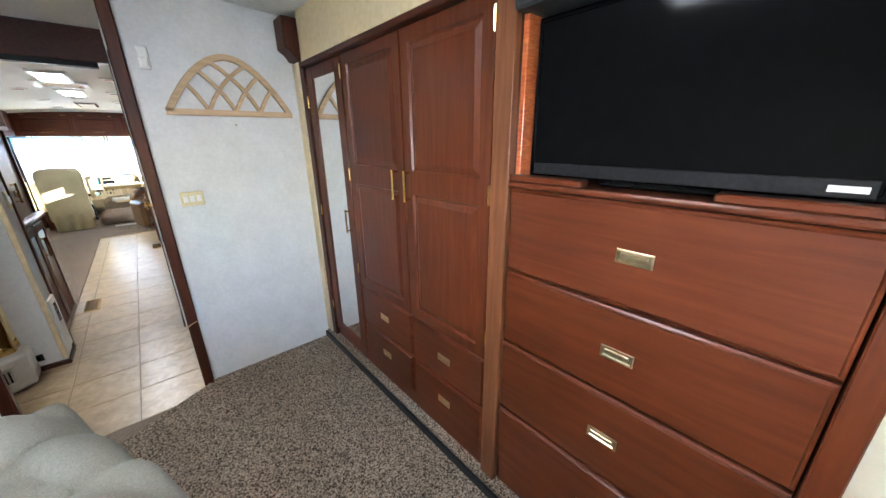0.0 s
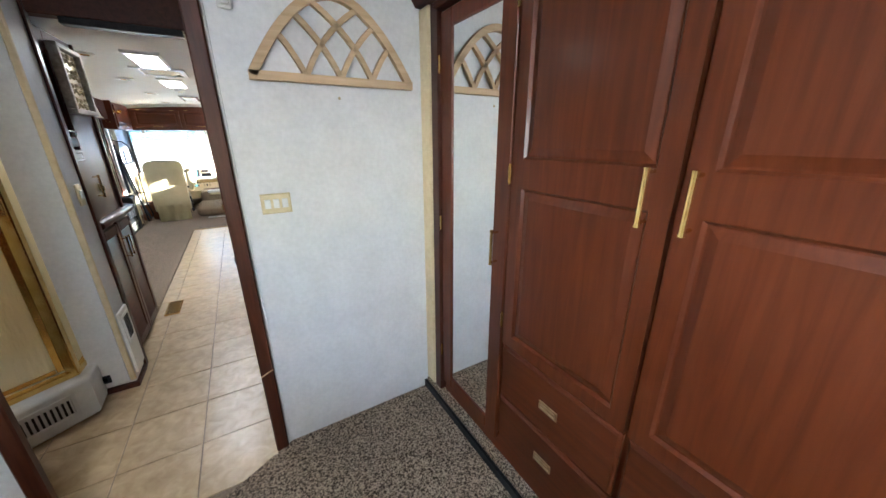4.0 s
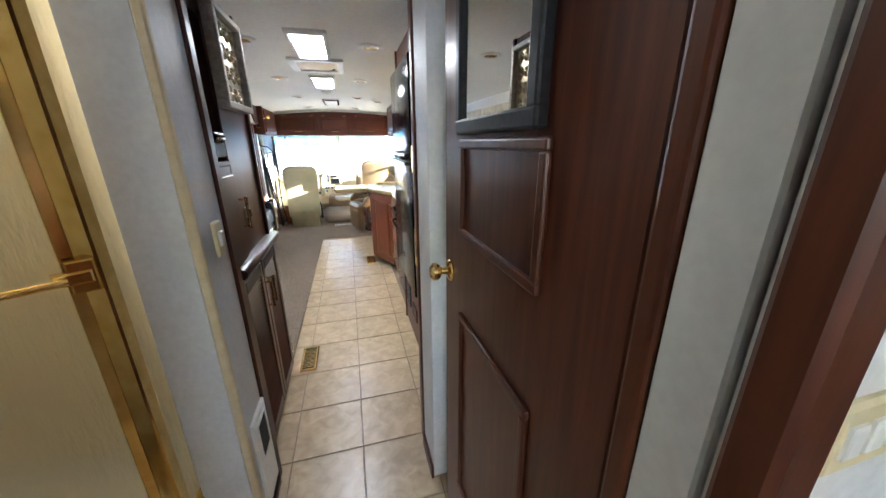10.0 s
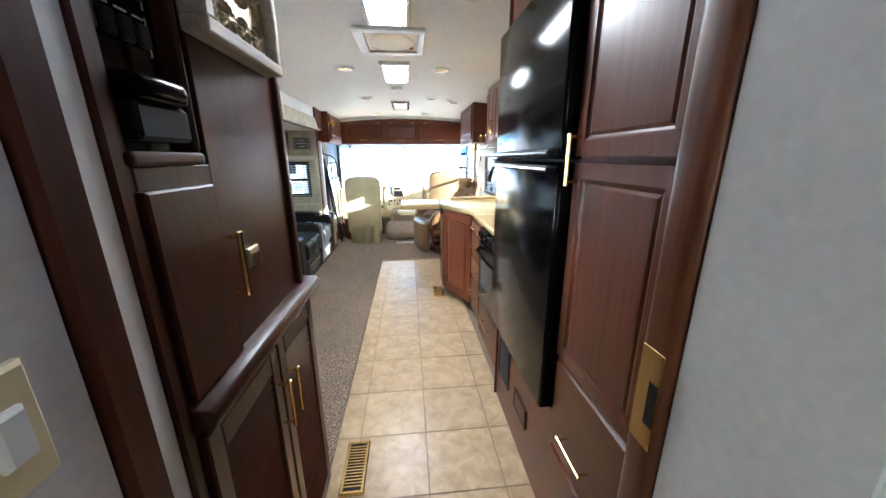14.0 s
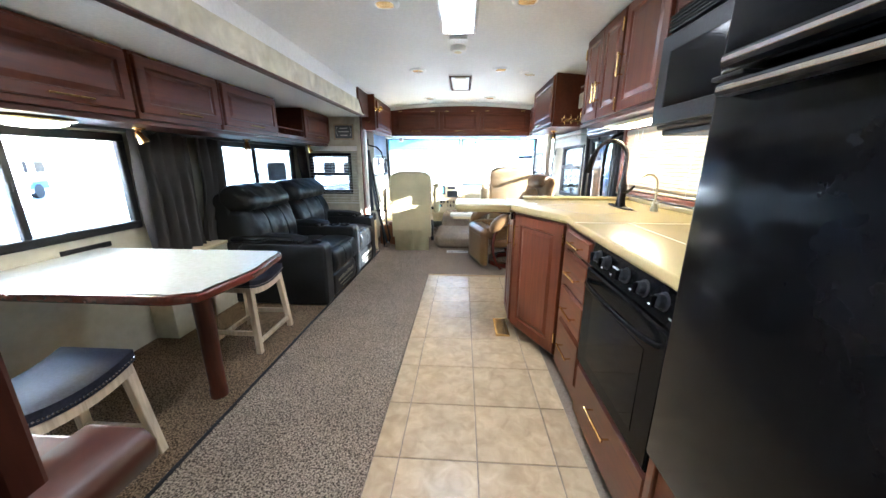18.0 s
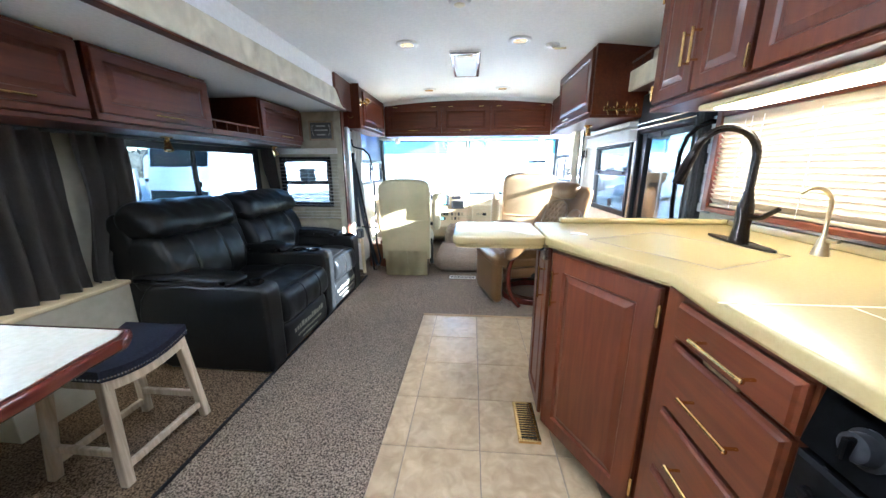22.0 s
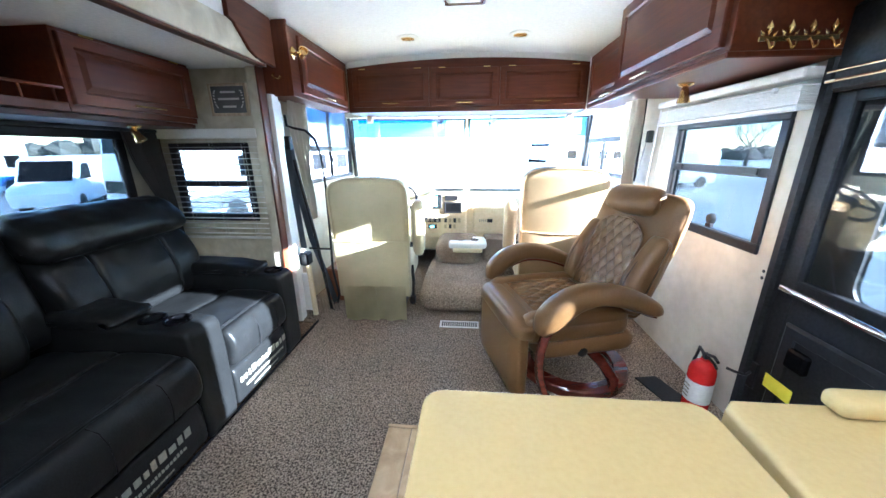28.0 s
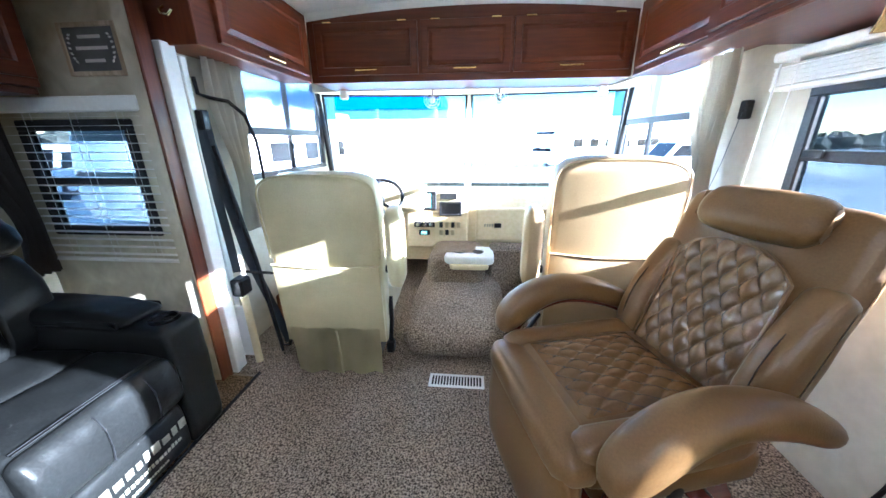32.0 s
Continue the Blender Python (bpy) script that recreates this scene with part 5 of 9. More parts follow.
def rosette(cy, cz, r):
    """A pressed flower: a ring of radial petals round a button."""
    bm = bmesh.new()
    n = 48
    rr = (0.12, 0.30, 0.62, 0.88, 1.0)
    c = bm.verts.new((CX + 0.026, cy, cz))
    prev = None
    for k, f in enumerate(rr):
        row = []
        for i in range(n):
            a = 2 * math.pi * i / n
            lobe = abs(math.cos(6 * a))
            h = (0.007, 0.003 + 0.004 * lobe, 0.003 + 0.006 * lobe, 0.002 + 0.005 * lobe, 0.0)[k]
            q = r * f * (1.0 if k < 3 else 0.86 + 0.14 * lobe)
            row.append(bm.verts.new((CX + 0.0185 + h, cy + q * math.cos(a), cz + q * math.sin(a))))
        for i in range(n):
            if prev is None:
                bm.faces.new((c, row[i], row[(i + 1) % n]))
            else:
                bm.faces.new((prev[i], row[i], row[(i + 1) % n], prev[(i + 1) % n]))
        prev = row
    return bm


for i in range(4):
    for j in range(4):
        part("flower", rosette(3.883 + 0.074 * i + 0.006 * (j % 2), 1.657 + 0.083 * j, 0.036 if (i + j) % 2 else 0.030), satin_metal, art, smooth=40)

# ---- kitchen (right) ----
tw = thing("pantry_cabinet", 0.8, 3.76, 0, "tall mahogany pantry cabinet with panelled doors and drawers", "cabinet")
TX = 0.437
ft = face("x", TX, -1)
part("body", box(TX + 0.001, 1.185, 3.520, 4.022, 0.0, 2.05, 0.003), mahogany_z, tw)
BEAD = [(0.0, 0.020), (0.040, 0.020), (0.046, 0.015), (0.052, 0.013), (0.060, 0.016)]
d = part("door", rings_mesh(3.625, 4.012, 0.752, 1.352, BEAD, ft), cherry_z, tw)
d2 = part("door", rings_mesh(3.625, 4.012, 1.370, 2.03, BEAD, ft), cherry_z, tw)
bar_pull(d2, (TX - 0.02, 3.992, 1.302), (TX - 0.02, 3.992, 1.420), (-0.032, 0, 0), brass, 0.0055)
for z0, z1 in ((0.09, 0.40), (0.412, 0.740)):
    dd = part("drawer", flat_front(3.625, 4.012, z0, z1, ft, 0.02), cherry_y, tw)
    zc = (z0 + z1) / 2
    bar_pull(dd, (TX - 0.02, 3.77, zc - 0.05), (TX - 0.02, 3.89, zc - 0.05), (-0.03, 0, 0), brass, 0.0045)

fg = thing("refrigerator", 0.78, 4.36, 0, "glossy black two-door built-in refrigerator", "refrigerator")
part("carcass", box(0.46, 1.185, 4.025, 4.748, 0.50, 1.90, 0.003), satin_black, fg)
for z0, z1, nm in ((1.362, 1.885, "freezer_door"), (0.515, 1.352, "door")):
    dr = part(nm, box(0.382, 0.455, 4.032, 4.742, z0, z1, 0.012, 3), gloss_black, fg, smooth=True)
    zz = (z0 + 0.018) if nm == "freezer_door" else z1 - 0.018
    part("grip", box(0.352, 0.384, 4.05, 4.70, zz - 0.010, zz + 0.010, 0.005), satin_black, dr)
    part("trim", box(0.3495, 0.3525, 4.06, 4.69, zz - 0.004, zz + 0.004, 0.001), chrome, dr, "chrome trim")
part("badge", box(0.3805, 0.3822, 4.10, 4.16, 1.82, 1.832, 0), chrome, fg)
part("hinge_cover", box(0.365, 0.40, 4.66, 4.73, 1.353, 1.361, 0.002), satin_black, fg)
sur = thing("refrigerator_surround", 0.6, 4.28, 0, "mahogany panels above and below the refrigerator", "cabinet")
part("lower_panel", box(TX, 1.185, 4.025, 4.80, 0.0, 0.498, 0.003), cherry_y, sur)
part("upper_panel", box(TX, 1.185, 4.025, 4.751, 1.905, 2.05, 0.003), cherry_y, sur)
part("side_panel", box(TX + 0.003, 1.185, 4.753, 4.80, 0.499, 2.05, 0.003), cherry_z, sur)
part("side_stile", box(TX - 0.012, TX + 0.003, 4.753, 4.768, 0.0, 2.05, 0.003), cherry_z, sur)
gv = part("vent_panel", rings_mesh(4.52, 4.70, 0.20, 0.42, [(0.0, 0.006), (0.004, 0.010), (0.012, 0.010), (0.014, 0.004)], ft), dark_grey, sur, "dark vent grille")
for k in range(9):
    part("slat", rings_mesh(4.536, 4.684, 0.222 + k * 0.02, 0.232 + k * 0.02, [(0.0, 0.006), (0.001, 0.008)], ft), satin_black, gv)
part("switch_panel", rings_mesh(4.26, 4.42, 0.20, 0.30, [(0.0, 0.008), (0.004, 0.012), (0.010, 0.012), (0.013, 0.008)], ft), mahogany_y, sur)

KX = 0.482
fk = face("x", KX, -1)
stove = thing("oven", 0.8, 5.13, 0, "black built-in gas oven with five control knobs", "oven")
part("carcass", box(KX + 0.002, 1.05, 4.825, 5.425, 0.32, 0.895, 0.003), satin_black, stove)
part("control_panel", prism([(KX + 0.02, 0.79), (KX - 0.022, 0.795), (KX - 0.005, 0.898), (KX + 0.02, 0.898)], 4.832, 5.418, 0.003, 1, "y"), oven_black, stove)
for k, y in enumerate((4.905, 5.005, 5.12, 5.265, 5.345)):
    c = Vector((KX - 0.014, y, 0.848))
    kb = part("knob", lathe([(0.027, 0.0), (0.027, 0.004), (0.021, 0.006), (0.019, 0.022), (0.014, 0.025), (0.0, 0.025)], pose(*c, 0, -81, 0), 18), satin_black, stove, smooth=True)
    part("grip", box(c.x - 0.036, c.x - 0.02, y - 0.004, y + 0.004, c.z - 0.016, c.z + 0.018, 0.002), oven_black, kb)
    part("marking", box(c.x - 0.006, c.x - 0.002, y - 0.050, y - 0.038, c.z - 0.033, c.z - 0.029, 0), white_plastic, kb)
part("maker_mark", box(KX - 0.018, KX - 0.012, 5.175, 5.215, 0.847, 0.851, 0), white_plastic, stove)
part("door", rings_mesh(4.836, 5.414, 0.345, 0.785, [(0.0, 0.024), (0.006, 0.030)], fk), oven_black, stove)
part("door_glass", rings_mesh(4.93, 5.32, 0.40, 0.69, [(0.0, 0.0306), (0.002, 0.0315)], fk), screen_black, stove)
hb = [(KX - 0.03, 4.87, 0.735)] + [(KX - 0.035 - 0.04 * math.sin(math.pi * i / 12) ** 0.5, 4.87 + 0.51 * i / 12, 0.735 + 0.012 * math.sin(math.pi * i / 12)) for i in range(13)] + [(KX - 0.03, 5.38, 0.735)]
part("handle", tube(hb, 0.010, 10), oven_black, stove, "bowed black handle", smooth=True)

kc = thing("kitchen_cabinet", 0.8, 5.6, 0, "cherry base cabinet with a stack of four drawers", "cabinet")
part("body", merge(box(KX + 0.001, 1.185, 5.428, 5.840, 0.06, 0.898, 0.003), box(KX + 0.04, 1.18, 4.81, 5.84, 0.0, 0.06, 0)), cherry_z, kc)
for z0, z1 in ((0.165, 0.385), (0.397, 0.575), (0.587, 0.772), (0.784, 0.880)):
    dd = part("drawer", flat_front(5.438, 5.765, z0, z1, fk, 0.02), cherry_y, kc)
    zc = (z0 + z1) / 2
    bar_pull(dd, (KX - 0.02, 5.515, zc), (KX - 0.02, 5.645, zc), (-0.03, 0, 0), brass, 0.0045)
part("rail_latch", box(KX - 0.008, KX, 5.56, 5.66, 0.774, 0.783, 0.001), satin_metal, kc)
od = thing("drawer_cabinet", 0.7, 5.12, 0.0, "cherry cabinet drawer built in below the oven", "cabinet")
part("front", flat_front(4.836, 5.425, 0.062, 0.318, fk, 0.02), cherry_y, od)
bar_pull(od, (KX - 0.02, 5.06, 0.24), (KX - 0.02, 5.21, 0.24), (-0.03, 0, 0), brass, 0.0045)
part("stile", box(KX - 0.004, KX + 0.6, 4.803, 4.832, 0.0, 0.898, 0.002), cherry_z, od)

pen = thing("peninsula_cabinet", 0.7, 6.3, 0, "cherry peninsula cabinet with an angled panelled door", "cabinet")
PA, PB, PC = (0.500, 5.850), (0.281, 6.285), (0.286, 6.60)
part("body", prism([(PA[0] + 0.012, PA[1]), (PB[0] + 0.012, PB[1] + 0.004), (PC[0], PC[1]), (1.185, 6.60), (1.185, 5.850)], 0.06, 0.898, 0.002), cherry_z, pen)
part("toe_kick", prism([(0.56, 5.850), (0.36, 6.32), (0.36, 6.56), (1.18, 6.56), (1.18, 5.850)], 0.0, 0.06), satin_black, pen)
ps = slant(PA, PB)
L = (Vector(PB) - Vector(PA)).length
pdoor = part("door", raised(0.02, L - 0.02, 0.085, 0.878, ps, 0.022, 0.065), cherry_z, pen)
hx = L - 0.06
bar_pull(pdoor, ps(hx, 0.68, 0.02), ps(hx, 0.80, 0.02), Vector(ps(0, 0, 0.03)) - Vector(ps(0, 0, 0)), brass, 0.005)
for z in (0.20, 0.80):
    p = ps(0.012, z, 0.026)
    hinge(pdoor, p)
pe = slant(PB, PC)
part("end_panel", raised(0.02, 0.30, 0.085, 0.878, pe, 0.014, 0.055), cherry_z, pen)
bar_pull(pen, pe(0.06, 0.66, 0.014), pe(0.06, 0.78, 0.014), Vector(pe(0, 0, 0.028)) - Vector(pe(0, 0, 0)), brass, 0.0045)
part("bracket", merge(tube([(0.26, 6.36, 0.86), (0.05, 6.40, 0.897)], 0.007, 8), tube([(0.26, 6.55, 0.86), (0.05, 6.53, 0.897)], 0.007, 8)), satin_black, pen, "black flap brackets")
part("latch_box", box(0.245, 0.278, 6.30, 6.36, 0.83, 0.89, 0.004), chrome, pen)

ct = thing("countertop", 0.8, 5.9, 0.90, "cream laminate countertop with a rounded edge", "countertop")
outline = [(0.460, 4.806), (0.460, 5.64), (0.476, 5.83), (0.246, 6.275), (0.262, 6.635), (0.28, 6.652), (1.187, 6.652), (1.187, 4.806)]
part("top", prism(outline, 0.899, 0.936, 0.008, 3), laminate, ct, smooth=True)
part("edge_band", prism([(a + (0.010 if a < 0.5 else 0.0), b) for a, b in outline], 0.893, 0.8988, 0.002, 1), laminate, ct)
part("back_rim", box(0.385, 1.186, 6.618, 6.655, 0.9362, 0.962, 0.010, 3), laminate, ct, smooth=True)
part("side_rim", box(1.160, 1.1868, 4.81, 6.617, 0.9362, 0.968, 0.006, 2), laminate, ct, smooth=True)
seam = merge(box(0.455, 1.158, 5.622, 5.628, 0.9355, 0.9368, 0), box(0.70, 0.704, 4.81, 5.62, 0.9355, 0.9368, 0))
part("seam", seam, cream_trim, ct, "joint of the stove cover")
part("cover_vent", box(1.00, 1.12, 5.30, 5.56, 0.936, 0.9385, 0.001), dark_grey, ct, "slotted vent")
joints = []
for (ax, ay), (bx, by) in (((0.40, 6.24), (0.62, 5.865)), ((0.62, 5.865), (0.94, 6.03)), ((0.94, 6.03), (0.72, 6.405)), ((0.72, 6.405), (0.40, 6.24))):
    joints.append(tube([(ax, ay, 0.9362), (bx, by, 0.9362)], 0.0012, 5))
part("sink_cover_line", merge(*joints), grout, ct, "fine joint round the sink cover")
part("finger_hole", prism([(0.39 + 0.034 * math.cos(math.pi * k / 12 - 0.5), 6.335 + 0.034 * math.sin(math.pi * k / 12 - 0.5)) for k in range(13)], 0.9358, 0.9372, 0), white_plastic, ct, "pale half-round finger hole")
fl = thing("drop_leaf", 0.06, 6.46, 0.905, "cream laminate drop-leaf raised level with the counter", "countertop leaf")
def rounded(x0, x1, y0, y1, r, n=6):
    out = []
    for cx, cy, a in ((x1 - r, y1 - r, 0), (x0 + r, y1 - r, 90), (x0 + r, y0 + r, 180), (x1 - r, y0 + r, 270)):
        out += [(cx + r * math.cos(radians(a + 90 * k / n)), cy + r * math.sin(radians(a + 90 * k / n))) for k in range(n + 1)]
    return out
part("leaf", prism(rounded(-0.132, 0.244, 6.262, 6.645, 0.03), 0.901, 0.935, 0.007, 3), laminate, fl, smooth=True)
part("under_edge", prism(rounded(-0.122, 0.240, 6.272, 6.635, 0.03), 0.886, 0.9008, 0.003), laminate, fl)

fa = thing("kitchen_faucet", 0.92, 6.215, 0.936, "dark bronze pull-down gooseneck faucet", "faucet")
part("deck_plate", prism([(0.92 + 0.035 * math.cos(2 * math.pi * k / 28), 6.215 + 0.155 * math.sin(2 * math.pi * k / 28)) for k in range(28)], 0.936, 0.944, 0.003, 2), bronze, fa, smooth=True)
part("body", lathe([(0.030, 0.0), (0.028, 0.02), (0.024, 0.05), (0.026, 0.10), (0.024, 0.13), (0.017, 0.16), (0.015, 0.18)], pose(0.92, 6.215, 0.944), 20), bronze, fa, smooth=True)
arcp = [(0.92, 6.215, 1.10), (0.92, 6.215, 1.22)] + [(0.92 - 0.085 + 0.085 * math.cos(radians(a)), 6.215 + 0.00 + 0.03 * (1 - math.cos(radians(a))) , 1.24 + 0.10 * math.sin(radians(a))) for a in range(0, 170, 12)]
part("spout", tube(arcp, 0.013, 12), bronze, fa, smooth=True)
e1 = Vector(arcp[-1])
part("spray_head", tube([e1, e1 + Vector((-0.012, 0.004, -0.03)), e1 + Vector((-0.035, 0.012, -0.115))], 0.02, 14, taper=[0.75, 0.9, 1.05]), bronze, fa, smooth=True)
part("lever", tube([(0.92, 6.215, 1.03), (0.925, 6.145, 1.04), (0.93, 6.095, 1.075)], 0.009, 10, taper=[1.4, 1.0, 0.8]), bronze, fa, smooth=True)
wd = thing("water_dispenser", 1.04, 6.05, 0.936, "small brass-coloured filtered-water tap", "faucet")
part("base", lathe([(0.022, 0.0), (0.018, 0.02), (0.012, 0.05), (0.010, 0.06)], pose(1.04, 6.05, 0.936), 16), satin_metal, wd, smooth=True)
part("spout", tube([(1.04, 6.05, 0.99), (1.04, 6.055, 1.07)] + [(1.04 - 0.055 + 0.055 * math.cos(radians(a)), 6.055, 1.09 + 0.055 * math.sin(radians(a))) for a in range(0, 150, 15)], 0.006, 10), satin_metal, wd, smooth=True)
part("lever", tube([(1.04, 6.04, 0.985), (1.035, 6.00, 0.99)], 0.006, 8), satin_metal, wd, smooth=True)

uc = thing("upper_cabinet", 0.98, 6.15, 1.46, "cherry upper kitchen cabinet with three panelled doors", "cabinet")
UX = 0.80
fu = face("x", UX, -1)
part("body", merge(box(UX + 0.001, 1.187, 5.69, 6.715, 1.480, 2.045, 0.003), box(UX - 0.018, 1.187, 5.685, 6.72, 1.460, 1.4799, 0.004)), cherry_z, uc)
for y0, y1, hy in ((6.430, 6.705, 6.452), (6.145, 6.422, 6.400), (5.705, 6.125, None)):
    dd = part("door", raised(y0, y1, 1.492, 2.025, fu, 0.02, 0.05), cherry_z, uc)
    if hy:
        bar_pull(dd, (UX - 0.02, hy, 1.60), (UX - 0.02, hy, 1.70), (-0.032, 0, 0), brass, 0.0055)
    else:
        bar_pull(dd, (UX - 0.02, 6.10, 1.68), (UX - 0.02, 6.10, 1.78), (-0.032, 0, 0), brass, 0.0055)
    for z in (1.54, 1.94):
        hinge(dd, (UX - 0.024, y0 + 0.001 if hy != 6.452 else y1 - 0.001, z))
ul = thing("under_cabinet_light", 0.95, 6.1, 1.42, "lit under-cabinet light with a cream lens", "lamp")
part("housing", box(0.87, 1.02, 5.80, 6.50, 1.432, 1.4545, 0.006), ivory, ul)
part("lens", box(0.885, 1.005, 5.86, 6.42, 1.426, 1.4315, 0.004), diffuser_warm, ul, "lit lens")
mw = thing("microwave_oven", 0.97, 5.22, 1.32, "black over-range microwave oven", "microwave")
part("case", box(0.775, 1.187, 4.84, 5.665, 1.350, 1.80, 0.008), satin_black, mw)
fm = face("x", 0.775, -1)
part("door", rings_mesh(5.02, 5.660, 1.368, 1.715, [(0.0, 0.022), (0.006, 0.028), (0.065, 0.028), (0.068, 0.024)], fm), satin_black, mw)
part("door_glass", rings_mesh(5.09, 5.592, 1.435, 1.648, [(0.0, 0.0245)], fm), gloss_black, mw)
part("control_panel", rings_mesh(4.845, 5.012, 1.368, 1.715, [(0.0, 0.020), (0.004, 0.026)], fm), gloss_black, mw)
part("vent_grille", merge(*[rings_mesh(4.85, 5.64, 1.728 + 0.013 * k, 1.735 + 0.013 * k, [(0.0, 0.02), (0.001, 0.022)], fm) for k in range(5)]), satin_black, mw)
part("underside", box(0.79, 1.17, 4.86, 5.64, 1.326, 1.3495, 0.004), dark_grey, mw)
oc = thing("overhead_cabinet", 0.98, 5.2, 1.81, "cherry cabinet over the microwave", "cabinet")
part("body", box(UX + 0.001, 1.187, 4.81, 5.684, 1.805, 2.045, 0.003), cherry_z, oc)
for y0, y1 in ((4.82, 5.23), (5.24, 5.648)):
    part("door", raised(y0, y1, 1.812, 2.005, fu, 0.02, 0.045), cherry_y, oc)

# kitchen window trim and blind
kt = thing("trim_kitchen_window", 1.18, 6.27, 1.0, "cherry trim around the kitchen window", "trim", kind="structure")
part("side", box(1.135, 1.1885, 5.745, 5.79, 0.985, 1.47, 0.004), cherry_z, kt)
part("side", box(1.135, 1.1885, 6.745, 6.785, 0.985, 1.47, 0.004), cherry_z, kt)
part("head", box(1.1355, 1.1885, 5.79, 6.745, 1.440, 1.4695, 0.004), cherry_y, kt)
part("sill", box(1.1355, 1.1885, 5.79, 6.745, 0.986, 1.012, 0.004), cherry_y, kt)
kb = thing("window_blind", 1.16, 6.27, 1.02, "cream slatted blind, half open, over the kitchen window", "blind")
part("head_rail", box(1.140, 1.175, 5.795, 6.740, 1.405, 1.438, 0.003), blind_wood, kb)
part("bottom_rail", box(1.142, 1.172, 5.80, 6.735, 1.016, 1.030, 0.003), blind_wood, kb)
for k in range(17):
    z = 1.042 + k * 0.0218
    part("slat", prism([(1.1415, z + 0.0128), (1.1428, z + 0.0145), (1.1640, z - 0.0100), (1.1630, z - 0.0117)], 5.798, 6.738, 0, 1, "y"), blind_wood, kb)
for y in (5.95, 6.27, 6.60):
    part("cord", tube([(1.1395, y, 1.02), (1.1395, y, 1.41)], 0.0012, 5), white_plastic, kb)
part("pull_cord", tube([(1.136, 6.56, 1.42), (1.134, 6.56, 1.12)], 0.0015, 5), white_plastic, kb)
part("pull_cord", tube([(1.136, 6.50, 1.42), (1.134, 6.505, 1.18)], 0.0015, 5), white_plastic, kb)

# stone-look splash tiles
sp_ = thing("backsplash", 1.18, 5.3, 0.97, "grey split-stone splash tiles in running bond", "backsplash", kind="structure")
part("mortar_bed", merge(box(1.1795, 1.1885, 4.81, 5.744, 0.969, 1.325, 0), box(1.1795, 1.1885, 6.786, 6.872, 0.969, 1.46, 0)), mortar, sp_)
brick_mesh = {}
def brick(y0, y1, z0, z1, seed):
    key = (round(y1 - y0, 3), round(z1 - z0, 3), seed % 3)
    if key not in brick_mesh:
        hy, hz, t = key[0] / 2 - 0.0018, key[1] / 2 - 0.0018, 0.006 + 0.0015 * key[2]
        brick_mesh[key] = mesh_of(rings_mesh(-hy, hy, -hz, hz, [(0.0, t - 0.002), (0.0025, t)], lambda u, v, d: (-d, u, v)), stone_tile, False)
    ob = new("brick", brick_mesh[key])
    ob.parent = sp_
    ob.matrix_basis = BASE[sp_].inverted() @ Matrix.Translation((1.1796, (y0 + y1) / 2, (z0 + z1) / 2))
n = 0
for row in range(10):
    z0 = 0.970 + row * 0.0508
    for ya, yb in ((4.81, 5.744), (6.786, 6.872)):
        if ya < 6 and z0 > 1.31:
            continue
        y = ya - (row % 2) * 0.076
        while y < yb - 0.005:
            a, b = max(y, ya), min(y + 0.1524, yb)
            if b - a > 0.012:
                n += 1
                brick(a, b, z0, min(z0 + 0.0508, 1.46), n)
            y += 0.1524

# floor registers
def register(x, y, lx, ly, label, material, along):
    r = thing("floor_register", x, y, 0.0, label, "vent")
    part("frame", rings_mesh(x - lx / 2, x + lx / 2, y - ly / 2, y + ly / 2, [(0.0, 0.012), (0.004, 0.0145), (0.014, 0.0145), (0.016, 0.010)], lambda u, v, d: (u, v, d)), material, r)
    part("well", box(x - lx / 2 + 0.015, x + lx / 2 - 0.015, y - ly / 2 + 0.015, y + ly / 2 - 0.015, 0.0105, 0.0112, 0), satin_black, r)
    n = int((ly if along == "y" else lx) / 0.016) - 2
    for k in range(n):
        o = -((n - 1) / 2) * 0.0155 + k * 0.0155
        if along == "y":
            part("fin", box(x - lx / 2 + 0.014, x + lx / 2 - 0.014, y + o - 0.003, y + o + 0.003, 0.011, 0.0142, 0), material, r)
        else:
            part("fin", box(x + o - 0.003, x + o + 0.003, y - ly / 2 + 0.014, y + ly / 2 - 0.014, 0.011, 0.0142, 0), material, r)
    return r


register(-0.328, 4.330, 0.105, 0.27, "brass floor register set in the tile", brass, "y")
register(0.225, 6.335, 0.10, 0.26, "brass floor register beside the peninsula", brass, "y")
register(-0.142, 8.467, 0.29, 0.10, "white floor register in the carpet", white_plastic, "x")

# ---- slide-out: overhead cabinets, curtains, table, stools, sofa ----
OX = -1.77
fo = face("x", OX, 1)
for y0, y1 in ((4.46, 5.13), (5.15, 5.77), (5.79, 6.395), (6.42, 7.115), (7.635, 8.315)):
    oc2 = thing("overhead_cabinet", -1.98, (y0 + y1) / 2, 1.42, "cherry overhead cabinet with a panelled flap door", "cabinet", "overhead cabinets of the slide-out")
    part("body", box(-2.195, OX - 0.001, y0, y1, 1.425, 1.750, 0.002), cherry_y, oc2)
    dd = part("door", raised(y0 + 0.012, y1 - 0.012, 1.455, 1.732, fo, 0.02, 0.048), cherry_y, oc2)
    c = (y0 + y1) / 2
    bar_pull(dd, (OX + 0.02, c - 0.075, 1.478), (OX + 0.02, c + 0.075, 1.478), (0.022, 0, 0), brass, 0.004)
    for h in (y0 + 0.12, y1 - 0.12):
        part("hinge", box(OX + 0.018, OX + 0.024, h - 0.03, h + 0.03, 1.734, 1.742, 0.001), brass, dd)
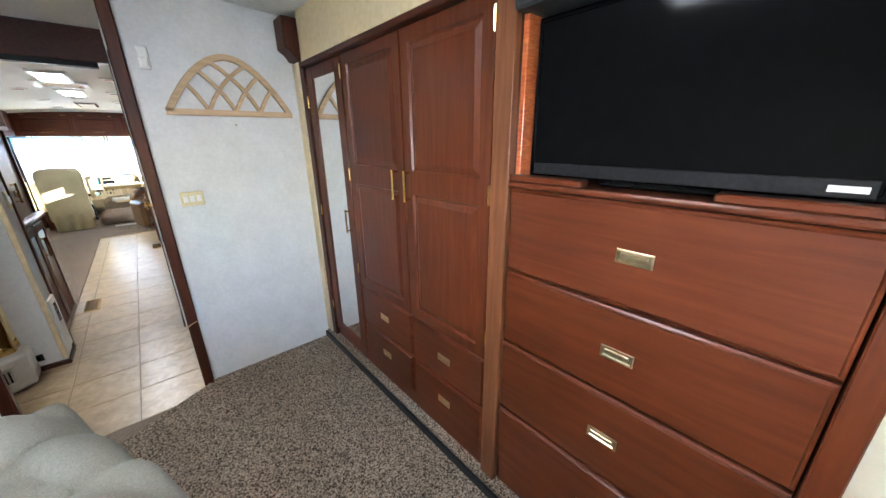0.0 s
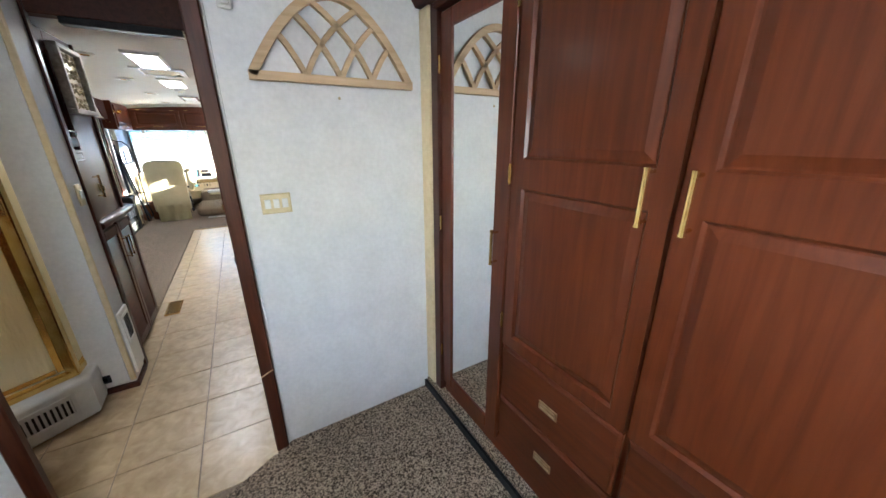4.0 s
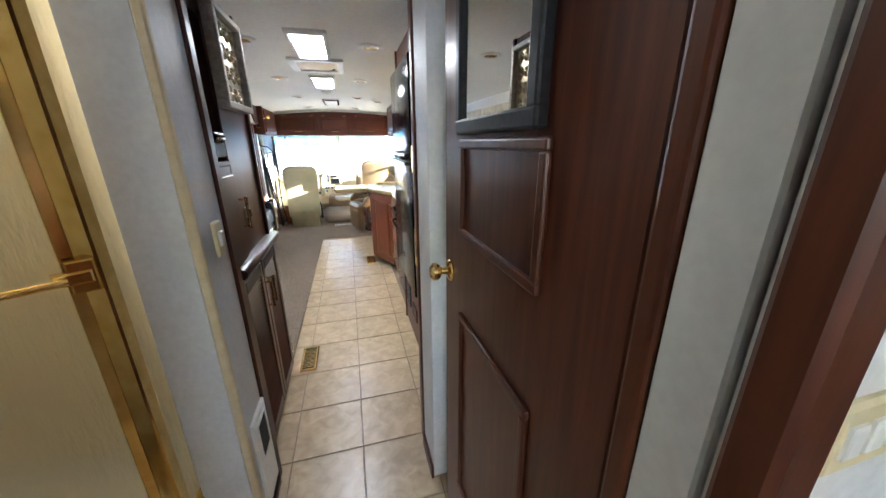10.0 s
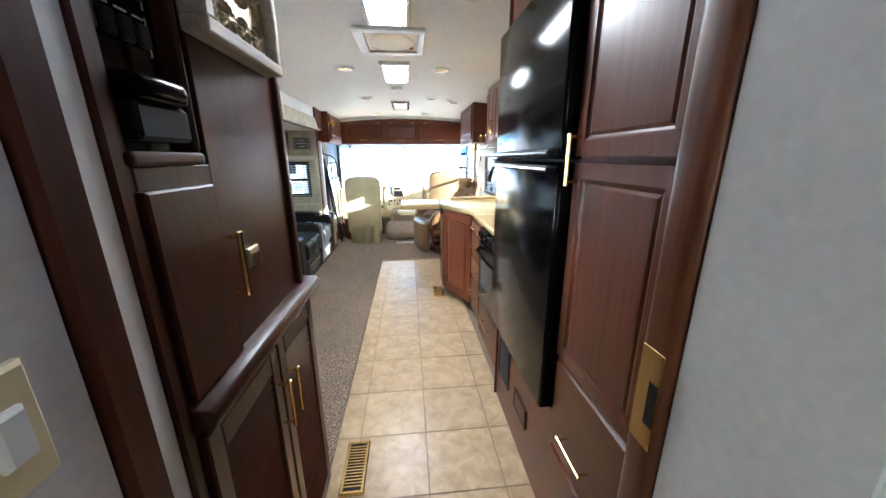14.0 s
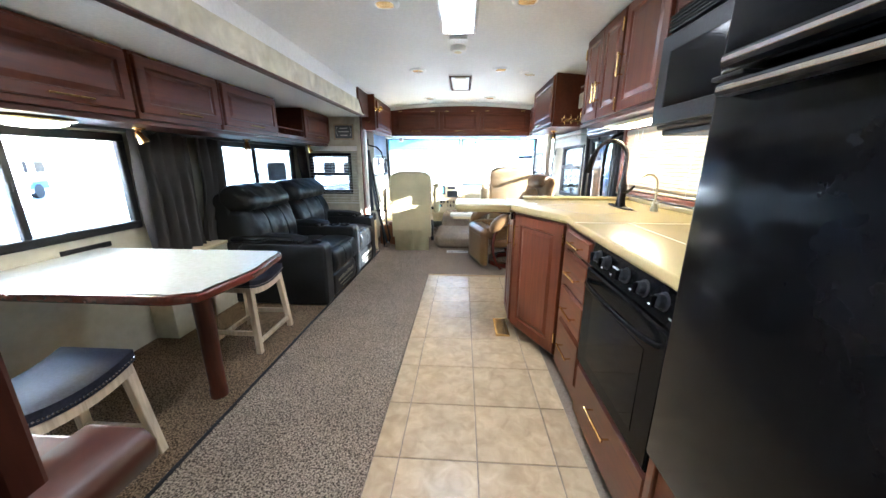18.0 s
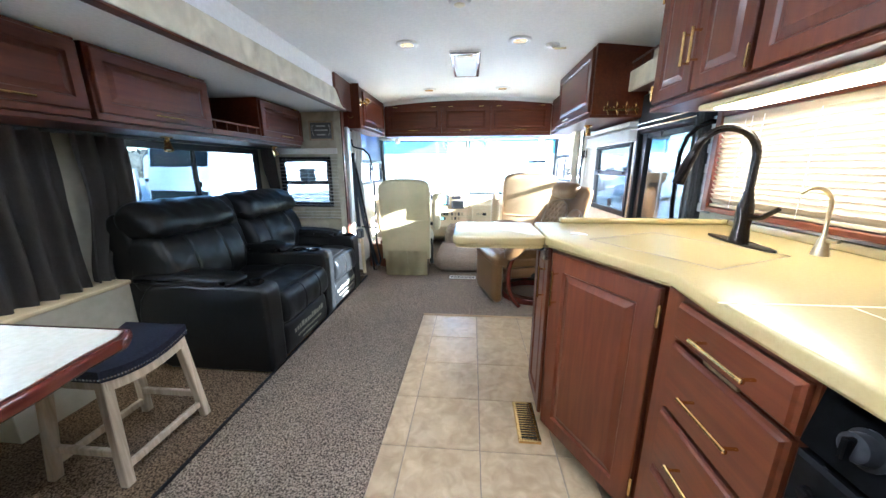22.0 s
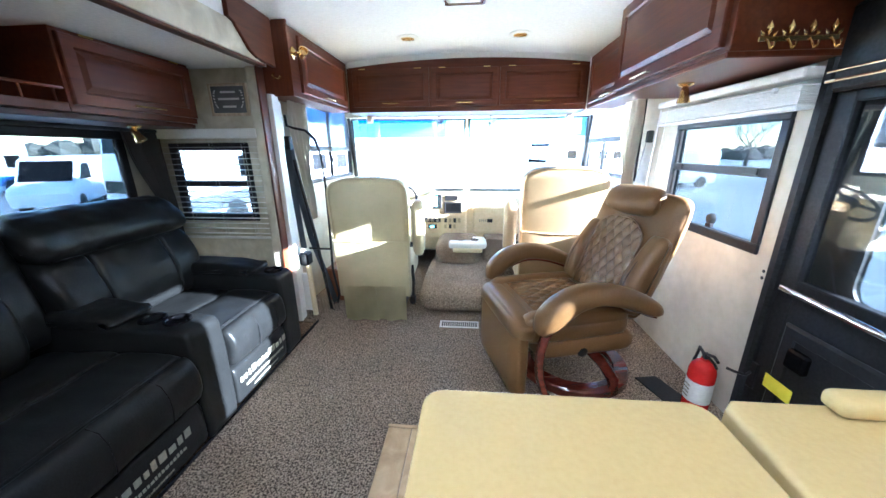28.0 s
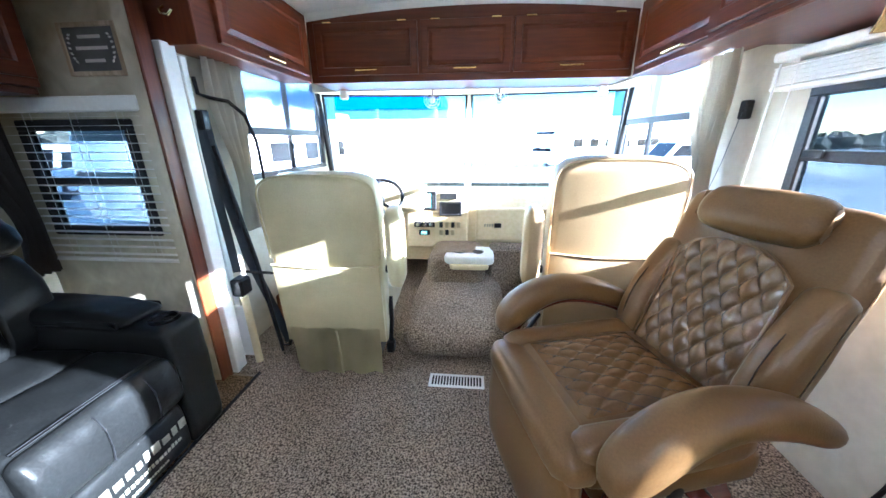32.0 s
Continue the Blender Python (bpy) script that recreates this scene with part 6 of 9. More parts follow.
cub = thing("open_shelf", -1.98, 7.42, 1.42, "open cherry cubby with a small gallery rail", "shelf")
part("shelf", box(-2.195, OX, 7.117, 7.633, 1.425, 1.462, 0.003), cherry_y, cub)
part("rail", box(OX - 0.014, OX - 0.002, 7.119, 7.632, 1.512, 1.524, 0.003), cherry_y, cub)
for k in range(5):
    y = 7.155 + k * 0.11
    part("spindle", tube([(OX - 0.008, y, 1.462), (OX - 0.008, y, 1.513)], 0.005, 8), cherry_y, cub)
part("back", box(-2.195, -2.18, 7.117, 7.633, 1.462, 1.750, 0), mahogany_y, cub)
solid("trim_valance", box(-2.195, -1.79, 4.46, 8.318, 1.398, 1.4235, 0.004), mahogany_y, "dark underside board of the overhead cabinets", "trim", "structure")
solid("curtain_track", box(-2.13, -2.10, 4.50, 8.36, 1.378, 1.3975, 0.004), dark_grey, "dark curtain track over the windows", "curtain rail")


def curtain(y0, y1, z0, z1, x, folds, material, label, gather=None, depth=0.035, axis="x", seed=0.0):
    """A hanging cloth with folds; gather: (y, z, width) where it is tied."""
    bm = bmesh.new()
    nu, nv = folds * 10, 24
    g = []
    for j in range(nv + 1):
        v = j / nv
        z = z1 + (z0 - z1) * v
        row = []
        for i in range(nu + 1):
            u = i / nu
            a, b = y0, y1
            if gather:
                gy, gz, gw = gather
                k = math.exp(-((z - gz) / 0.28) ** 2) if z > gz else 1.0 - 0.35 * min(1, (gz - z) / 0.4)
                a, b = y0 + (gy - gw / 2 - y0) * k, y1 + (gy + gw / 2 - y1) * k
            y = a + (b - a) * u
            amp = depth * (0.55 + 0.45 * v)
            o = amp * math.sin(2 * math.pi * folds * u + 1.7 * noise.noise(Vector((u * 4 + seed, v * 1.2, seed)))) + 0.012 * noise.noise(Vector((u * 7, v * 3, seed + 3)))
            row.append(bm.verts.new((x + o, y, z) if axis == "x" else (y, x + o, z)))
        g.append(row)
    for j in range(nv):
        for i in range(nu):
            bm.faces.new((g[j][i], g[j][i + 1], g[j + 1][i + 1], g[j + 1][i]))
    bmesh.ops.solidify(bm, geom=bm.faces[:], thickness=0.004)
    return solid("curtain", bm, material, label, "curtain", smooth=70)


curtain(6.02, 6.47, 0.57, 1.39, -2.105, 5, grey_cloth, "charcoal pleated curtain beside the dinette window", seed=1.0)
curtain(6.55, 6.85, 0.59, 1.39, -2.115, 4, grey_cloth, "charcoal pleated curtain beside the sofa window", gather=(6.565, 0.60, 0.13), seed=2.4)
curtain(8.12, 8.38, 0.62, 1.39, -2.115, 4, grey_cloth, "charcoal curtain drawn into the slide-out corner", gather=(8.34, 0.85, 0.09), seed=4.1)
curtain(4.46, 4.70, 0.60, 1.39, -2.115, 3, grey_cloth, "charcoal pleated curtain at the dinette corner", seed=5.2)
wbx = thing("wall_box", -2.12, 6.4, 0.014, "cream boxed ledge under the curtains", "ledge")
part("body", box(-2.197, -2.03, 6.00, 6.95, 0.014, 0.555, 0.003), cream_wall, wbx)
part("top", box(-2.198, -2.015, 5.985, 6.96, 0.556, 0.580, 0.006), cream_trim, wbx)
solid("wall_slot", box(-2.199, -2.190, 5.60, 5.86, 0.715, 0.745, 0.002), satin_black, "black slotted vent under the dinette window", "vent")
dl = thing("dome_light", -1.98, 5.48, 1.35, "brass-rimmed dome light, lit, under the overhead cabinets", "lamp")
part("rim", lathe([(0.14, 0.0), (0.145, 0.010), (0.13, 0.018), (0.115, 0.02)], pose(-1.98, 5.48, 1.398, 180, 0, 0) @ Matrix.Diagonal((0.8, 1.15, 1, 1)), 28), brass, dl, smooth=True)
part("lens", lathe([(0.118, 0.012), (0.11, 0.028), (0.07, 0.042), (0.0, 0.048)], pose(-1.98, 5.48, 1.398, 180, 0, 0) @ Matrix.Diagonal((0.8, 1.15, 1, 1)), 28), diffuser_warm, dl, "lit glass dome", smooth=True)


def reading_light(x, y, z, aim, label):
    r = thing("reading_light", x, y, z, label, "lamp", "brass reading lights")
    part("base", lathe([(0.034, 0.0), (0.034, 0.006), (0.022, 0.014), (0.010, 0.018), (0.009, 0.03)], pose(x, y, z, 180, 0, 0), 18), brass, r, smooth=True)
    q = Vector(aim).normalized().to_track_quat('Z', 'Y').to_matrix().to_4x4()
    h = part("head", lathe([(0.0, -0.028), (0.012, -0.026), (0.018, -0.01), (0.019, 0.01), (0.027, 0.035), (0.029, 0.045), (0.025, 0.045), (0.018, 0.02)], Matrix.Translation((x, y, z - 0.042)) @ q, 18), brass, r, smooth=True)
    part("bulb", lathe([(0.0, 0.02), (0.018, 0.024), (0.020, 0.034), (0.0, 0.042)], Matrix.Translation((x, y, z - 0.042)) @ q, 14), white_plastic, h, smooth=True)
    return r


reading_light(-1.98, 5.98, 1.398, (0.3, 0.3, -1), "brass swivel reading light under the overhead cabinets")
reading_light(-1.985, 6.985, 1.398, (0.2, -0.2, -1), "brass swivel reading light under the overhead cabinets")
reading_light(-1.90, 8.02, 1.398, (0.4, 0.2, -1), "brass swivel reading light under the overhead cabinets")

# small end-wall window blind and sign
eb = thing("window_blind", -1.8, 8.40, 0.70, "white slatted mini blind on the slide-out end window", "blind")
part("valance", box(-2.145, -1.436, 8.365, 8.418, 1.342, 1.400, 0.004), blind_white, eb)
for k in range(18):
    z = 0.706 + k * 0.0362
    part("slat", prism([(8.383, z), (8.383, z + 0.0014), (8.408, z + 0.0032), (8.408, z + 0.0018)], -2.125, -1.455, 0, 1, "x"), blind_white, eb)
part("bottom_rail", box(-2.127, -1.443, 8.383, 8.409, 0.670, 0.684, 0.003), blind_white, eb)
for x in (-2.0, -1.78, -1.56):
    part("ladder", merge(tube([(x, 8.382, 0.68), (x, 8.382, 1.345)], 0.0011, 4), tube([(x, 8.409, 0.68), (x, 8.409, 1.345)], 0.0011, 4)), white_plastic, eb)
sg = thing("wall_sign", -1.608, 8.40, 1.50, "grey framed sign with laurel sprays around script lines", "sign")
part("frame", rings_mesh(-1.736, -1.480, 1.478, 1.669, [(0.0, 0.014), (0.003, 0.018), (0.016, 0.018), (0.018, 0.012)], face("y", 8.4195, -1)), limed_wood, sg)
part("board", rings_mesh(-1.721, -1.495, 1.493, 1.654, [(0.0, 0.0125)], face("y", 8.4195, -1)), grey_panel, sg)
for z, w in ((1.618, 0.05), (1.578, 0.07), (1.533, 0.045)):
    part("script_line", rings_mesh(-1.608 - w, -1.608 + w, z - 0.006, z + 0.006, [(0.0, 0.0135)], face("y", 8.4195, -1)), paper_white, sg)
for s in (-1, 1):
    lv = []
    for k in range(7):
        a = radians(-60 + 20 * k)
        p = Vector((-1.608 + s * 0.088 * (0.75 + 0.25 * math.cos(a)), 8.4062, 1.575 + 0.060 * math.sin(a)))
        lv.append(lathe([(0.0, 0.0), (0.005, 0.008), (0.0, 0.018)], Matrix.Translation(p) @ pose(0, 0, 0, 0, s * (30 + 12 * k), 0), 6))
    part("laurel", merge(*lv), paper_white, sg)

# dinette table
tb = thing("dinette_table", -1.6, 5.43, 0.014, "white-topped dinette table with a dark wood edge on one leg", "table")
def wavy(inset):
    pts = [(-2.18, 5.125 + inset), (-1.19, 5.125 + inset), (-1.09 + 0.2 * inset, 5.165 + inset)]
    for k in range(9):
        t = k / 8
        pts.append((-1.075 + 0.035 * math.sin(math.pi * t) ** 2 - inset, 5.20 + 0.515 * t))
    pts += [(-1.080 - inset, 5.758 - 0.3 * inset), (-1.12, 5.808 - inset), (-2.18, 5.808 - inset)]
    return pts
part("edge", prism(wavy(0.0), 0.680, 0.719, 0.010, 3), edge_wood, tb, "dark varnished edge", smooth=True)
part("top", prism(wavy(0.022), 0.7192, 0.7225, 0.001), table_white, tb, "white laminate top")
part("leg", lathe([(0.042, 0.0), (0.042, 0.05), (0.038, 0.06), (0.042, 0.40), (0.045, 0.60), (0.06, 0.64), (0.075, 0.666)], pose(-1.348, 5.472, 0.014), 24), mahogany_z, tb, smooth=True)


def stool(x, y, label):
    s = thing("saddle_stool", x, y, 0.014, label, "stool", "saddle stools at the dinette")
    hx, hy, H = 0.145, 0.180, 0.49
    bm = bmesh.new()
    n, mth = 20, 12
    top = lambda u, v: H - 0.035 * (1 - v * v) + 0.018 * (1 - u ** 4) * (1 - v ** 6)
    g = [[bm.verts.new((hx * 1.04 * (2 * i / mth - 1), hy * 1.04 * (2 * j / n - 1), top(2 * i / mth - 1, 2 * j / n - 1))) for j in range(n + 1)] for i in range(mth + 1)]
    low = [[bm.verts.new((hx * 1.04 * (2 * i / mth - 1), hy * 1.04 * (2 * j / n - 1), H - 0.075 - 0.035 * (1 - (2 * j / n - 1) ** 2) + 0.03)) for j in range(n + 1)] for i in range(mth + 1)]
    for i in range(mth):
        for j in range(n):
            bm.faces.new((g[i][j], g[i + 1][j], g[i + 1][j + 1], g[i][j + 1]))
            bm.faces.new((low[i][j], low[i][j + 1], low[i + 1][j + 1], low[i + 1][j]))
    for i in range(mth):
        bm.faces.new((g[i][0], low[i][0], low[i + 1][0], g[i + 1][0]))
        bm.faces.new((g[i][n], g[i + 1][n], low[i + 1][n], low[i][n]))
    for j in range(n):
        bm.faces.new((g[0][j], g[0][j + 1], low[0][j + 1], low[0][j]))
        bm.faces.new((g[mth][j], low[mth][j], low[mth][j + 1], g[mth][j + 1]))
    bmesh.ops.recalc_face_normals(bm, faces=bm.faces[:])
    seat = lpart("seat", bm, navy_vinyl, s, "dark navy saddle seat", smooth=50)
    nails = []
    for j in range(31):
        v = -1 + 2 * j / 30
        for sx in (-1, 1):
            nails.append(lathe([(0.0045, 0.0), (0.0035, 0.002), (0.0, 0.003)], pose(sx * hx * 1.04, hy * 1.03 * v, H - 0.062 - 0.035 * (1 - v * v) + 0.030, 0, sx * 90, 0), 6))
    for i in range(21):
        u = -1 + 2 * i / 20
        for sy in (-1, 1):
            nails.append(lathe([(0.0045, 0.0), (0.0035, 0.002), (0.0, 0.003)], pose(hx * 1.02 * u, sy * hy * 1.04, H - 0.034, -sy * 90, 0, 0), 6))
    lpart("nail_heads", merge(*nails), chrome, seat, "row of bright nail heads")
    for sx in (-1, 1):
        for sy in (-1, 1):
            a, b = Vector((sx * (hx - 0.02), sy * (hy - 0.02), H - 0.05)), Vector((sx * (hx + 0.012), sy * (hy + 0.012), 0.0))
            w = 0.019
            bm = bmesh.new()
            top_ = [bm.verts.new(a + Vector((i * w, j * w, 0))) for i, j in ((-1, -1), (1, -1), (1, 1), (-1, 1))]
            bot = [bm.verts.new(b + Vector((i * w * 0.9, j * w * 0.9, 0))) for i, j in ((-1, -1), (1, -1), (1, 1), (-1, 1))]
            bm.faces.new(top_)
            bm.faces.new(bot[::-1])
            for k in range(4):
                bm.faces.new((bot[k], bot[(k + 1) % 4], top_[(k + 1) % 4], top_[k]))
            bmesh.ops.bevel(bm, geom=bm.edges[:], offset=0.003, segments=1, affect='EDGES')
            lpart("leg", bm, limed_wood, s)
    for sx in (-1, 1):
        curve = [(-hy + 0.01 + 2 * (hy - 0.01) * k / 12, H - 0.048 - 0.035 * (1 - (2 * k / 12 - 1) ** 2)) for k in range(13)]
        low_ = [(p, q - 0.045 + 0.01 * (1 - ((p) / hy) ** 2)) for p, q in curve[::-1]]
        lpart("apron", prism(curve + low_, sx * (hx - 0.006) - 0.009, sx * (hx - 0.006) + 0.009, 0, 1, "x"), limed_wood, s)
        lpart("stretcher", box(sx * (hx + 0.004) - 0.010, sx * (hx + 0.004) + 0.010, -hy, hy, 0.055, 0.085, 0.003), limed_wood, s)
    for sy in (-1, 1):
        lpart("apron", box(-hx + 0.01, hx - 0.01, sy * (hy - 0.012) - 0.009, sy * (hy - 0.012) + 0.009, H - 0.085, H - 0.046, 0.003), limed_wood, s)
        lpart("stretcher", box(-hx, hx, sy * (hy - 0.004) - 0.010, sy * (hy - 0.004) + 0.010, 0.115, 0.145, 0.003), limed_wood, s)
    return s


st = stool(-1.52, 6.055, "limed-wood saddle stool with a nail-studded navy seat")
copy_thing(st, pose(-1.50, 4.925, 0.014))

# reclining sofa
sofa = thing("reclining_sofa", -1.65, 7.37, 0.014, "black leather reclining sofa for two with a cup-holder console", "sofa")
part("plinth", box(-2.05, -1.255, 6.62, 8.13, 0.014, 0.10, 0.01), satin_black, sofa)
part("back_shell", upholstery([(-2.12, 0.10), (-1.90, 0.10), (-1.93, 0.60), (-1.98, 0.93), (-2.06, 0.97), (-2.13, 0.90)], 6.60, 8.14, 0.03, 20), black_leather, sofa, smooth=True)


def sofa_arm(name, y0, y1, top, lid, cups, lid_label):
    a = part(name, upholstery([(-2.0, 0.025), (-1.62, 0.022), (-1.232, 0.022), (-1.200, 0.026), (-1.198, 0.20), (-1.196, top - 0.09), (-1.202, top - 0.012), (-1.262, top), (-1.62, top + 0.004), (-2.0, top)],
                              y0, y1, 0.022, 16, wrinkle=0.003, times=2), black_leather, sofa, smooth=60)
    part("arm_pad", upholstery([(-2.0, top - 0.01), (-1.7, top - 0.012), (lid - 0.03, top - 0.006), (lid, top + 0.012), (lid - 0.015, top + 0.036), (lid - 0.11, top + 0.058), (-1.7, top + 0.066), (-2.0, top + 0.062)],
                               y0 - 0.006, y1 + 0.006, 0.034, 18, wrinkle=0.005), black_leather, a, lid_label, smooth=60)
    for cx in cups:
        part("cup_holder", lathe([(0.052, -0.002), (0.052, 0.006), (0.047, 0.010), (0.041, 0.009), (0.038, -0.001), (0.0, -0.0005)], pose(cx, (y0 + y1) / 2 + 0.004, top + 0.001), 24), gloss_black, a, "black cup-holder ring", smooth=True)
    return a


sofa_arm("arm", 6.580, 6.738, 0.558, -1.385, (-1.305,), "padded arm rest")
sofa_arm("console", 7.342, 7.525, 0.560, -1.510, (-1.325, -1.440), "padded console lid")
sofa_arm("arm", 7.992, 8.160, 0.556, -1.345, (-1.278,), "padded arm rest")
for y0, y1 in ((6.742, 7.338), (7.529, 7.988)):
    c = (y0 + y1) / 2
    sc = part("seat_cushion", upholstery([(-1.90, 0.30), (-1.60, 0.27), (-1.245, 0.255), (-1.186, 0.262), (-1.168, 0.31), (-1.170, 0.40), (-1.192, 0.452), (-1.222, 0.4615), (-1.232, 0.456),
                                          (-1.244, 0.466), (-1.33, 0.474), (-1.490, 0.473), (-1.505, 0.452), (-1.520, 0.473), (-1.66, 0.470), (-1.90, 0.452)], y0, y1, 0.030, 30, wrinkle=0.006, times=2), black_leather, sofa, smooth=60)
    for dx in (-1.229, -1.241):
        part("seam", tube([(dx, y0 + 0.03, 0.4645), (dx, y0 + 0.16, 0.467), (dx, c, 0.467), (dx, y1 - 0.16, 0.467), (dx, y1 - 0.03, 0.4645)], 0.0022, 6), satin_black, sc)
    for yy in ((y0 * 2 + y1) / 3 + 0.02, (y0 + y1 * 2) / 3 + 0.03):
        part("pleat", tube([(-1.216, yy, 0.461), (-1.182, yy + 0.006, 0.440), (-1.166, yy + 0.010, 0.39), (-1.1645, yy + 0.010, 0.33), (-1.172, yy + 0.008, 0.275)], 0.0030, 6), satin_black, sc)
    fr = part("footrest", upholstery([(-1.34, 0.040), (-1.226, 0.036), (-1.205, 0.045), (-1.200, 0.15), (-1.204, 0.225), (-1.225, 0.246), (-1.34, 0.246)], y0 + 0.006, y1 - 0.006, 0.014, 16, wrinkle=0.003, times=2), black_leather, sofa, "closed footrest panel", smooth=60)
    rng_print = random.Random(4)
    for w, zz, h in ((0.40, 0.150, 0.040), (0.33, 0.108, 0.018), (0.22, 0.074, 0.012)):
        u, bars = c - w / 2, []
        while u < c + w / 2:
            l = rng_print.uniform(0.5, 1.1) * h * 0.75
            bars.append(box(-1.1999, -1.1978, u, u + l, zz, zz + h * rng_print.uniform(0.6, 1.0), 0))
            u += l + h * 0.28
        part("print", merge(*bars), print_grey, fr, "pale printed lettering")
for y0, y1 in ((6.600, 7.238), (7.362, 8.105)):
    c = (y0 + y1) / 2
    bc = part("back_cushion", upholstery([(-2.02, 0.44), (-1.86, 0.425), (-1.765, 0.455), (-1.722, 0.53), (-1.738, 0.66), (-1.790, 0.78), (-1.845, 0.828), (-2.04, 0.84)],
                                         y0, y1, 0.050, 34, pleats=((y0 + 0.19, 0.016), (y1 - 0.19, 0.016)), wrinkle=0.010), black_leather, sofa, smooth=60)
    part("head_roll", upholstery([(-2.06, 0.80), (-1.875, 0.812), (-1.820, 0.812), (-1.778, 0.838), (-1.768, 0.885), (-1.800, 0.945), (-1.868, 1.002), (-1.94, 1.022), (-2.02, 1.010), (-2.08, 0.94)],
                                 y0 - 0.004, y1 + 0.004, 0.060, 34, wrinkle=0.012), black_leather, bc, "padded head rest", smooth=60)
    part("seam", tube([(-1.796, y0 + 0.05, 0.822), (-1.792, c, 0.818), (-1.796, y1 - 0.05, 0.822)], 0.0035, 6), satin_black, bc)
part("back_wedge", upholstery([(-2.05, 0.46), (-1.84, 0.46), (-1.80, 0.56), (-1.845, 0.76), (-1.875, 0.80), (-1.868, 0.84), (-1.90, 0.97), (-1.96, 1.010), (-2.06, 0.98)], 7.236, 7.364, 0.022, 12, wrinkle=0.006), black_leather, sofa, smooth=60)

# ---- right side of the living room ----
rc = thing("overhead_cabinet", 1.0, 8.0, 1.54, "cherry overhead cabinet with a panelled door above the window", "cabinet")
fr_ = face("x", 0.805, -1)
part("body", merge(box(0.806, 1.187, 7.615, 8.575, 1.578, 2.05, 0.003), box(0.792, 1.187, 7.608, 8.582, 1.556, 1.5778, 0.004)), cherry_y, rc)
dd = part("door", raised(7.645, 8.555, 1.598, 2.030, fr_, 0.02, 0.055), cherry_y, rc)
bar_pull(dd, (0.785, 8.12, 1.618), (0.785, 8.27, 1.618), (-0.022, 0, 0), satin_metal, 0.004)
hk = thing("hook_rack", 0.98, 7.605, 1.56, "row of four gilt fleur-de-lis hooks on the cabinet end", "hook")
part("rail", box(0.88, 1.13, 7.6000, 7.6075, 1.6000, 1.6160, 0.002), brass, hk)
for k in range(4):
    x = 0.905 + k * 0.066
    part("finial", merge(lathe([(0.0, 0.0), (0.008, 0.012), (0.010, 0.022), (0.0, 0.045)], pose(x, 7.5960, 1.6170), 8), lathe([(0.0, 0.0), (0.006, 0.008), (0.0, 0.024)], pose(x - 0.014, 7.5960, 1.6140, 0, -35, 0), 6), lathe([(0.0, 0.0), (0.006, 0.008), (0.0, 0.024)], pose(x + 0.014, 7.5960, 1.6140, 0, 35, 0), 6)), brass, hk, smooth=True)
    part("hook", tube([(x, 7.6000, 1.6070), (x, 7.5850, 1.5870), (x, 7.5750, 1.5720), (x, 7.5650, 1.5780), (x, 7.5620, 1.5920)], 0.0035, 7), brass, hk, smooth=True)
reading_light(0.935, 8.07, 1.5555, (0.1, 0.1, -1), "brass swivel reading light under the cabinet")

sh_ = thing("wall_shelf", 1.10, 7.1, 1.72, "fabric-fronted shelf with a dark gallery rail over the entry door", "shelf")
part("board", box(1.03, 1.187, 6.665, 7.543, 1.715, 1.735, 0.003), cherry_y, sh_)
part("front", box(1.012, 1.034, 6.665, 7.543, 1.712, 1.842, 0.008, 2), slide_paper, sh_, "beige leaf-patterned front")
part("rail", box(1.016, 1.028, 6.67, 7.54, 1.893, 1.905, 0.003), mahogany_y, sh_)
for k in range(8):
    part("spindle", tube([(1.022, 6.70 + 0.116 * k, 1.842), (1.022, 6.70 + 0.116 * k, 1.895)], 0.005, 8), mahogany_y, sh_)
solid("wall_paper_panel", box(1.176, 1.188, 6.66, 7.55, 1.736, 2.0, 0), slide_paper, "beige leaf-patterned wall above the shelf", "wall", "structure")
ck = thing("wall_clock", 1.15, 7.25, 1.85, "round clock with a pale dial and a gilt rim", "clock")
part("rim", lathe([(0.10, 0.0), (0.102, 0.02), (0.092, 0.028), (0.086, 0.02), (0.0, 0.018)], pose(1.172, 7.24, 1.912, 0, -90, 0) , 32), brass, ck, smooth=True)
part("dial", lathe([(0.087, 0.0215), (0.0, 0.0216)], pose(1.172, 7.24, 1.912, 0, -90, 0), 32), paper_white, ck)
for k in range(12):
    a = radians(30 * k)
    part("numeral", box(1.1485, 1.1500, 7.24 + 0.070 * math.sin(a) - 0.004, 7.24 + 0.070 * math.sin(a) + 0.004, 1.912 + 0.070 * math.cos(a) - 0.007, 1.912 + 0.070 * math.cos(a) + 0.007, 0), satin_black, ck)
part("hand", tube([(1.147, 7.24, 1.912), (1.147, 7.21, 1.94)], 0.002, 5), satin_black, ck)
part("hand", tube([(1.1465, 7.24, 1.912), (1.1465, 7.255, 1.965)], 0.0015, 5), satin_black, ck)
solid("brass_hook", tube([(1.0, 6.80, 1.711), (1.0, 6.80, 1.68), (0.992, 6.80, 1.662), (0.975, 6.80, 1.655), (0.962, 6.80, 1.668)], 0.005, 8), brass, "brass cup hook under the shelf", "hook", smooth=True)

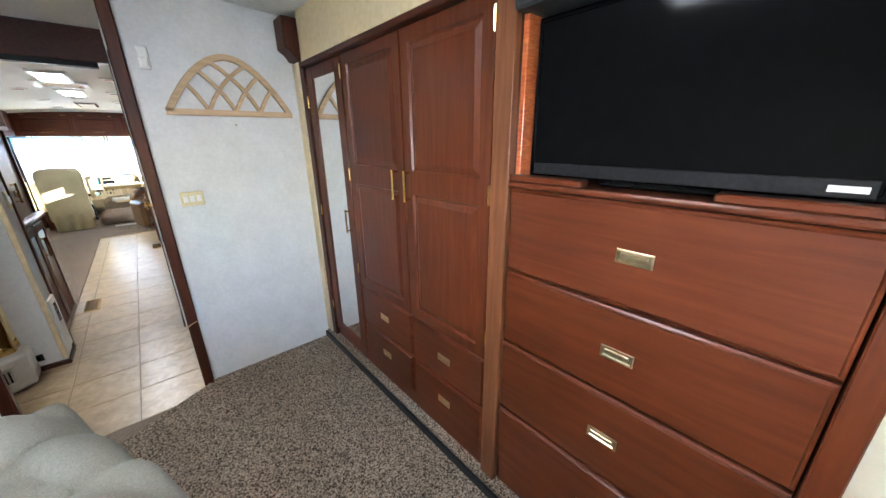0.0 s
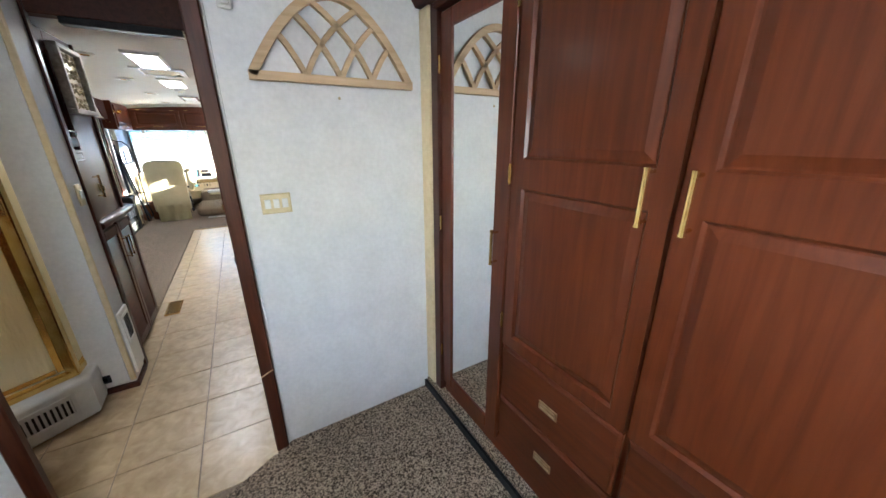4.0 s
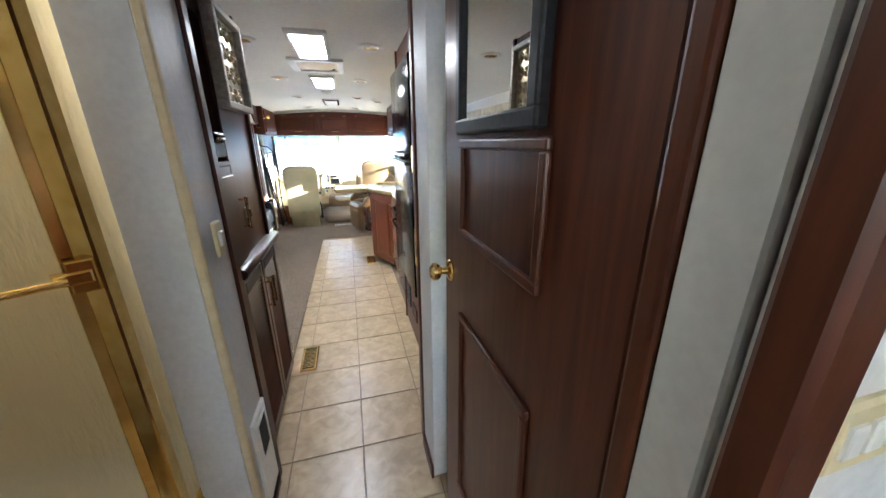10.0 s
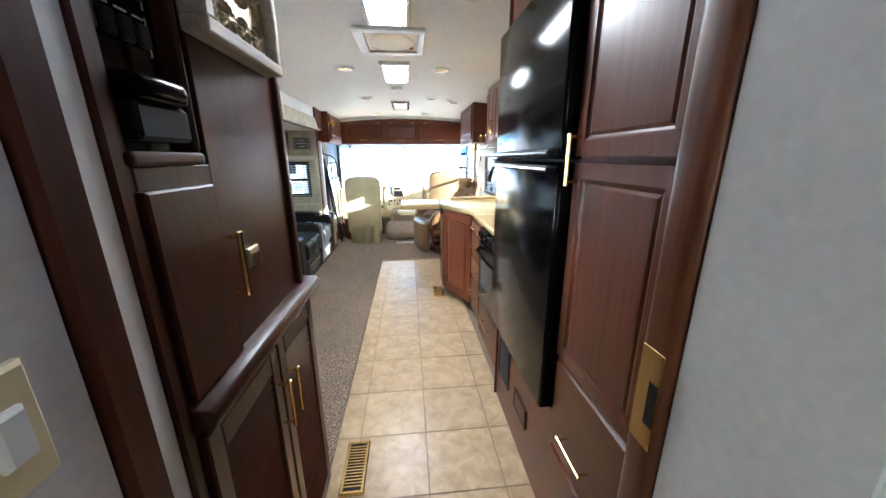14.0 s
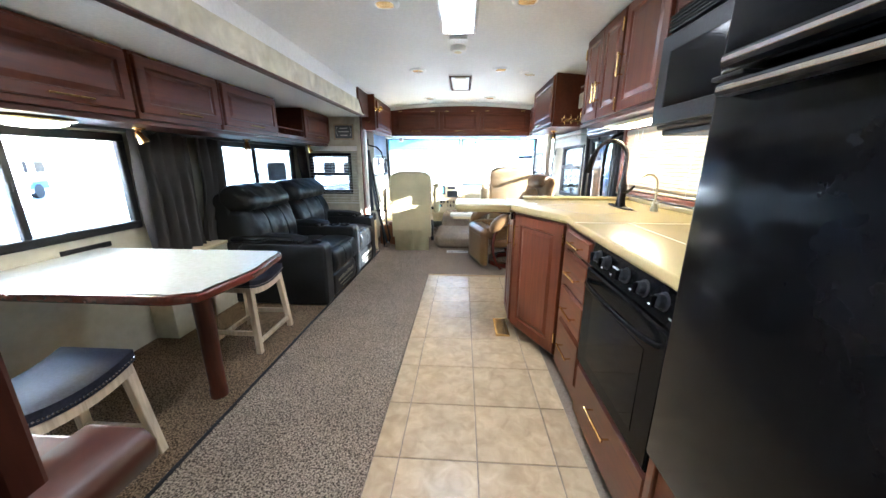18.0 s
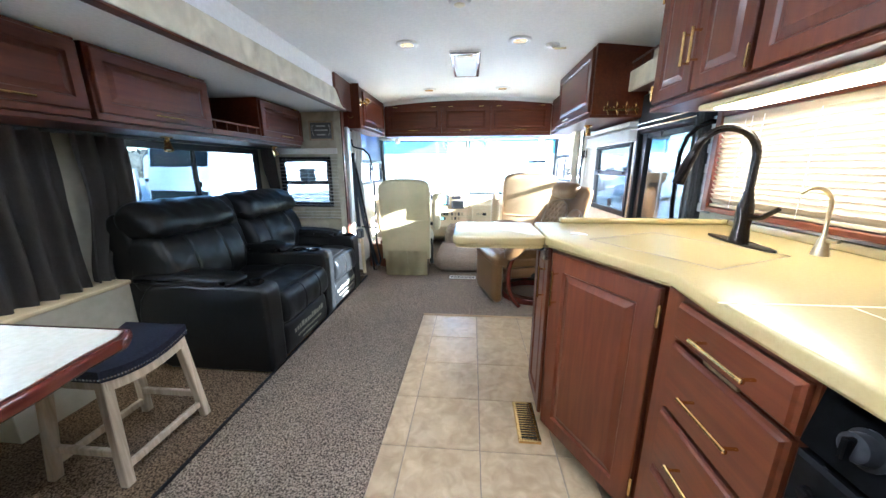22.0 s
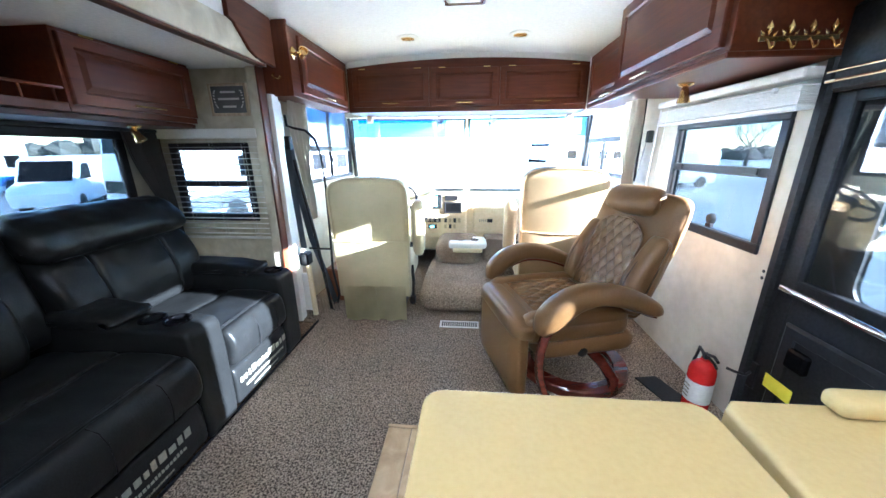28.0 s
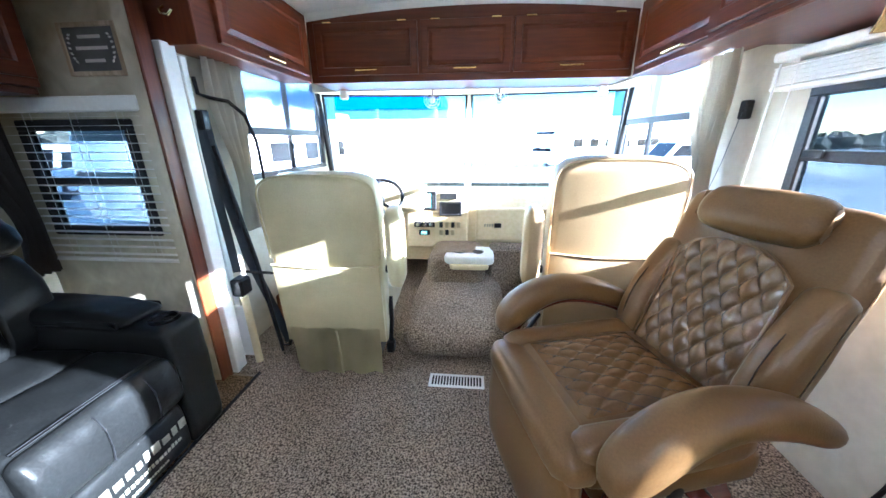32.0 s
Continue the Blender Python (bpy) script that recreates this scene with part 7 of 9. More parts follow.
# entry door
ed = thing("entry_door", 1.21, 7.25, -0.30, "black-framed glazed entry door with a pale grab bar, closed", "door", kind="structure")
part("frame", merge(box(1.150, 1.235, 6.865, 6.945, -0.30, 1.70, 0.012), box(1.160, 1.235, 7.615, 7.665, -0.30, 1.70, 0.012), box(1.152, 1.234, 6.945, 7.615, 1.44, 1.705, 0.012)), satin_black, ed)
part("hinge_channel", merge(box(1.135, 1.150, 6.90, 6.93, -0.30, 1.66, 0.003), box(1.140, 1.152, 6.95, 6.965, -0.25, 1.60, 0.003)), dark_grey, ed)
leafd = part("leaf", merge(box(1.185, 1.222, 6.945, 7.005, -0.28, 1.44, 0.004), box(1.185, 1.222, 7.545, 7.615, -0.28, 1.44, 0.004), box(1.1851, 1.222, 7.004, 7.546, -0.28, 0.765, 0.004), box(1.1851, 1.222, 7.004, 7.546, 1.405, 1.4399, 0.004)), satin_black, ed)
pn = part("pane", box(1.203, 1.207, 6.998, 7.55, 0.76, 1.41, 0), inner_tint, leafd, "reflecting inner pane")


def rounded_hole(y0, y1, z0, z1, a, b, c, d, r, x0, x1, n=6):
    """A board with a hole that has rounded corners; the board y0..y1, z0..z1, the hole a..b, c..d."""
    bm = bmesh.new()
    inner = [(py + r * math.cos(q), pz + r * math.sin(q)) for py, pz, q0 in ((b - r, d - r, 0), (a + r, d - r, 90), (a + r, c + r, 180), (b - r, c + r, 270)) for q in [radians(q0 + 90 * k / n) for k in range(n + 1)]]
    corner = ((y1, z1), (y0, z1), (y0, z0), (y1, z0))
    fr = [[bm.verts.new((x, *p)) for p in inner] for x in (x0, x1)]
    out = [[bm.verts.new((x, *p)) for p in corner] for x in (x0, x1)]
    k = n + 1
    for q in range(4):
        for f in (0, 1):
            for i in range(n):
                bm.faces.new((out[f][q], fr[f][q * k + i], fr[f][q * k + i + 1]))
            bm.faces.new((out[f][q], fr[f][q * k + n], fr[f][(q + 1) % 4 * k], out[f][(q + 1) % 4]))
        bm.faces.new((out[0][q], out[0][(q + 1) % 4], out[1][(q + 1) % 4], out[1][q]))
    t = len(inner)
    for i in range(t):
        bm.faces.new((fr[0][i], fr[0][(i + 1) % t], fr[1][(i + 1) % t], fr[1][i]))
    bmesh.ops.recalc_face_normals(bm, faces=bm.faces[:])
    return bm


od = part("outer_leaf", rounded_hole(6.950, 7.612, -0.28, 1.62, 7.03, 7.425, 0.735, 1.43, 0.07, 1.248, 1.272), dark_grey, ed, "dark outer door leaf with a rounded window")
opn = part("outer_pane", box(1.258, 1.262, 7.025, 7.430, 0.73, 1.435, 0), tinted_mid, od)
opn.visible_shadow = False
part("inner_panel", rings_mesh(7.05, 7.53, 0.05, 0.60, [(0.0, 0.006), (0.01, 0.014), (0.05, 0.014), (0.055, 0.006)], face("x", 1.185, -1)), satin_black, leafd)
part("grab_bar", merge(tube([(1.15, 7.02, 0.715), (1.15, 7.56, 0.735)], 0.013, 12), tube([(1.185, 7.06, 0.716), (1.15, 7.06, 0.716)], 0.009, 8), tube([(1.185, 7.52, 0.733), (1.15, 7.52, 0.733)], 0.009, 8)), chrome, leafd, "pale metal grab bar", smooth=True)
part("latch", box(1.155, 1.185, 7.40, 7.48, 0.44, 0.52, 0.008), gloss_black, leafd)
part("warning_label", box(1.1695, 1.1705, 7.42, 7.54, 0.30, 0.36, 0), yellow_label, leafd, "yellow label")
part("shade_rod", merge(tube([(1.145, 6.95, 1.475), (1.145, 7.62, 1.475)], 0.006, 8), tube([(1.142, 6.95, 1.505), (1.142, 7.62, 1.505)], 0.004, 8)), chrome, ed, smooth=True)
part("shade_knob", lathe([(0.010, 0.0), (0.012, 0.015), (0.006, 0.022), (0.005, 0.03), (0.009, 0.036), (0.0, 0.04)], pose(1.15, 7.29, 1.435, 180, 0, 0), 12), satin_black, ed, smooth=True)
gh = thing("grab_handle", 1.12, 6.85, 0.93, "bent black grab handle beside the entry door", "handle")
part("tube", tube([(1.178, 6.80, 1.43), (1.12, 6.80, 1.425), (1.085, 6.83, 1.405), (1.07, 6.88, 1.36), (1.068, 6.92, 1.28), (1.075, 6.93, 1.05), (1.085, 6.92, 0.80), (1.15, 6.90, 0.72)], 0.012, 12), gloss_black, gh, smooth=True)
part("flange", lathe([(0.028, 0.0), (0.028, 0.008), (0.015, 0.014), (0.0, 0.014)], pose(1.180, 6.80, 1.43, 0, -90, 0), 16), satin_black, gh, smooth=True)
solid("step_well_floor", box(1.24, 1.6, 6.8, 7.7, -0.34, -0.30, 0), satin_black, "black entry step", "step", "structure")

# raised blind over the side window
rb = thing("window_blind", 1.14, 8.2, 1.41, "white blind drawn up over the side window", "blind")
part("valance", box(1.098, 1.186, 7.655, 8.625, 1.500, 1.535, 0.006), blind_white, rb)
for k in range(9):
    part("slat", box(1.108 + 0.003 * (k % 2), 1.172 + 0.003 * (k % 2), 7.665, 8.615, 1.413 + 0.0075 * k, 1.4185 + 0.0075 * k, 0), blind_white, rb)
part("bottom_rail", box(1.106, 1.176, 7.662, 8.618, 1.394, 1.410, 0.004), blind_white, rb)
part("cord_clip", lathe([(0.012, 0.0), (0.010, 0.012), (0.0, 0.016)], pose(1.100, 7.76, 1.47, 0, -90, 0), 10), white_plastic, rb, smooth=True)
part("wand", tube([(1.10, 8.58, 1.49), (1.09, 8.60, 0.98)], 0.004, 6), white_plastic, rb)
part("cord", tube([(1.10, 8.50, 1.49), (1.096, 8.52, 1.10)], 0.0018, 5), white_plastic, rb)
sd = thing("suction_sensor", 1.175, 8.08, 0.865, "small dark round sensor stuck to the window", "sensor")
part("body", lathe([(0.028, 0.0), (0.028, 0.012), (0.020, 0.022), (0.0, 0.026)], pose(1.198, 8.08, 0.905, 0, -90, 0), 18), dark_grey, sd, smooth=True)
part("base", box(1.178, 1.198, 8.06, 8.10, 0.862, 0.882, 0.003), satin_black, sd)

fe = thing("fire_extinguisher", 1.07, 7.715, 0.010, "red fire extinguisher with a white label standing on the carpet", "fire extinguisher")
part("cylinder", lathe([(0.052, 0.0), (0.056, 0.008), (0.056, 0.215), (0.050, 0.245), (0.030, 0.268), (0.018, 0.275), (0.018, 0.285)], pose(1.06, 7.72, 0.012), 28), red_paint, fe, smooth=True)
part("label", lathe([(0.0565, 0.06), (0.0565, 0.17)], pose(1.06, 7.72, 0.012, 0, 0, 0), 28), paper_white, fe, "white instruction label")
part("label_print", merge(*[box(1.0025, 1.0035, 7.70, 7.735, 0.09 + 0.02 * k, 0.098 + 0.02 * k, 0) for k in range(4)]), print_grey, fe)
part("valve", merge(box(1.048, 1.072, 7.708, 7.732, 0.296, 0.325, 0.003), tube([(1.06, 7.72, 0.32), (1.05, 7.66, 0.345), (1.04, 7.62, 0.342)], 0.007, 8), tube([(1.06, 7.72, 0.315), (1.048, 7.65, 0.318), (1.04, 7.62, 0.310)], 0.006, 8)), satin_black, fe)
part("hose", tube([(1.06, 7.735, 0.31), (1.075, 7.79, 0.315), (1.07, 7.80, 0.24), (1.05, 7.79, 0.15)], 0.008, 8), satin_black, fe, smooth=True)
mt = thing("extinguisher_bracket", 1.17, 7.62, 0.28, "empty black wall bracket for the extinguisher", "bracket")
part("plate", box(1.172, 1.1885, 7.585, 7.635, 0.24, 0.36, 0.003), satin_black, mt)
part("clip", tube([(1.175, 7.61, 0.31), (1.13, 7.58, 0.315), (1.10, 7.60, 0.315), (1.09, 7.63, 0.31)], 0.006, 7), satin_black, mt, smooth=True)
solid("floor_pad", prism([(0.875, 7.93), (0.995, 7.95), (1.09, 7.69), (0.975, 7.64)], 0.010, 0.018, 0.003), satin_black, "thin black pad on the carpet by the wall", "mat")
solid("trim_wall_rivets", merge(*[lathe([(0.008, 0.0), (0.006, 0.002), (0.0, 0.003)], pose(1.189, 7.70, z, 0, -90, 0), 8) for z in (0.72, 0.75)]), dark_grey, "two dark screw holes in the wall", "screw", "structure")

# ---- swivel recliner ----
rec = thing("swivel_recliner", 0.475, 8.02, 0.010, "tan leather swivel recliner with diamond quilting and a wooden ring base", "armchair", turn=-74.0)
T = tan_leather
ring_out = [(0.312 * math.cos(2 * math.pi * k / 48), 0.07 + 0.312 * math.sin(2 * math.pi * k / 48)) for k in range(48)]
ring_in = [(0.228 * math.cos(2 * math.pi * k / 48), 0.07 + 0.228 * math.sin(2 * math.pi * k / 48)) for k in range(48)]
bm = bmesh.new()
loops = [[bm.verts.new((x, y, z)) for x, y in o] for o, z in ((ring_in, 0.002), (ring_out, 0.002), (ring_out, 0.044), ([(x * 0.975, 0.07 + (y - 0.07) * 0.975) for x, y in ring_out], 0.052), ([(x * 1.03, 0.07 + (y - 0.07) * 1.03) for x, y in ring_in], 0.052), (ring_in, 0.045))]
for a, b in zip(loops, loops[1:] + loops[:1]):
    for k in range(48):
        bm.faces.new((a[k], a[(k + 1) % 48], b[(k + 1) % 48], b[k]))
bmesh.ops.recalc_face_normals(bm, faces=bm.faces[:])
lpart("ring_base", bm, edge_wood, rec, "dark red wooden ring base", smooth=40)
for s in (-1, 1):
    lpart("base_arm", tube([(s * 0.29, 0.14, 0.03), (s * 0.30, 0.12, 0.11), (s * 0.26, 0.08, 0.19), (s * 0.12, 0.05, 0.225), (0, 0.04, 0.23)], 0.030, 10), edge_wood, rec, smooth=True)
lpart("swivel", lathe([(0.06, 0.18), (0.06, 0.24), (0.12, 0.25), (0.12, 0.27)], pose(0, 0.03, 0), 20), satin_black, rec, smooth=True)
lpart("seat_frame", pad(-0.285, 0.285, -0.30, 0.24, 0.25, 0.37, 0.05, 0.0, 6), T, rec, smooth=True)
lpart("seat", pad(-0.285, 0.285, -0.37, 0.20, 0.34, 0.475, 0.06, 0.018, 9), T, rec, "seat cushion with rounded bolsters", smooth=True)


def quilted(w, h, d, step, seg=44):
    """A padded panel with diamond stitching, flat in x and y, swelling along z."""
    bm = bmesh.new()
    g = []
    ny = max(8, int(seg * h / w))
    for i in range(seg + 1):
        row = []
        for j in range(ny + 1):
            u, v = 2 * i / seg - 1, 2 * j / ny - 1
            x, y = u * w / 2, v * h / 2
            a, b = (x / step + y / (step * 1.6)), (x / step - y / (step * 1.6))
            q = (abs(math.sin(math.pi * a)) * abs(math.sin(math.pi * b))) ** 0.42
            rim = max(0.0, 1 - max(abs(u), abs(v)) ** 8)
            row.append(bm.verts.new((x, y, d * q * rim)))
        g.append(row)
    for i in range(seg):
        for j in range(ny):
            bm.faces.new((g[i][j], g[i + 1][j], g[i + 1][j + 1], g[i][j + 1]))
    bmesh.ops.recalc_face_normals(bm, faces=bm.faces[:])
    return bm


def swept(rib, x, seg=16):
    """A bent bar in an upright plane: rib rows (y, z, half thickness, half width)."""
    bm = bmesh.new()
    fine = []
    for a, b in zip(rib, rib[1:]):
        fine += [[p + (q - p) * k / 3 for p, q in zip(a, b)] for k in range(3)]
    fine.append(list(rib[-1]))
    for _ in range(2):
        fine = [fine[0]] + [[(p + 2 * q + r) / 4 for p, q, r in zip(fine[k - 1], fine[k], fine[k + 1])] for k in range(1, len(fine) - 1)] + [fine[-1]]
    rings = []
    for k, (y, z, h, w) in enumerate(fine):
        a, b = fine[max(k - 1, 0)], fine[min(k + 1, len(fine) - 1)]
        d = Vector((b[0] - a[0], b[1] - a[1])).normalized()
        ring = []
        for i in range(seg):
            c, sn = math.cos(2 * math.pi * i / seg), math.sin(2 * math.pi * i / seg)
            c, sn = math.copysign(abs(c) ** 0.75, c), math.copysign(abs(sn) ** 0.75, sn)
            ring.append(bm.verts.new((x + w * c, y - d.y * h * sn, z + d.x * h * sn)))
        rings.append(ring)
    for p, q in zip(rings, rings[1:]):
        for i in range(seg):
            bm.faces.new((p[i], p[(i + 1) % seg], q[(i + 1) % seg], q[i]))
    bm.faces.new(rings[0][::-1])
    bm.faces.new(rings[-1])
    bmesh.ops.recalc_face_normals(bm, faces=bm.faces[:])
    return bm


thread = plain("dark_thread", (0.022, 0.010, 0.004), 0.8)


def stitching(w, h, step, m):
    """Thread lying in the creases of a quilted panel."""
    runs = []
    for s in (-1, 1):
        for k in range(-14, 15):
            pts = [(step * k - s * y / 1.6, y) for y in [h * 0.97 * (i / 60 - 0.5) for i in range(61)]]
            pts = [(x, y) for x, y in pts if abs(x) < w * 0.485]
            if len(pts) > 4:
                runs.append(tube([Vector((*pts[0], 0.0012)), Vector((*pts[-1], 0.0012))], 0.0022, 5))
    bm = merge(*runs)
    bm.transform(m)
    return bm


qs = quilted(0.36, 0.40, 0.017, 0.062, 84)
qs.transform(pose(0, -0.09, 0.488))
sq = lpart("seat_quilt", qs, tan_quilt, rec, "diamond-quilted seat panel", smooth=80)
lpart("stitching", stitching(0.36, 0.40, 0.062, pose(0, -0.09, 0.488)), thread, sq)
for s in (-1, 1):
    lpart("seat_bolster", pad(s * 0.285 - (0.10 if s > 0 else 0), s * 0.285 + (0.10 if s < 0 else 0), -0.36, 0.18, 0.41, 0.500, 0.04, 0.008, 7), T, rec, smooth=True)
lpart("leg_rest", pad(-0.275, 0.275, -0.415, -0.335, 0.045, 0.43, 0.035, 0.012, 8), T, rec, "closed leg rest", smooth=True)
lpart("leg_rest_roll", pad(-0.28, 0.28, -0.42, -0.28, 0.36, 0.475, 0.05, 0.01, 8), T, rec, smooth=True)
bk = Matrix.Translation((0, 0.205, 0.44)) @ pose(0, 0, 0, -20, 0, 0)
turned = bk @ pose(0, 0, 0, 0, 0, 90)      # outlines in (depth, height), drawn out across the back
lpart("backrest", upholstery([(-0.050, -0.03), (0.075, -0.03), (0.088, 0.30), (0.080, 0.56), (0.045, 0.635), (-0.030, 0.632), (-0.058, 0.57), (-0.050, 0.40), (-0.062, 0.20), (-0.058, 0.06)],
                              -0.285, 0.285, 0.055, 26, waist=0.016, wrinkle=0.004, m=turned), T, rec, "upright leather backrest with a rounded top", smooth=60)
for s in (-1, 1):
    lpart("back_bolster", upholstery([(-0.06, 0.0), (0.05, 0.0), (0.05, 0.40), (-0.045, 0.43), (-0.078, 0.35), (-0.112, 0.19), (-0.104, 0.05)],
                                     min(s * 0.180, s * 0.292), max(s * 0.180, s * 0.292), 0.045, 14, wrinkle=0.004, m=turned), T, rec, "padded side bolster", smooth=60)
    lpart("bolster_seam", tube([bk @ Vector((s * 0.236, -0.112 + 0.13 * abs(k / 8 - 0.42) ** 2, 0.04 + 0.29 * k / 8)) for k in range(9)], 0.0022, 6), thread, rec)


def arch_cut(bm, w, top, bow):
    """Draws the upper edge of a flat panel down to an arch."""
    for v in bm.verts:
        k = abs(v.co.x) / (w / 2)
        limit = top - bow * k ** 2.6
        if v.co.y > limit:
            v.co.y = limit
            v.co.z = min(v.co.z, 0.001)
    return bm


qb = arch_cut(quilted(0.352, 0.47, 0.024, 0.062, 90), 0.352, 0.222, 0.075)
lay = bk @ pose(0, -0.066, 0.24, 90, 0, 0)
qb.transform(lay)
bq = lpart("back_quilt", qb, tan_quilt, rec, "diamond-quilted back panel", smooth=80)
lpart("stitching", stitching(0.352, 0.43, 0.062, lay @ pose(0, -0.015, 0)), thread, bq)
lpart("quilt_piping", tube([lay @ Vector((x, 0.224 - 0.078 * (abs(x) / 0.178) ** 2.6 if abs(x) < 0.178 else y, 0.003)) for x, y in [(-0.179, -0.21), (-0.179, 0.05)] + [(0.176 * (k / 12 - 1), 0) for k in range(25)] + [(0.179, 0.05), (0.179, -0.21)]], 0.0055, 8), T, rec, smooth=True)
lpart("head_pillow", upholstery([(-0.03, 0.485), (-0.075, 0.478), (-0.118, 0.505), (-0.130, 0.555), (-0.105, 0.618), (-0.06, 0.645), (-0.01, 0.642), (-0.01, 0.50)],
                                -0.178, 0.178, 0.055, 22, waist=0.014, wrinkle=0.004, m=turned), T, rec, "padded head pillow", smooth=60)
for s in (-1, 1):
    rib = [(0.258, 0.508, 0.016, 0.040), (0.245, 0.518, 0.034, 0.048), (0.20, 0.542, 0.044, 0.052), (0.11, 0.585, 0.047, 0.055), (0.0, 0.618, 0.048, 0.057), (-0.10, 0.630, 0.050, 0.059),
           (-0.19, 0.612, 0.056, 0.061), (-0.27, 0.560, 0.062, 0.062), (-0.318, 0.505, 0.054, 0.056), (-0.338, 0.462, 0.026, 0.034)]
    am = lpart("armrest", swept(rib, s * 0.345), T, rec, "arched padded armrest", smooth=True)
    band = [(y, z - h * 0.95, 0.010, 0.034) for y, z, h, w in rib[1:8]] + [(-0.310, 0.420, 0.014, 0.030), (-0.325, 0.33, 0.016, 0.028), (-0.315, 0.21, 0.017, 0.028), (-0.275, 0.10, 0.018, 0.028), (-0.215, 0.036, 0.018, 0.028)]
    lpart("arm_wood", swept(band, s * 0.335), edge_wood, am, "bent wood under the armrest", smooth=50)
lpart("recline_knob", lathe([(0.028, 0.0), (0.028, 0.02), (0.018, 0.026), (0.0, 0.026)], pose(0.262, -0.06, 0.285, 0, 90, 0), 16), satin_black, rec, smooth=True)

# ---- cockpit seats ----
def cab_seat(x, y, label, M_, armside, skirt, turn, rise=0.0):
    s = thing("cab_seat", x, y, 0.0, label, "seat", turn=turn)
    lpart("pedestal", box(-0.19, 0.19, 0.12, 0.46, 0.010, 0.25, 0.01), satin_black, s)
    lpart("seat", pad(-0.255, 0.255, 0.06, 0.58, 0.25, 0.47, 0.06, 0.015, 7), M_, s, smooth=True)
    b2 = Matrix.Translation((0, 0.06, 0.32 + rise)) @ pose(0, 0, 0, 5, 0, 0)
    prof = []
    for k in range(41):
        t = k / 40
        # outline: straight sides, domed top
        if t < 0.3:
            prof.append((-0.275 + 0.012 * (0.3 - t) / 0.3, -0.12 + 0.74 * t / 0.3))
        elif t > 0.7:
            prof.append((0.275 - 0.012 * (t - 0.7) / 0.3, -0.12 + 0.74 * (1 - t) / 0.3))
        else:
            w = (t - 0.3) / 0.4
            ang = math.pi * (1 - w)
            c, sn = math.cos(ang), math.sin(ang)
            prof.append((0.275 * math.copysign(abs(c) ** 0.55, c), 0.62 + 0.148 * abs(sn) ** 0.55))
    bm = prism(prof, -0.075, 0.075, 0.035, 4, "y")
    bm.transform(b2)
    lpart("backrest", bm, M_, s, "high domed seat back", smooth=50)
    lpart("piping", tube([b2 @ Vector((px * 0.985, -0.068, pz)) for px, pz in prof[8:33]], 0.005, 6), M_, s, smooth=True)
    pk = prism([(-0.262, -0.10), (0.262, -0.10), (0.262, 0.34), (0.10, 0.330), (-0.05, 0.328), (-0.262, 0.345)], -0.088, -0.07, 0.006, 2, "y")
    pk.transform(b2)
    lpart("map_pocket", pk, M_, s, "elastic map pocket", smooth=40)
    lpart("pocket_hem", tube([b2 @ Vector((px, -0.089, pz)) for px, pz in ((-0.262, 0.345), (-0.05, 0.328), (0.10, 0.330), (0.262, 0.34))], 0.005, 6), M_, s, smooth=True)
    if skirt:
        bm = bmesh.new()
        rows = []
        n = 60
        for j in range(9):
            v = j / 8
            row = []
            for i in range(n + 1):
                u = i / n
                xx = -0.235 + 0.47 * u
                yy = -0.035 + 0.010 * math.sin(u * 21 + 1.5 * v) * (0.3 + v) + 0.008 * noise.noise(Vector((u * 8, v * 3, 0))) + (0.02 * v)
                row.append(bm.verts.new((xx, yy, 0.30 - 0.285 * v)))
            rows.append(row)
        for j in range(8):
            for i in range(n):
                bm.faces.new((rows[j][i], rows[j][i + 1], rows[j + 1][i + 1], rows[j + 1][i]))
        bmesh.ops.solidify(bm, geom=bm.faces[:], thickness=0.006)
        lpart("skirt", bm, M_, s, "gathered cloth skirt with a centre pleat", smooth=70)
        lpart("pleat", tube([(0.012, -0.048, 0.29), (0.016, -0.035, 0.15), (0.018, -0.028, 0.02)], 0.006, 6), M_, s, smooth=True)
    for sd_ in armside:
        lpart("armrest", pad(sd_ * 0.345 - 0.038, sd_ * 0.345 + 0.038, -0.06, 0.06, 0.56, 0.94, 0.03, 0.004, 6, pose(0, 0.02, 0, 5, 0, 0)), M_, s, "raised armrest", smooth=True)
        lpart("arm_pivot", lathe([(0.02, 0), (0.02, 0.05)], pose(sd_ * 0.27, 0.05, 0.60, 0, sd_ * 90, 0), 12), satin_black, s)
    return s


ds = cab_seat(-0.775, 8.50, "cream vinyl driver's seat with a scuffed back and a skirt", cream_vinyl, (1,), True, 2.0)
lpart("scuff", tube([(0.06, -0.052, 1.06), (0.16, -0.050, 1.045)], 0.001, 4), dark_grey, ds, "dark scuff mark")
lpart("recline_lever", merge(tube([(0.27, 0.10, 0.42), (0.29, 0.02, 0.32), (0.285, -0.01, 0.22)], 0.012, 8), box(0.265, 0.305, -0.04, 0.02, 0.16, 0.22, 0.008)), satin_black, ds, "black recline lever", smooth=True)
ps_ = cab_seat(0.545, 8.555, "beige vinyl passenger seat with a domed back, darkened for shade", shaded_beige_vinyl, (-1,), False, -2.0, 0.065)
lpart("recline_lever", tube([(-0.27, 0.02, 0.36), (-0.32, -0.06, 0.34), (-0.37, -0.13, 0.31)], 0.011, 8), satin_black, ps_, "black lever", smooth=True)

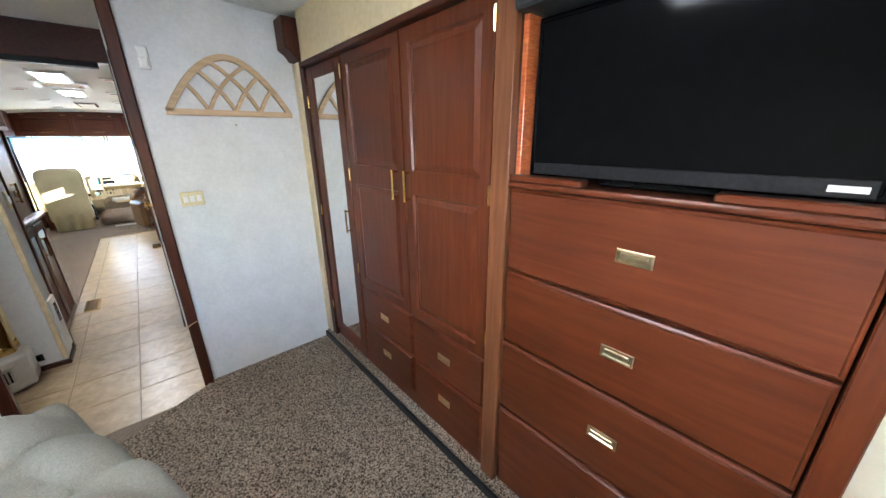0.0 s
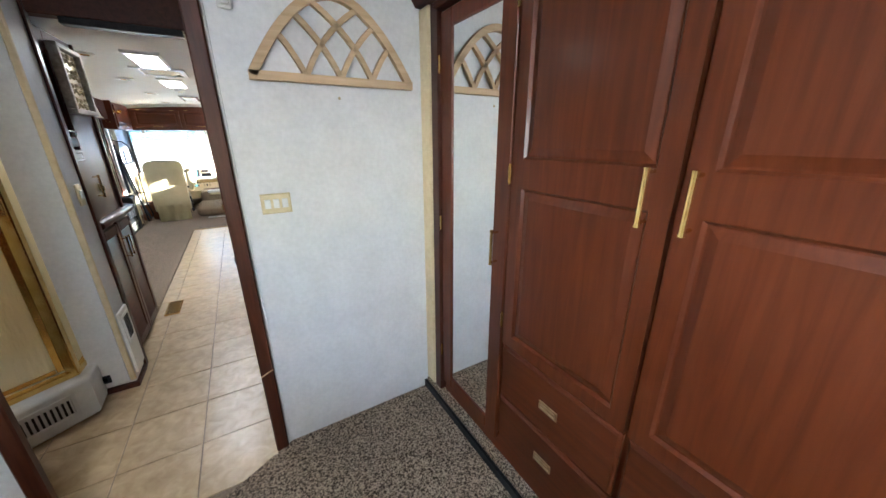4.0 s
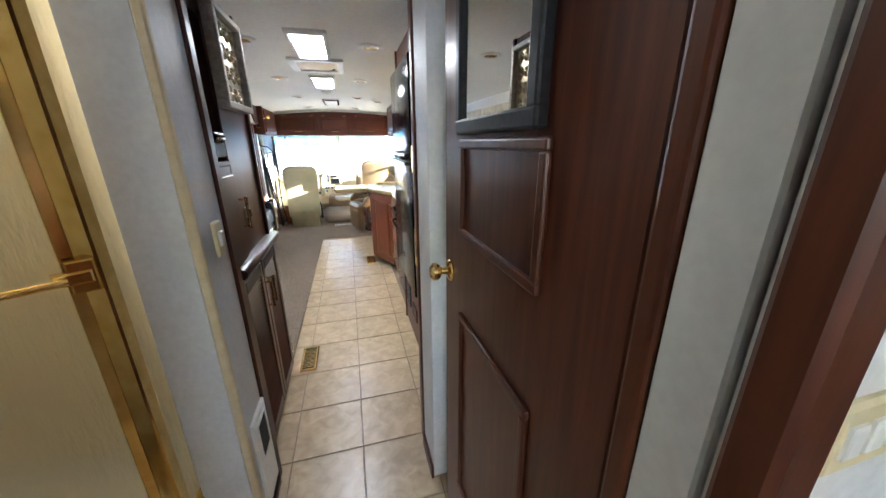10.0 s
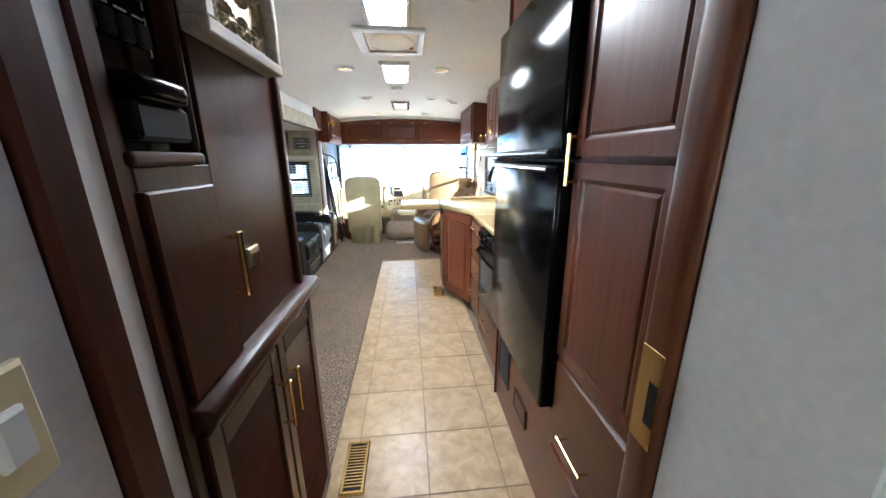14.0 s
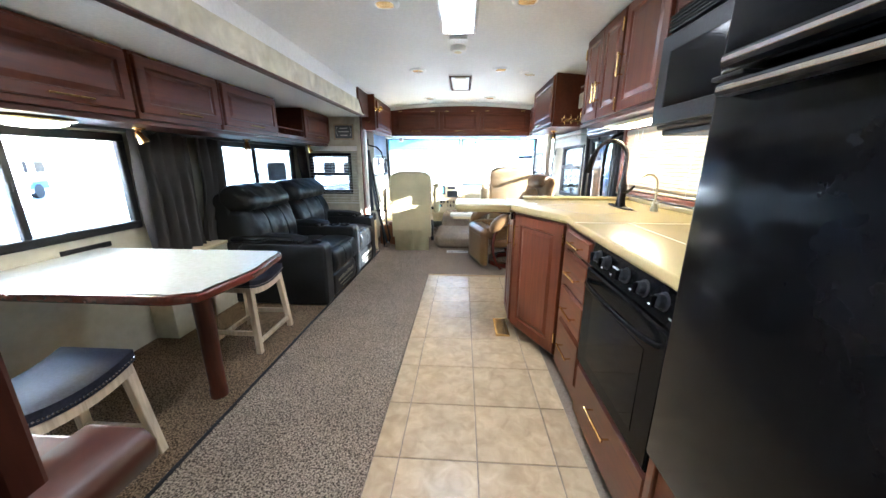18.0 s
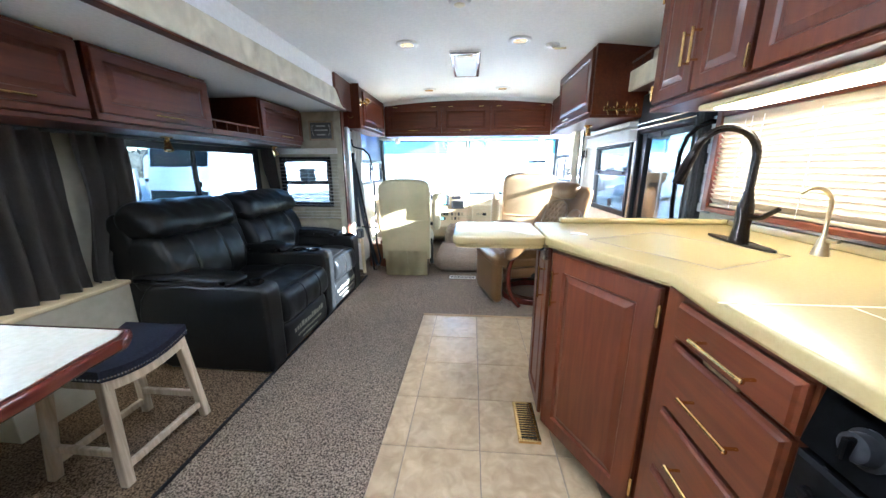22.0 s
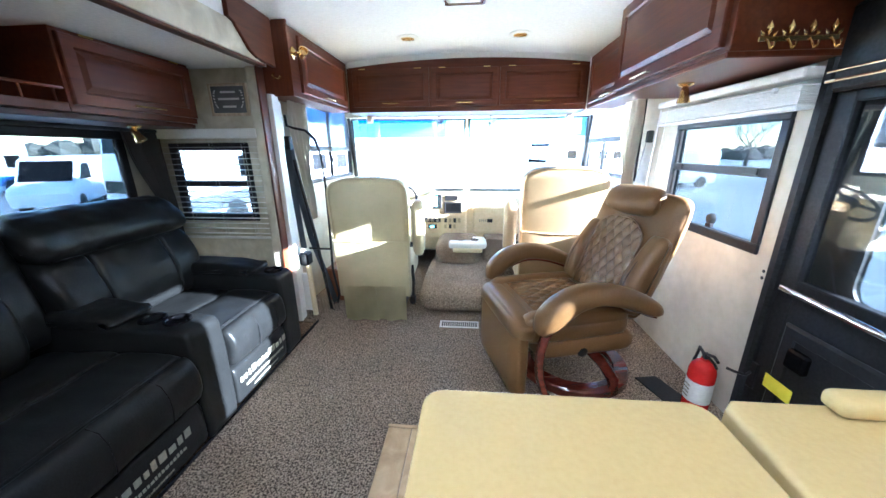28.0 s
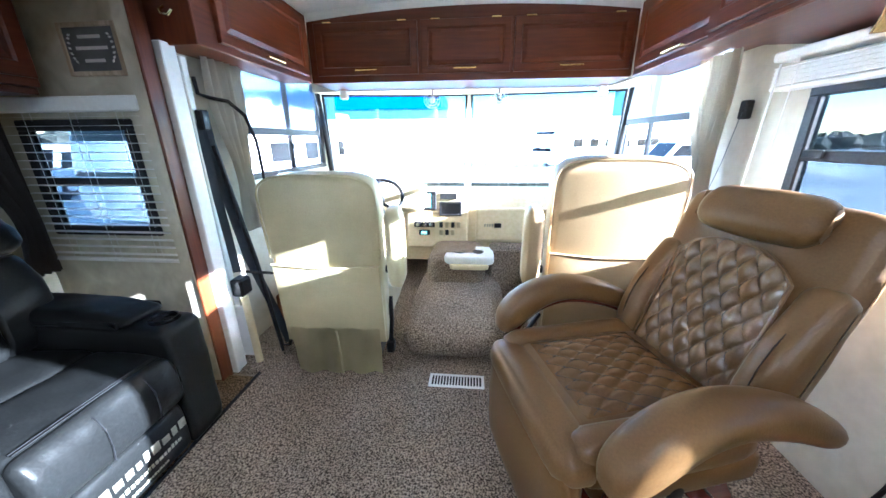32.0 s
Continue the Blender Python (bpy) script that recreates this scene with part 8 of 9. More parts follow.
# ---- front overhead cabinets ----
fcab = thing("overhead_cabinet", -0.13, 9.75, 1.62, "cherry overhead cabinet with three panelled doors over the windshield", "cabinet")
ff = face("y", 9.55, -1)
n_ = 20
arch = [(0.938 - 2.170 * k / n_, crown(0.938 - 2.170 * k / n_, 2.044, 0.062)) for k in range(n_ + 1)]
poly = [(-1.232, 1.606), (0.938, 1.606)] + arch
part("body", prism(poly, 9.551, 9.95, 0, 1, "y"), cherry_x, fcab)
solid("ceiling_front_drop", prism([(x, z + 0.002) for x, z in arch] + [(-1.232, 2.10), (0.938, 2.10)], 9.556, 9.94, 0, 1, "y"), ceiling_mat, "white vinyl ceiling edge curving down to the front cabinet", "ceiling", "structure")
for x0, x1 in ((-1.180, -0.470), (-0.448, 0.150), (0.172, 0.915)):
    dd = part("door", raised(x0, x1, 1.650, 1.968, ff, 0.02, 0.045), cherry_x, fcab)
    c = (x0 + x1) / 2
    bar_pull(dd, (c - 0.065, 9.53, 1.676), (c + 0.065, 9.53, 1.676), (0, -0.022, 0), brass, 0.004)
    for h in (x0 + 0.10, x1 - 0.10):
        part("hinge", box(h - 0.03, h + 0.03, 9.524, 9.532, 1.963, 1.971, 0.001), brass, dd)
lc = thing("overhead_cabinet", -1.33, 9.0, 1.61, "cherry overhead side cabinet above the driver's window", "cabinet")
part("body", box(-1.447, -1.236, 8.505, 9.548, 1.606, 2.02, 0.004), cherry_y, lc)
part("near_end", box(-1.447, -1.215, 8.485, 8.504, 1.600, 2.03, 0.003), cherry_z, lc)
dd = part("door", raised(8.64, 9.48, 1.640, 1.985, face("x", -1.236, 1), 0.02, 0.045), cherry_y, lc)
bar_pull(dd, (-1.216, 8.98, 1.655), (-1.216, 9.12, 1.655), (0.022, 0, 0), brass, 0.004)
solid("brass_hook", tube([(-1.33, 8.486, 1.735), (-1.33, 8.465, 1.72), (-1.318, 8.455, 1.700), (-1.29, 8.455, 1.696), (-1.27, 8.455, 1.712)], 0.005, 8), brass, "brass coat hook on the cabinet end", "hook", smooth=True)
rl = thing("reading_light", -1.18, 8.57, 1.87, "brass wall reading light on the side cabinet", "lamp", "brass reading lights")
part("base", lathe([(0.036, 0.0), (0.036, 0.008), (0.02, 0.016), (0.010, 0.02), (0.009, 0.04)], pose(-1.234, 8.57, 1.865, 0, 90, 0), 18), brass, rl, smooth=True)
part("head", lathe([(0.0, -0.03), (0.014, -0.026), (0.02, -0.01), (0.02, 0.02), (0.028, 0.05), (0.025, 0.05), (0.018, 0.03)], pose(-1.174, 8.58, 1.855, 50, 60, 0), 18), brass, rl, smooth=True)
rsc = thing("overhead_cabinet", 1.07, 9.0, 1.62, "cherry overhead side cabinet above the passenger window", "cabinet")
part("body", box(0.945, 1.187, 8.585, 9.548, 1.606, 2.02, 0.004), cherry_y, rsc)
dd = part("door", raised(8.62, 9.48, 1.640, 1.985, face("x", 0.945, -1), 0.02, 0.045), cherry_y, rsc)
bar_pull(dd, (0.925, 8.95, 1.65), (0.925, 9.11, 1.65), (-0.022, 0, 0), brass, 0.004)

# ---- windshield and dash ----
wsd = thing("windshield", -0.13, 10.3, 0.75, "two-piece curved windshield with a black gasket and blue sun band", "windshield", kind="structure")
def wpt(x, z):
    return Vector((x, 10.34 - 0.16 * (abs(x + 0.13) / 1.3) ** 2 + 0.10 * (1.0 - z), z))
def sheet(x0, x1, z0, z1, n=14, off=0.0):
    bm = bmesh.new()
    g = [[bm.verts.new(wpt(x0 + (x1 - x0) * i / n, z) + Vector((0, off, 0))) for z in (z0, z1)] for i in range(n + 1)]
    for a, b in zip(g, g[1:]):
        bm.faces.new((a[0], b[0], b[1], a[1]))
    bmesh.ops.solidify(bm, geom=bm.faces[:], thickness=0.005)
    return bm
for x0, x1 in ((-1.42, -0.155), (-0.105, 1.16)):
    g1 = part("pane", sheet(x0, x1, 0.70, 1.40), glass, wsd)
    g2 = part("sun_band", sheet(x0, x1, 1.40, 1.60), blue_tint, wsd, "blue tinted upper band")
    g1.visible_shadow = g2.visible_shadow = False
    part("gasket", merge(tube([wpt(x0 + (x1 - x0) * k / 14, 1.60) for k in range(15)], 0.014, 8), tube([wpt(x0, 0.70), wpt(x0, 1.60)], 0.012, 8), tube([wpt(x1, 0.70), wpt(x1, 1.60)], 0.012, 8)), satin_black, wsd)
part("centre_post", prism([(-0.158, 10.28), (-0.102, 10.28), (-0.102, 10.36), (-0.158, 10.36)], 0.70, 1.66, 0.006), white_plastic, wsd)
for s, xx in ((-1, -1.425), (1, 1.165)):
    part("corner_post", tube([Vector((xx, 10.02, 1.64)), Vector((xx + 0.0 * s, 10.12, 1.20)), Vector((xx, 10.20, 0.72))], 0.022, 10), satin_black, wsd, smooth=True)
solid("trim_visor_band", prism([(-1.43, 9.96), (1.17, 9.96), (1.17, 10.10), (0.5, 10.26), (-0.13, 10.30), (-0.76, 10.26), (-1.43, 10.10)], 1.600, 1.665, 0.006), cream_trim, "cream padded band above the windshield", "trim", "structure")
solid("wall_visor_back", box(XL, XR, 9.94, 9.955, 1.60, 2.08, 0), cream_wall, "panel behind the front cabinets", "wall", "structure")
for x in (-0.42, 0.115):
    fn = thing("clip_fan", x, 9.94, 1.50, "small chrome dashboard fan hung under the cabinet", "fan")
    part("cage", merge(*[tube([(x + r * math.cos(2 * math.pi * k / 24), 9.90, 1.525 + r * math.sin(2 * math.pi * k / 24)) for k in range(24)], 0.0022, 5, True) for r in (0.065, 0.045, 0.025)],
                       *[tube([(x, 9.905, 1.525), (x + 0.065 * math.cos(math.pi * k / 5), 9.90, 1.525 + 0.065 * math.sin(math.pi * k / 5))], 0.0016, 4) for k in range(10)]), chrome, fn)
    part("motor", lathe([(0.018, 0.0), (0.020, 0.02), (0.016, 0.045), (0.0, 0.05)], pose(x, 9.908, 1.525, -90, 0, 0), 14), satin_metal, fn, smooth=True)
    part("blade", merge(*[prism([(x + 0.012 * math.cos(a), 1.525 + 0.012 * math.sin(a)), (x + 0.052 * math.cos(a - 0.35), 1.525 + 0.052 * math.sin(a - 0.35)), (x + 0.052 * math.cos(a + 0.35), 1.525 + 0.052 * math.sin(a + 0.35))], 9.906, 9.909, 0, 1, "y") for a in (0.3, 2.4, 4.5)]), smoke, fn)
    part("stem", tube([(x, 9.93, 1.54), (x, 9.945, 1.60)], 0.008, 8), chrome, fn)
for x in (-1.15, 0.90):
    solid("visor_bracket", box(x - 0.03, x + 0.03, 9.90, 9.955, 1.54, 1.608, 0.008), white_plastic, "white visor bracket under the front cabinet", "bracket")

dash = thing("dashboard", -0.13, 9.95, 0.2, "cream moulded dashboard with an instrument console", "dashboard")
part("main", prism([(9.70, 0.44), (9.72, 0.70), (9.80, 0.775), (10.40, 0.775), (10.40, 0.20), (9.80, 0.20)], -1.42, 1.16, 0.03, 3, "x"), cream_trim, dash, smooth=True)
cs = lambda u, v, d: (u, 9.665 - d + 0.10 * (v - 0.6) * 0.9, v)
part("console", rings_mesh(-0.615, -0.110, 0.36, 0.845, [(0.0, 0.02), (0.015, 0.035)], lambda u, v, d: (u, 9.70 - d + 0.10 * (v - 0.6), v)), cream_trim, dash)
part("console_back", box(-0.615, -0.110, 9.70, 9.80, 0.36, 0.82, 0.01), cream_trim, dash)
sc1 = part("monitor", rings_mesh(-0.562, -0.372, 0.680, 0.825, [(0.0, 0.008), (0.004, 0.012), (0.014, 0.012), (0.016, 0.009)], cs), satin_black, dash, "black monitor")
part("screen", rings_mesh(-0.545, -0.415, 0.698, 0.808, [(0.0, 0.0105)], cs), lcd, sc1)
part("buttons", merge(*[rings_mesh(-0.403, -0.388, 0.700 + 0.026 * k, 0.716 + 0.026 * k, [(0.0, 0.0125)], cs) for k in range(4)]), dark_grey, sc1)
part("radio", rings_mesh(-0.340, -0.205, 0.762, 0.812, [(0.0, 0.008), (0.003, 0.011)], cs), satin_black, dash)
sc2 = part("display", rings_mesh(-0.345, -0.165, 0.632, 0.745, [(0.0, 0.008), (0.004, 0.012), (0.012, 0.012), (0.014, 0.009)], cs), satin_black, dash)
part("screen", rings_mesh(-0.330, -0.180, 0.648, 0.730, [(0.0, 0.0105)], cs), gloss_black, sc2)
part("climate_panel", rings_mesh(-0.555, -0.385, 0.535, 0.580, [(0.0, 0.006), (0.003, 0.009)], cs), satin_black, dash)
for k in range(3):
    part("dial", lathe([(0.018, 0.0), (0.016, 0.012), (0.0, 0.014)], pose(-0.525 + 0.055 * k, 9.655, 0.557, 90, 0, 0), 14), chrome, dash, smooth=True)
part("clock_panel", rings_mesh(-0.515, -0.425, 0.470, 0.512, [(0.0, 0.006), (0.003, 0.009)], cs), satin_black, dash)
part("clock_display", rings_mesh(-0.495, -0.450, 0.480, 0.502, [(0.0, 0.0095)], cs), lcd, dash)
for r_ in range(2):
    for k in range(4 - r_):
        part("rocker", rings_mesh(-0.345 + 0.048 * k, -0.318 + 0.048 * k, 0.535 - 0.062 * r_, 0.578 - 0.062 * r_, [(0.0, 0.008), (0.003, 0.012)], cs), satin_metal if (k + r_) % 2 else dark_grey, dash)
part("right_face", box(-0.05, 1.12, 9.66, 9.72, 0.42, 0.70, 0.02, 2), cream_trim, dash)
part("light_switch", box(0.10, 0.155, 9.645, 9.662, 0.54, 0.575, 0.003), satin_black, dash)
part("switch_marks", merge(*[box(0.02 + 0.02 * k, 0.03 + 0.02 * k, 9.656, 9.6595, 0.545, 0.570, 0) for k in range(4)]), print_grey, dash)
part("instrument_hood", pad(-1.15, -0.45, 9.62, 9.95, 0.66, 0.86, 0.07, 0.01, 7), cream_trim, dash, smooth=True)
sw = thing("steering_wheel", -0.79, 9.45, 0.55, "black steering wheel with a padded hub", "steering wheel")
mw_ = pose(-0.80, 9.42, 0.80, 38, 0, 0)
part("rim", tube([mw_ @ Vector((0.205 * math.cos(2 * math.pi * k / 40), 0.205 * math.sin(2 * math.pi * k / 40), 0)) for k in range(40)], 0.014, 10, True), satin_black, sw, smooth=True)
part("hub", lathe([(0.07, -0.02), (0.065, 0.02), (0.0, 0.03)], mw_, 20), satin_black, sw, smooth=True)
for a in (90, 210, 330):
    part("spoke", tube([mw_ @ Vector((0.05 * math.cos(radians(a)), 0.05 * math.sin(radians(a)), 0)), mw_ @ Vector((0.20 * math.cos(radians(a)), 0.20 * math.sin(radians(a)), 0))], 0.012, 8), satin_black, sw)
part("column", tube([mw_ @ Vector((0, 0, 0)), (-0.80, 9.72, 0.52)], 0.035, 12), satin_black, sw)

ec = thing("engine_cover", -0.22, 9.0, 0.0, "carpeted engine cover between the cab seats", "engine cover")
part("hump", pad(-0.465, 0.135, 8.635, 9.66, 0.0, 0.200, 0.09, 0.02, 9), carpet_cover_lit, ec, "carpeted hump, lightened for windshield daylight", smooth=True)
part("hump_back", pad(-0.40, 0.02, 9.28, 9.72, 0.10, 0.42, 0.08, 0.01, 7), carpet_cover_lit, ec, smooth=True)
part("side_apron", box(0.06, 0.72, 9.42, 9.60, 0.010, 0.44, 0.02), carpet, ec)
tr = thing("cup_tray", -0.09, 9.38, 0.33, "white moulded cup tray in front of the dash", "cup holder")
part("tray", prism(rounded(-0.275, 0.085, 9.24, 9.52, 0.06), 0.365, 0.425, 0.018, 3), white_plastic, tr, smooth=True)
part("tray_lip", prism(rounded(-0.235, 0.045, 9.22, 9.30, 0.035), 0.335, 0.375, 0.012, 2), ivory, tr, smooth=True)
for x in (-0.165, -0.03):
    part("cup_hole", lathe([(0.040, 0.001), (0.042, 0.004), (0.034, 0.003), (0.0, 0.0015)], pose(x, 9.37, 0.4245), 20), satin_black, tr, smooth=True)

# curtains, shades and belts
curtain(8.70, 8.99, 0.72, 1.61, -1.385, 5, beige_cloth, "beige cockpit curtain drawn back on the driver's side", gather=(8.86, 0.98, 0.10), depth=0.028, seed=7.0)
curtain(8.80, 9.10, 0.75, 1.60, 1.10, 5, beige_cloth, "beige cockpit curtain drawn back on the passenger's side", gather=(8.90, 1.0, 0.10), depth=0.028, seed=8.3)
for nm, x, y0, y1, z0, z1, lab in (("roller_blind", -1.425, 9.02, 9.98, 1.30, 1.69, "grey mesh shade half down on the driver's window"), ("roller_blind", 1.165, 9.06, 10.06, 1.365, 1.69, "grey mesh shade half down on the passenger window")):
    sd2 = thing(nm, x, (y0 + y1) / 2, z0, lab, "blind")
    mm = part("mesh", box(x - 0.0015, x + 0.0015, y0, y1, z0, z1, 0), mesh_shade, sd2, "grey see-through mesh")
    mm.visible_shadow = False
    part("hem", box(x - 0.006, x + 0.006, y0, y1, z0 - 0.045, z0, 0.003), dark_grey, sd2)
    part("roller", tube([(x, y0, z1), (x, y1, z1)], 0.014, 10), white_plastic, sd2)
sb = thing("seat_belt", -1.36, 8.62, 0.0, "grey shoulder belt with its guide and black gooseneck", "seat belt")
part("anchor_rail", box(-1.40, -1.375, 8.565, 8.60, 0.30, 1.58, 0.004), white_plastic, sb)
part("guide", box(-1.372, -1.335, 8.57, 8.62, 1.27, 1.36, 0.006), satin_black, sb)
def ribbon(pts, w, flat):
    bm = bmesh.new()
    f_ = Vector(flat).normalized() * w / 2
    g = [[bm.verts.new(Vector(p) - f_), bm.verts.new(Vector(p) + f_)] for p in pts]
    for a, b in zip(g, g[1:]):
        bm.faces.new((a[0], b[0], b[1], a[1]))
    bmesh.ops.solidify(bm, geom=bm.faces[:], thickness=0.0025)
    return bm
part("strap", ribbon([(-1.35, 8.595, 1.35), (-1.33, 8.60, 1.0), (-1.285, 8.62, 0.62), (-1.22, 8.66, 0.30), (-1.17, 8.68, 0.06)], 0.045, (0.6, 0.8, 0)), belt_grey, sb, "grey belt strap")
part("strap", ribbon([(-1.36, 8.58, 1.30), (-1.35, 8.575, 0.95), (-1.33, 8.575, 0.55)], 0.04, (0.9, 0.4, 0)), belt_grey, sb)
part("retractor", box(-1.36, -1.29, 8.53, 8.62, 0.42, 0.52, 0.012), satin_black, sb)
part("gooseneck", tube([(-1.36, 8.60, 1.50), (-1.355, 8.60, 1.43), (-1.32, 8.62, 1.415), (-1.25, 8.65, 1.40), (-1.20, 8.68, 1.34), (-1.175, 8.70, 1.22), (-1.165, 8.70, 1.0), (-1.17, 8.70, 0.65)], 0.009, 8), satin_black, sb, smooth=True)
part("stand", tube([(-1.33, 8.60, 1.20), (-1.25, 8.63, 0.6), (-1.20, 8.65, 0.012)], 0.012, 8), satin_black, sb, smooth=True)
part("crossbar", tube([(-1.30, 8.60, 0.545), (-1.12, 8.60, 0.54)], 0.008, 8), satin_black, sb)
part("buckle_cord", tube([(-1.17, 8.70, 0.65), (-1.16, 8.66, 0.35), (-1.11, 8.62, 0.16), (-1.13, 8.60, 0.06), (-1.16, 8.60, 0.03)], 0.010, 8), satin_black, sb, smooth=True)
part("tongue", box(-1.15, -1.105, 8.58, 8.595, 0.03, 0.10, 0.003), chrome, sb)
sb2 = thing("seat_belt", 1.15, 8.80, 0.0, "dark navy shoulder belt hanging by the passenger curtain", "seat belt")
part("guide", box(1.130, 1.165, 8.745, 8.79, 1.30, 1.38, 0.006), satin_black, sb2)
part("strap", ribbon([(1.135, 8.77, 1.33), (1.12, 8.80, 1.10), (1.09, 8.86, 0.80), (1.06, 8.92, 0.40)], 0.045, (0.5, 0.86, 0)), belt_grey, sb2, "belt strap")
part("anchor", box(1.03, 1.08, 8.90, 8.94, 0.010, 0.40, 0.004), satin_black, sb2)
bx_ = thing("console_box", -1.18, 8.95, 0.010, "tan wooden side box with a cup recess by the driver's seat", "storage box")
part("box", box(-1.30, -1.06, 8.80, 9.20, 0.010, 0.30, 0.012), post_wood, bx_)
part("cup_rim", lathe([(0.05, 0.0), (0.052, 0.03), (0.044, 0.032), (0.042, 0.006), (0.0, 0.005)], pose(-1.12, 8.86, 0.30), 20), post_wood, bx_, smooth=True)
wp = thing("pipe_stub", -1.27, 8.56, 0.010, "cream plastic conduit stub standing at the wall", "conduit")
part("pipe", tube([(-1.285, 8.545, 0.012), (-1.30, 8.55, 0.42)], 0.020, 12), ivory, wp, smooth=True)
solid("power_box", box(-1.385, -1.30, 8.535, 8.56, 0.05, 0.36, 0.006), white_plastic, "white cover panel at the slide-out end", "panel")

# ---- ceiling fixtures ----
def ceil_at(x):
    return crown(x)


def puck(x, y, label="recessed white ceiling light with a gilt grille, off", warm=None):
    z = ceil_at(x)
    p = thing("ceiling_downlight", x, y, z, label, "ceiling light", "recessed ceiling lights")
    part("ring", lathe([(0.082, 0.002), (0.084, -0.006), (0.070, -0.014), (0.055, -0.012), (0.050, -0.004)], pose(x, y, z), 28), white_plastic, p, smooth=True)
    part("reflector", lathe([(0.053, -0.008), (0.040, -0.004), (0.0, -0.003)], pose(x, y, z), 24), ivory, p, "cream reflector", smooth=True)
    part("grille", merge(*[box(x - 0.045, x + 0.045, y - 0.030 + 0.015 * k - 0.002, y - 0.030 + 0.015 * k + 0.002, z - 0.011, z - 0.007, 0) for k in range(5)]), brass, p)


for x, y in ((-0.535, 4.825), (0.270, 4.82), (-0.544, 6.19), (0.256, 6.19), (-0.548, 7.615), (0.266, 7.610), (-0.572, 9.09), (0.272, 9.09)):
    puck(x, y)


def strip_light(y0, y1, lit, label):
    z = crown(-0.13) - 0.002
    s = thing("ceiling_light", -0.13, (y0 + y1) / 2, z, label, "ceiling light")
    part("frame", rings_mesh(-0.252, -0.008, y0, y1, [(0.0, 0.018), (0.012, 0.028), (0.026, 0.028), (0.03, 0.020)], lambda u, v, d: (u, v, z - d)), white_plastic if lit else chrome, s)
    part("diffuser", rings_mesh(-0.224, -0.036, y0 + 0.03, y1 - 0.03, [(0.0, 0.020), (0.02, 0.030)], lambda u, v, d: (u, v, z - d)), diffuser_white if lit else white_plastic, s, "lit prismatic lens" if lit else "clear lens")
    if not lit:
        part("switch_strip", rings_mesh(-0.19, -0.07, y0 + 0.035, y0 + 0.07, [(0.0, 0.034)], lambda u, v, d: (u, v, z - d)), satin_metal, s)
    return s


strip_light(4.545, 5.20, True, "lit white rectangular ceiling light")
strip_light(5.98, 6.635, True, "lit white rectangular ceiling light")
strip_light(7.80, 8.50, False, "rectangular ceiling light with a chrome rim, off")
ht = thing("roof_vent", -0.125, 5.510, 2.07, "square roof vent with a cream frame and amber fan lid", "roof vent")
zc = 2.084
part("frame", merge(box(-0.345, 0.080, 5.265, 5.320, zc - 0.018, zc, 0.004), box(-0.345, 0.080, 5.700, 5.755, zc - 0.018, zc, 0.004), box(-0.345, -0.285, 5.319, 5.701, zc - 0.0175, zc, 0.004), box(0.035, 0.080, 5.319, 5.701, zc - 0.0175, zc, 0.004)), white_plastic, ht)
part("well", merge(box(-0.29, -0.284, 5.315, 5.705, zc - 0.015, zc + 0.004, 0), box(-0.284, 0.034, 5.315, 5.321, zc - 0.015, zc + 0.004, 0)), ivory, ht)
part("lid", box(-0.286, 0.036, 5.318, 5.702, zc - 0.006, zc - 0.003, 0.001), amber, ht, "amber lid, daylight from above put into its colour")
part("dome", lathe([(0.150, -0.0062), (0.142, -0.010), (0.110, -0.0135), (0.060, -0.0155), (0.0, -0.016)], pose(-0.125, 5.520, zc) @ Matrix.Diagonal((0.92, 1.1, 1, 1)), 32), cream_trim, ht, "cream fan dome", smooth=True)
part("crank", merge(lathe([(0.012, -0.006), (0.012, -0.022), (0.0, -0.024)], pose(0.0, 5.610, zc), 12), tube([(0.0, 5.610, zc - 0.018), (0.02, 5.640, zc - 0.02)], 0.004, 6)), satin_metal, ht)
sm = thing("smoke_detector", -0.140, 6.97, 2.05, "small white ceiling smoke detector", "smoke detector")
part("body", lathe([(0.062, 0.0), (0.062, -0.022), (0.052, -0.036), (0.03, -0.040), (0.0, -0.040)], pose(-0.140, 6.97, 2.088), 24), white_plastic, sm, smooth=True)
part("grille", lathe([(0.030, -0.040), (0.026, -0.043), (0.0, -0.043)], pose(-0.140, 6.97, 2.088), 16), ivory, sm, smooth=True)
ch_ = thing("ceiling_latch", 0.51, 7.69, 2.03, "small metal crank latch on the ceiling", "latch")
zq = crown(0.51)
part("base", lathe([(0.05, 0.0), (0.048, -0.012), (0.03, -0.02), (0.0, -0.022)], pose(0.51, 7.69, zq + 0.002), 20), white_plastic, ch_, smooth=True)
part("lever", tube([(0.51, 7.69, zq - 0.018), (0.53, 7.68, zq - 0.03), (0.60, 7.66, zq - 0.034)], 0.007, 8), satin_metal, ch_, smooth=True)
solid("ceiling_detector", box(-0.20, -0.07, 6.74, 6.81, 2.070, 2.0885, 0.004), white_plastic, "small white sensor on the ceiling", "sensor")

# ---- outside ----
GZ = -1.15
solid("ground", prism([(-600, -600), (600, -600), (600, 600), (-600, 600)], GZ - 0.2, GZ), concrete, "pale gravel and concrete lot", "ground", "structure")

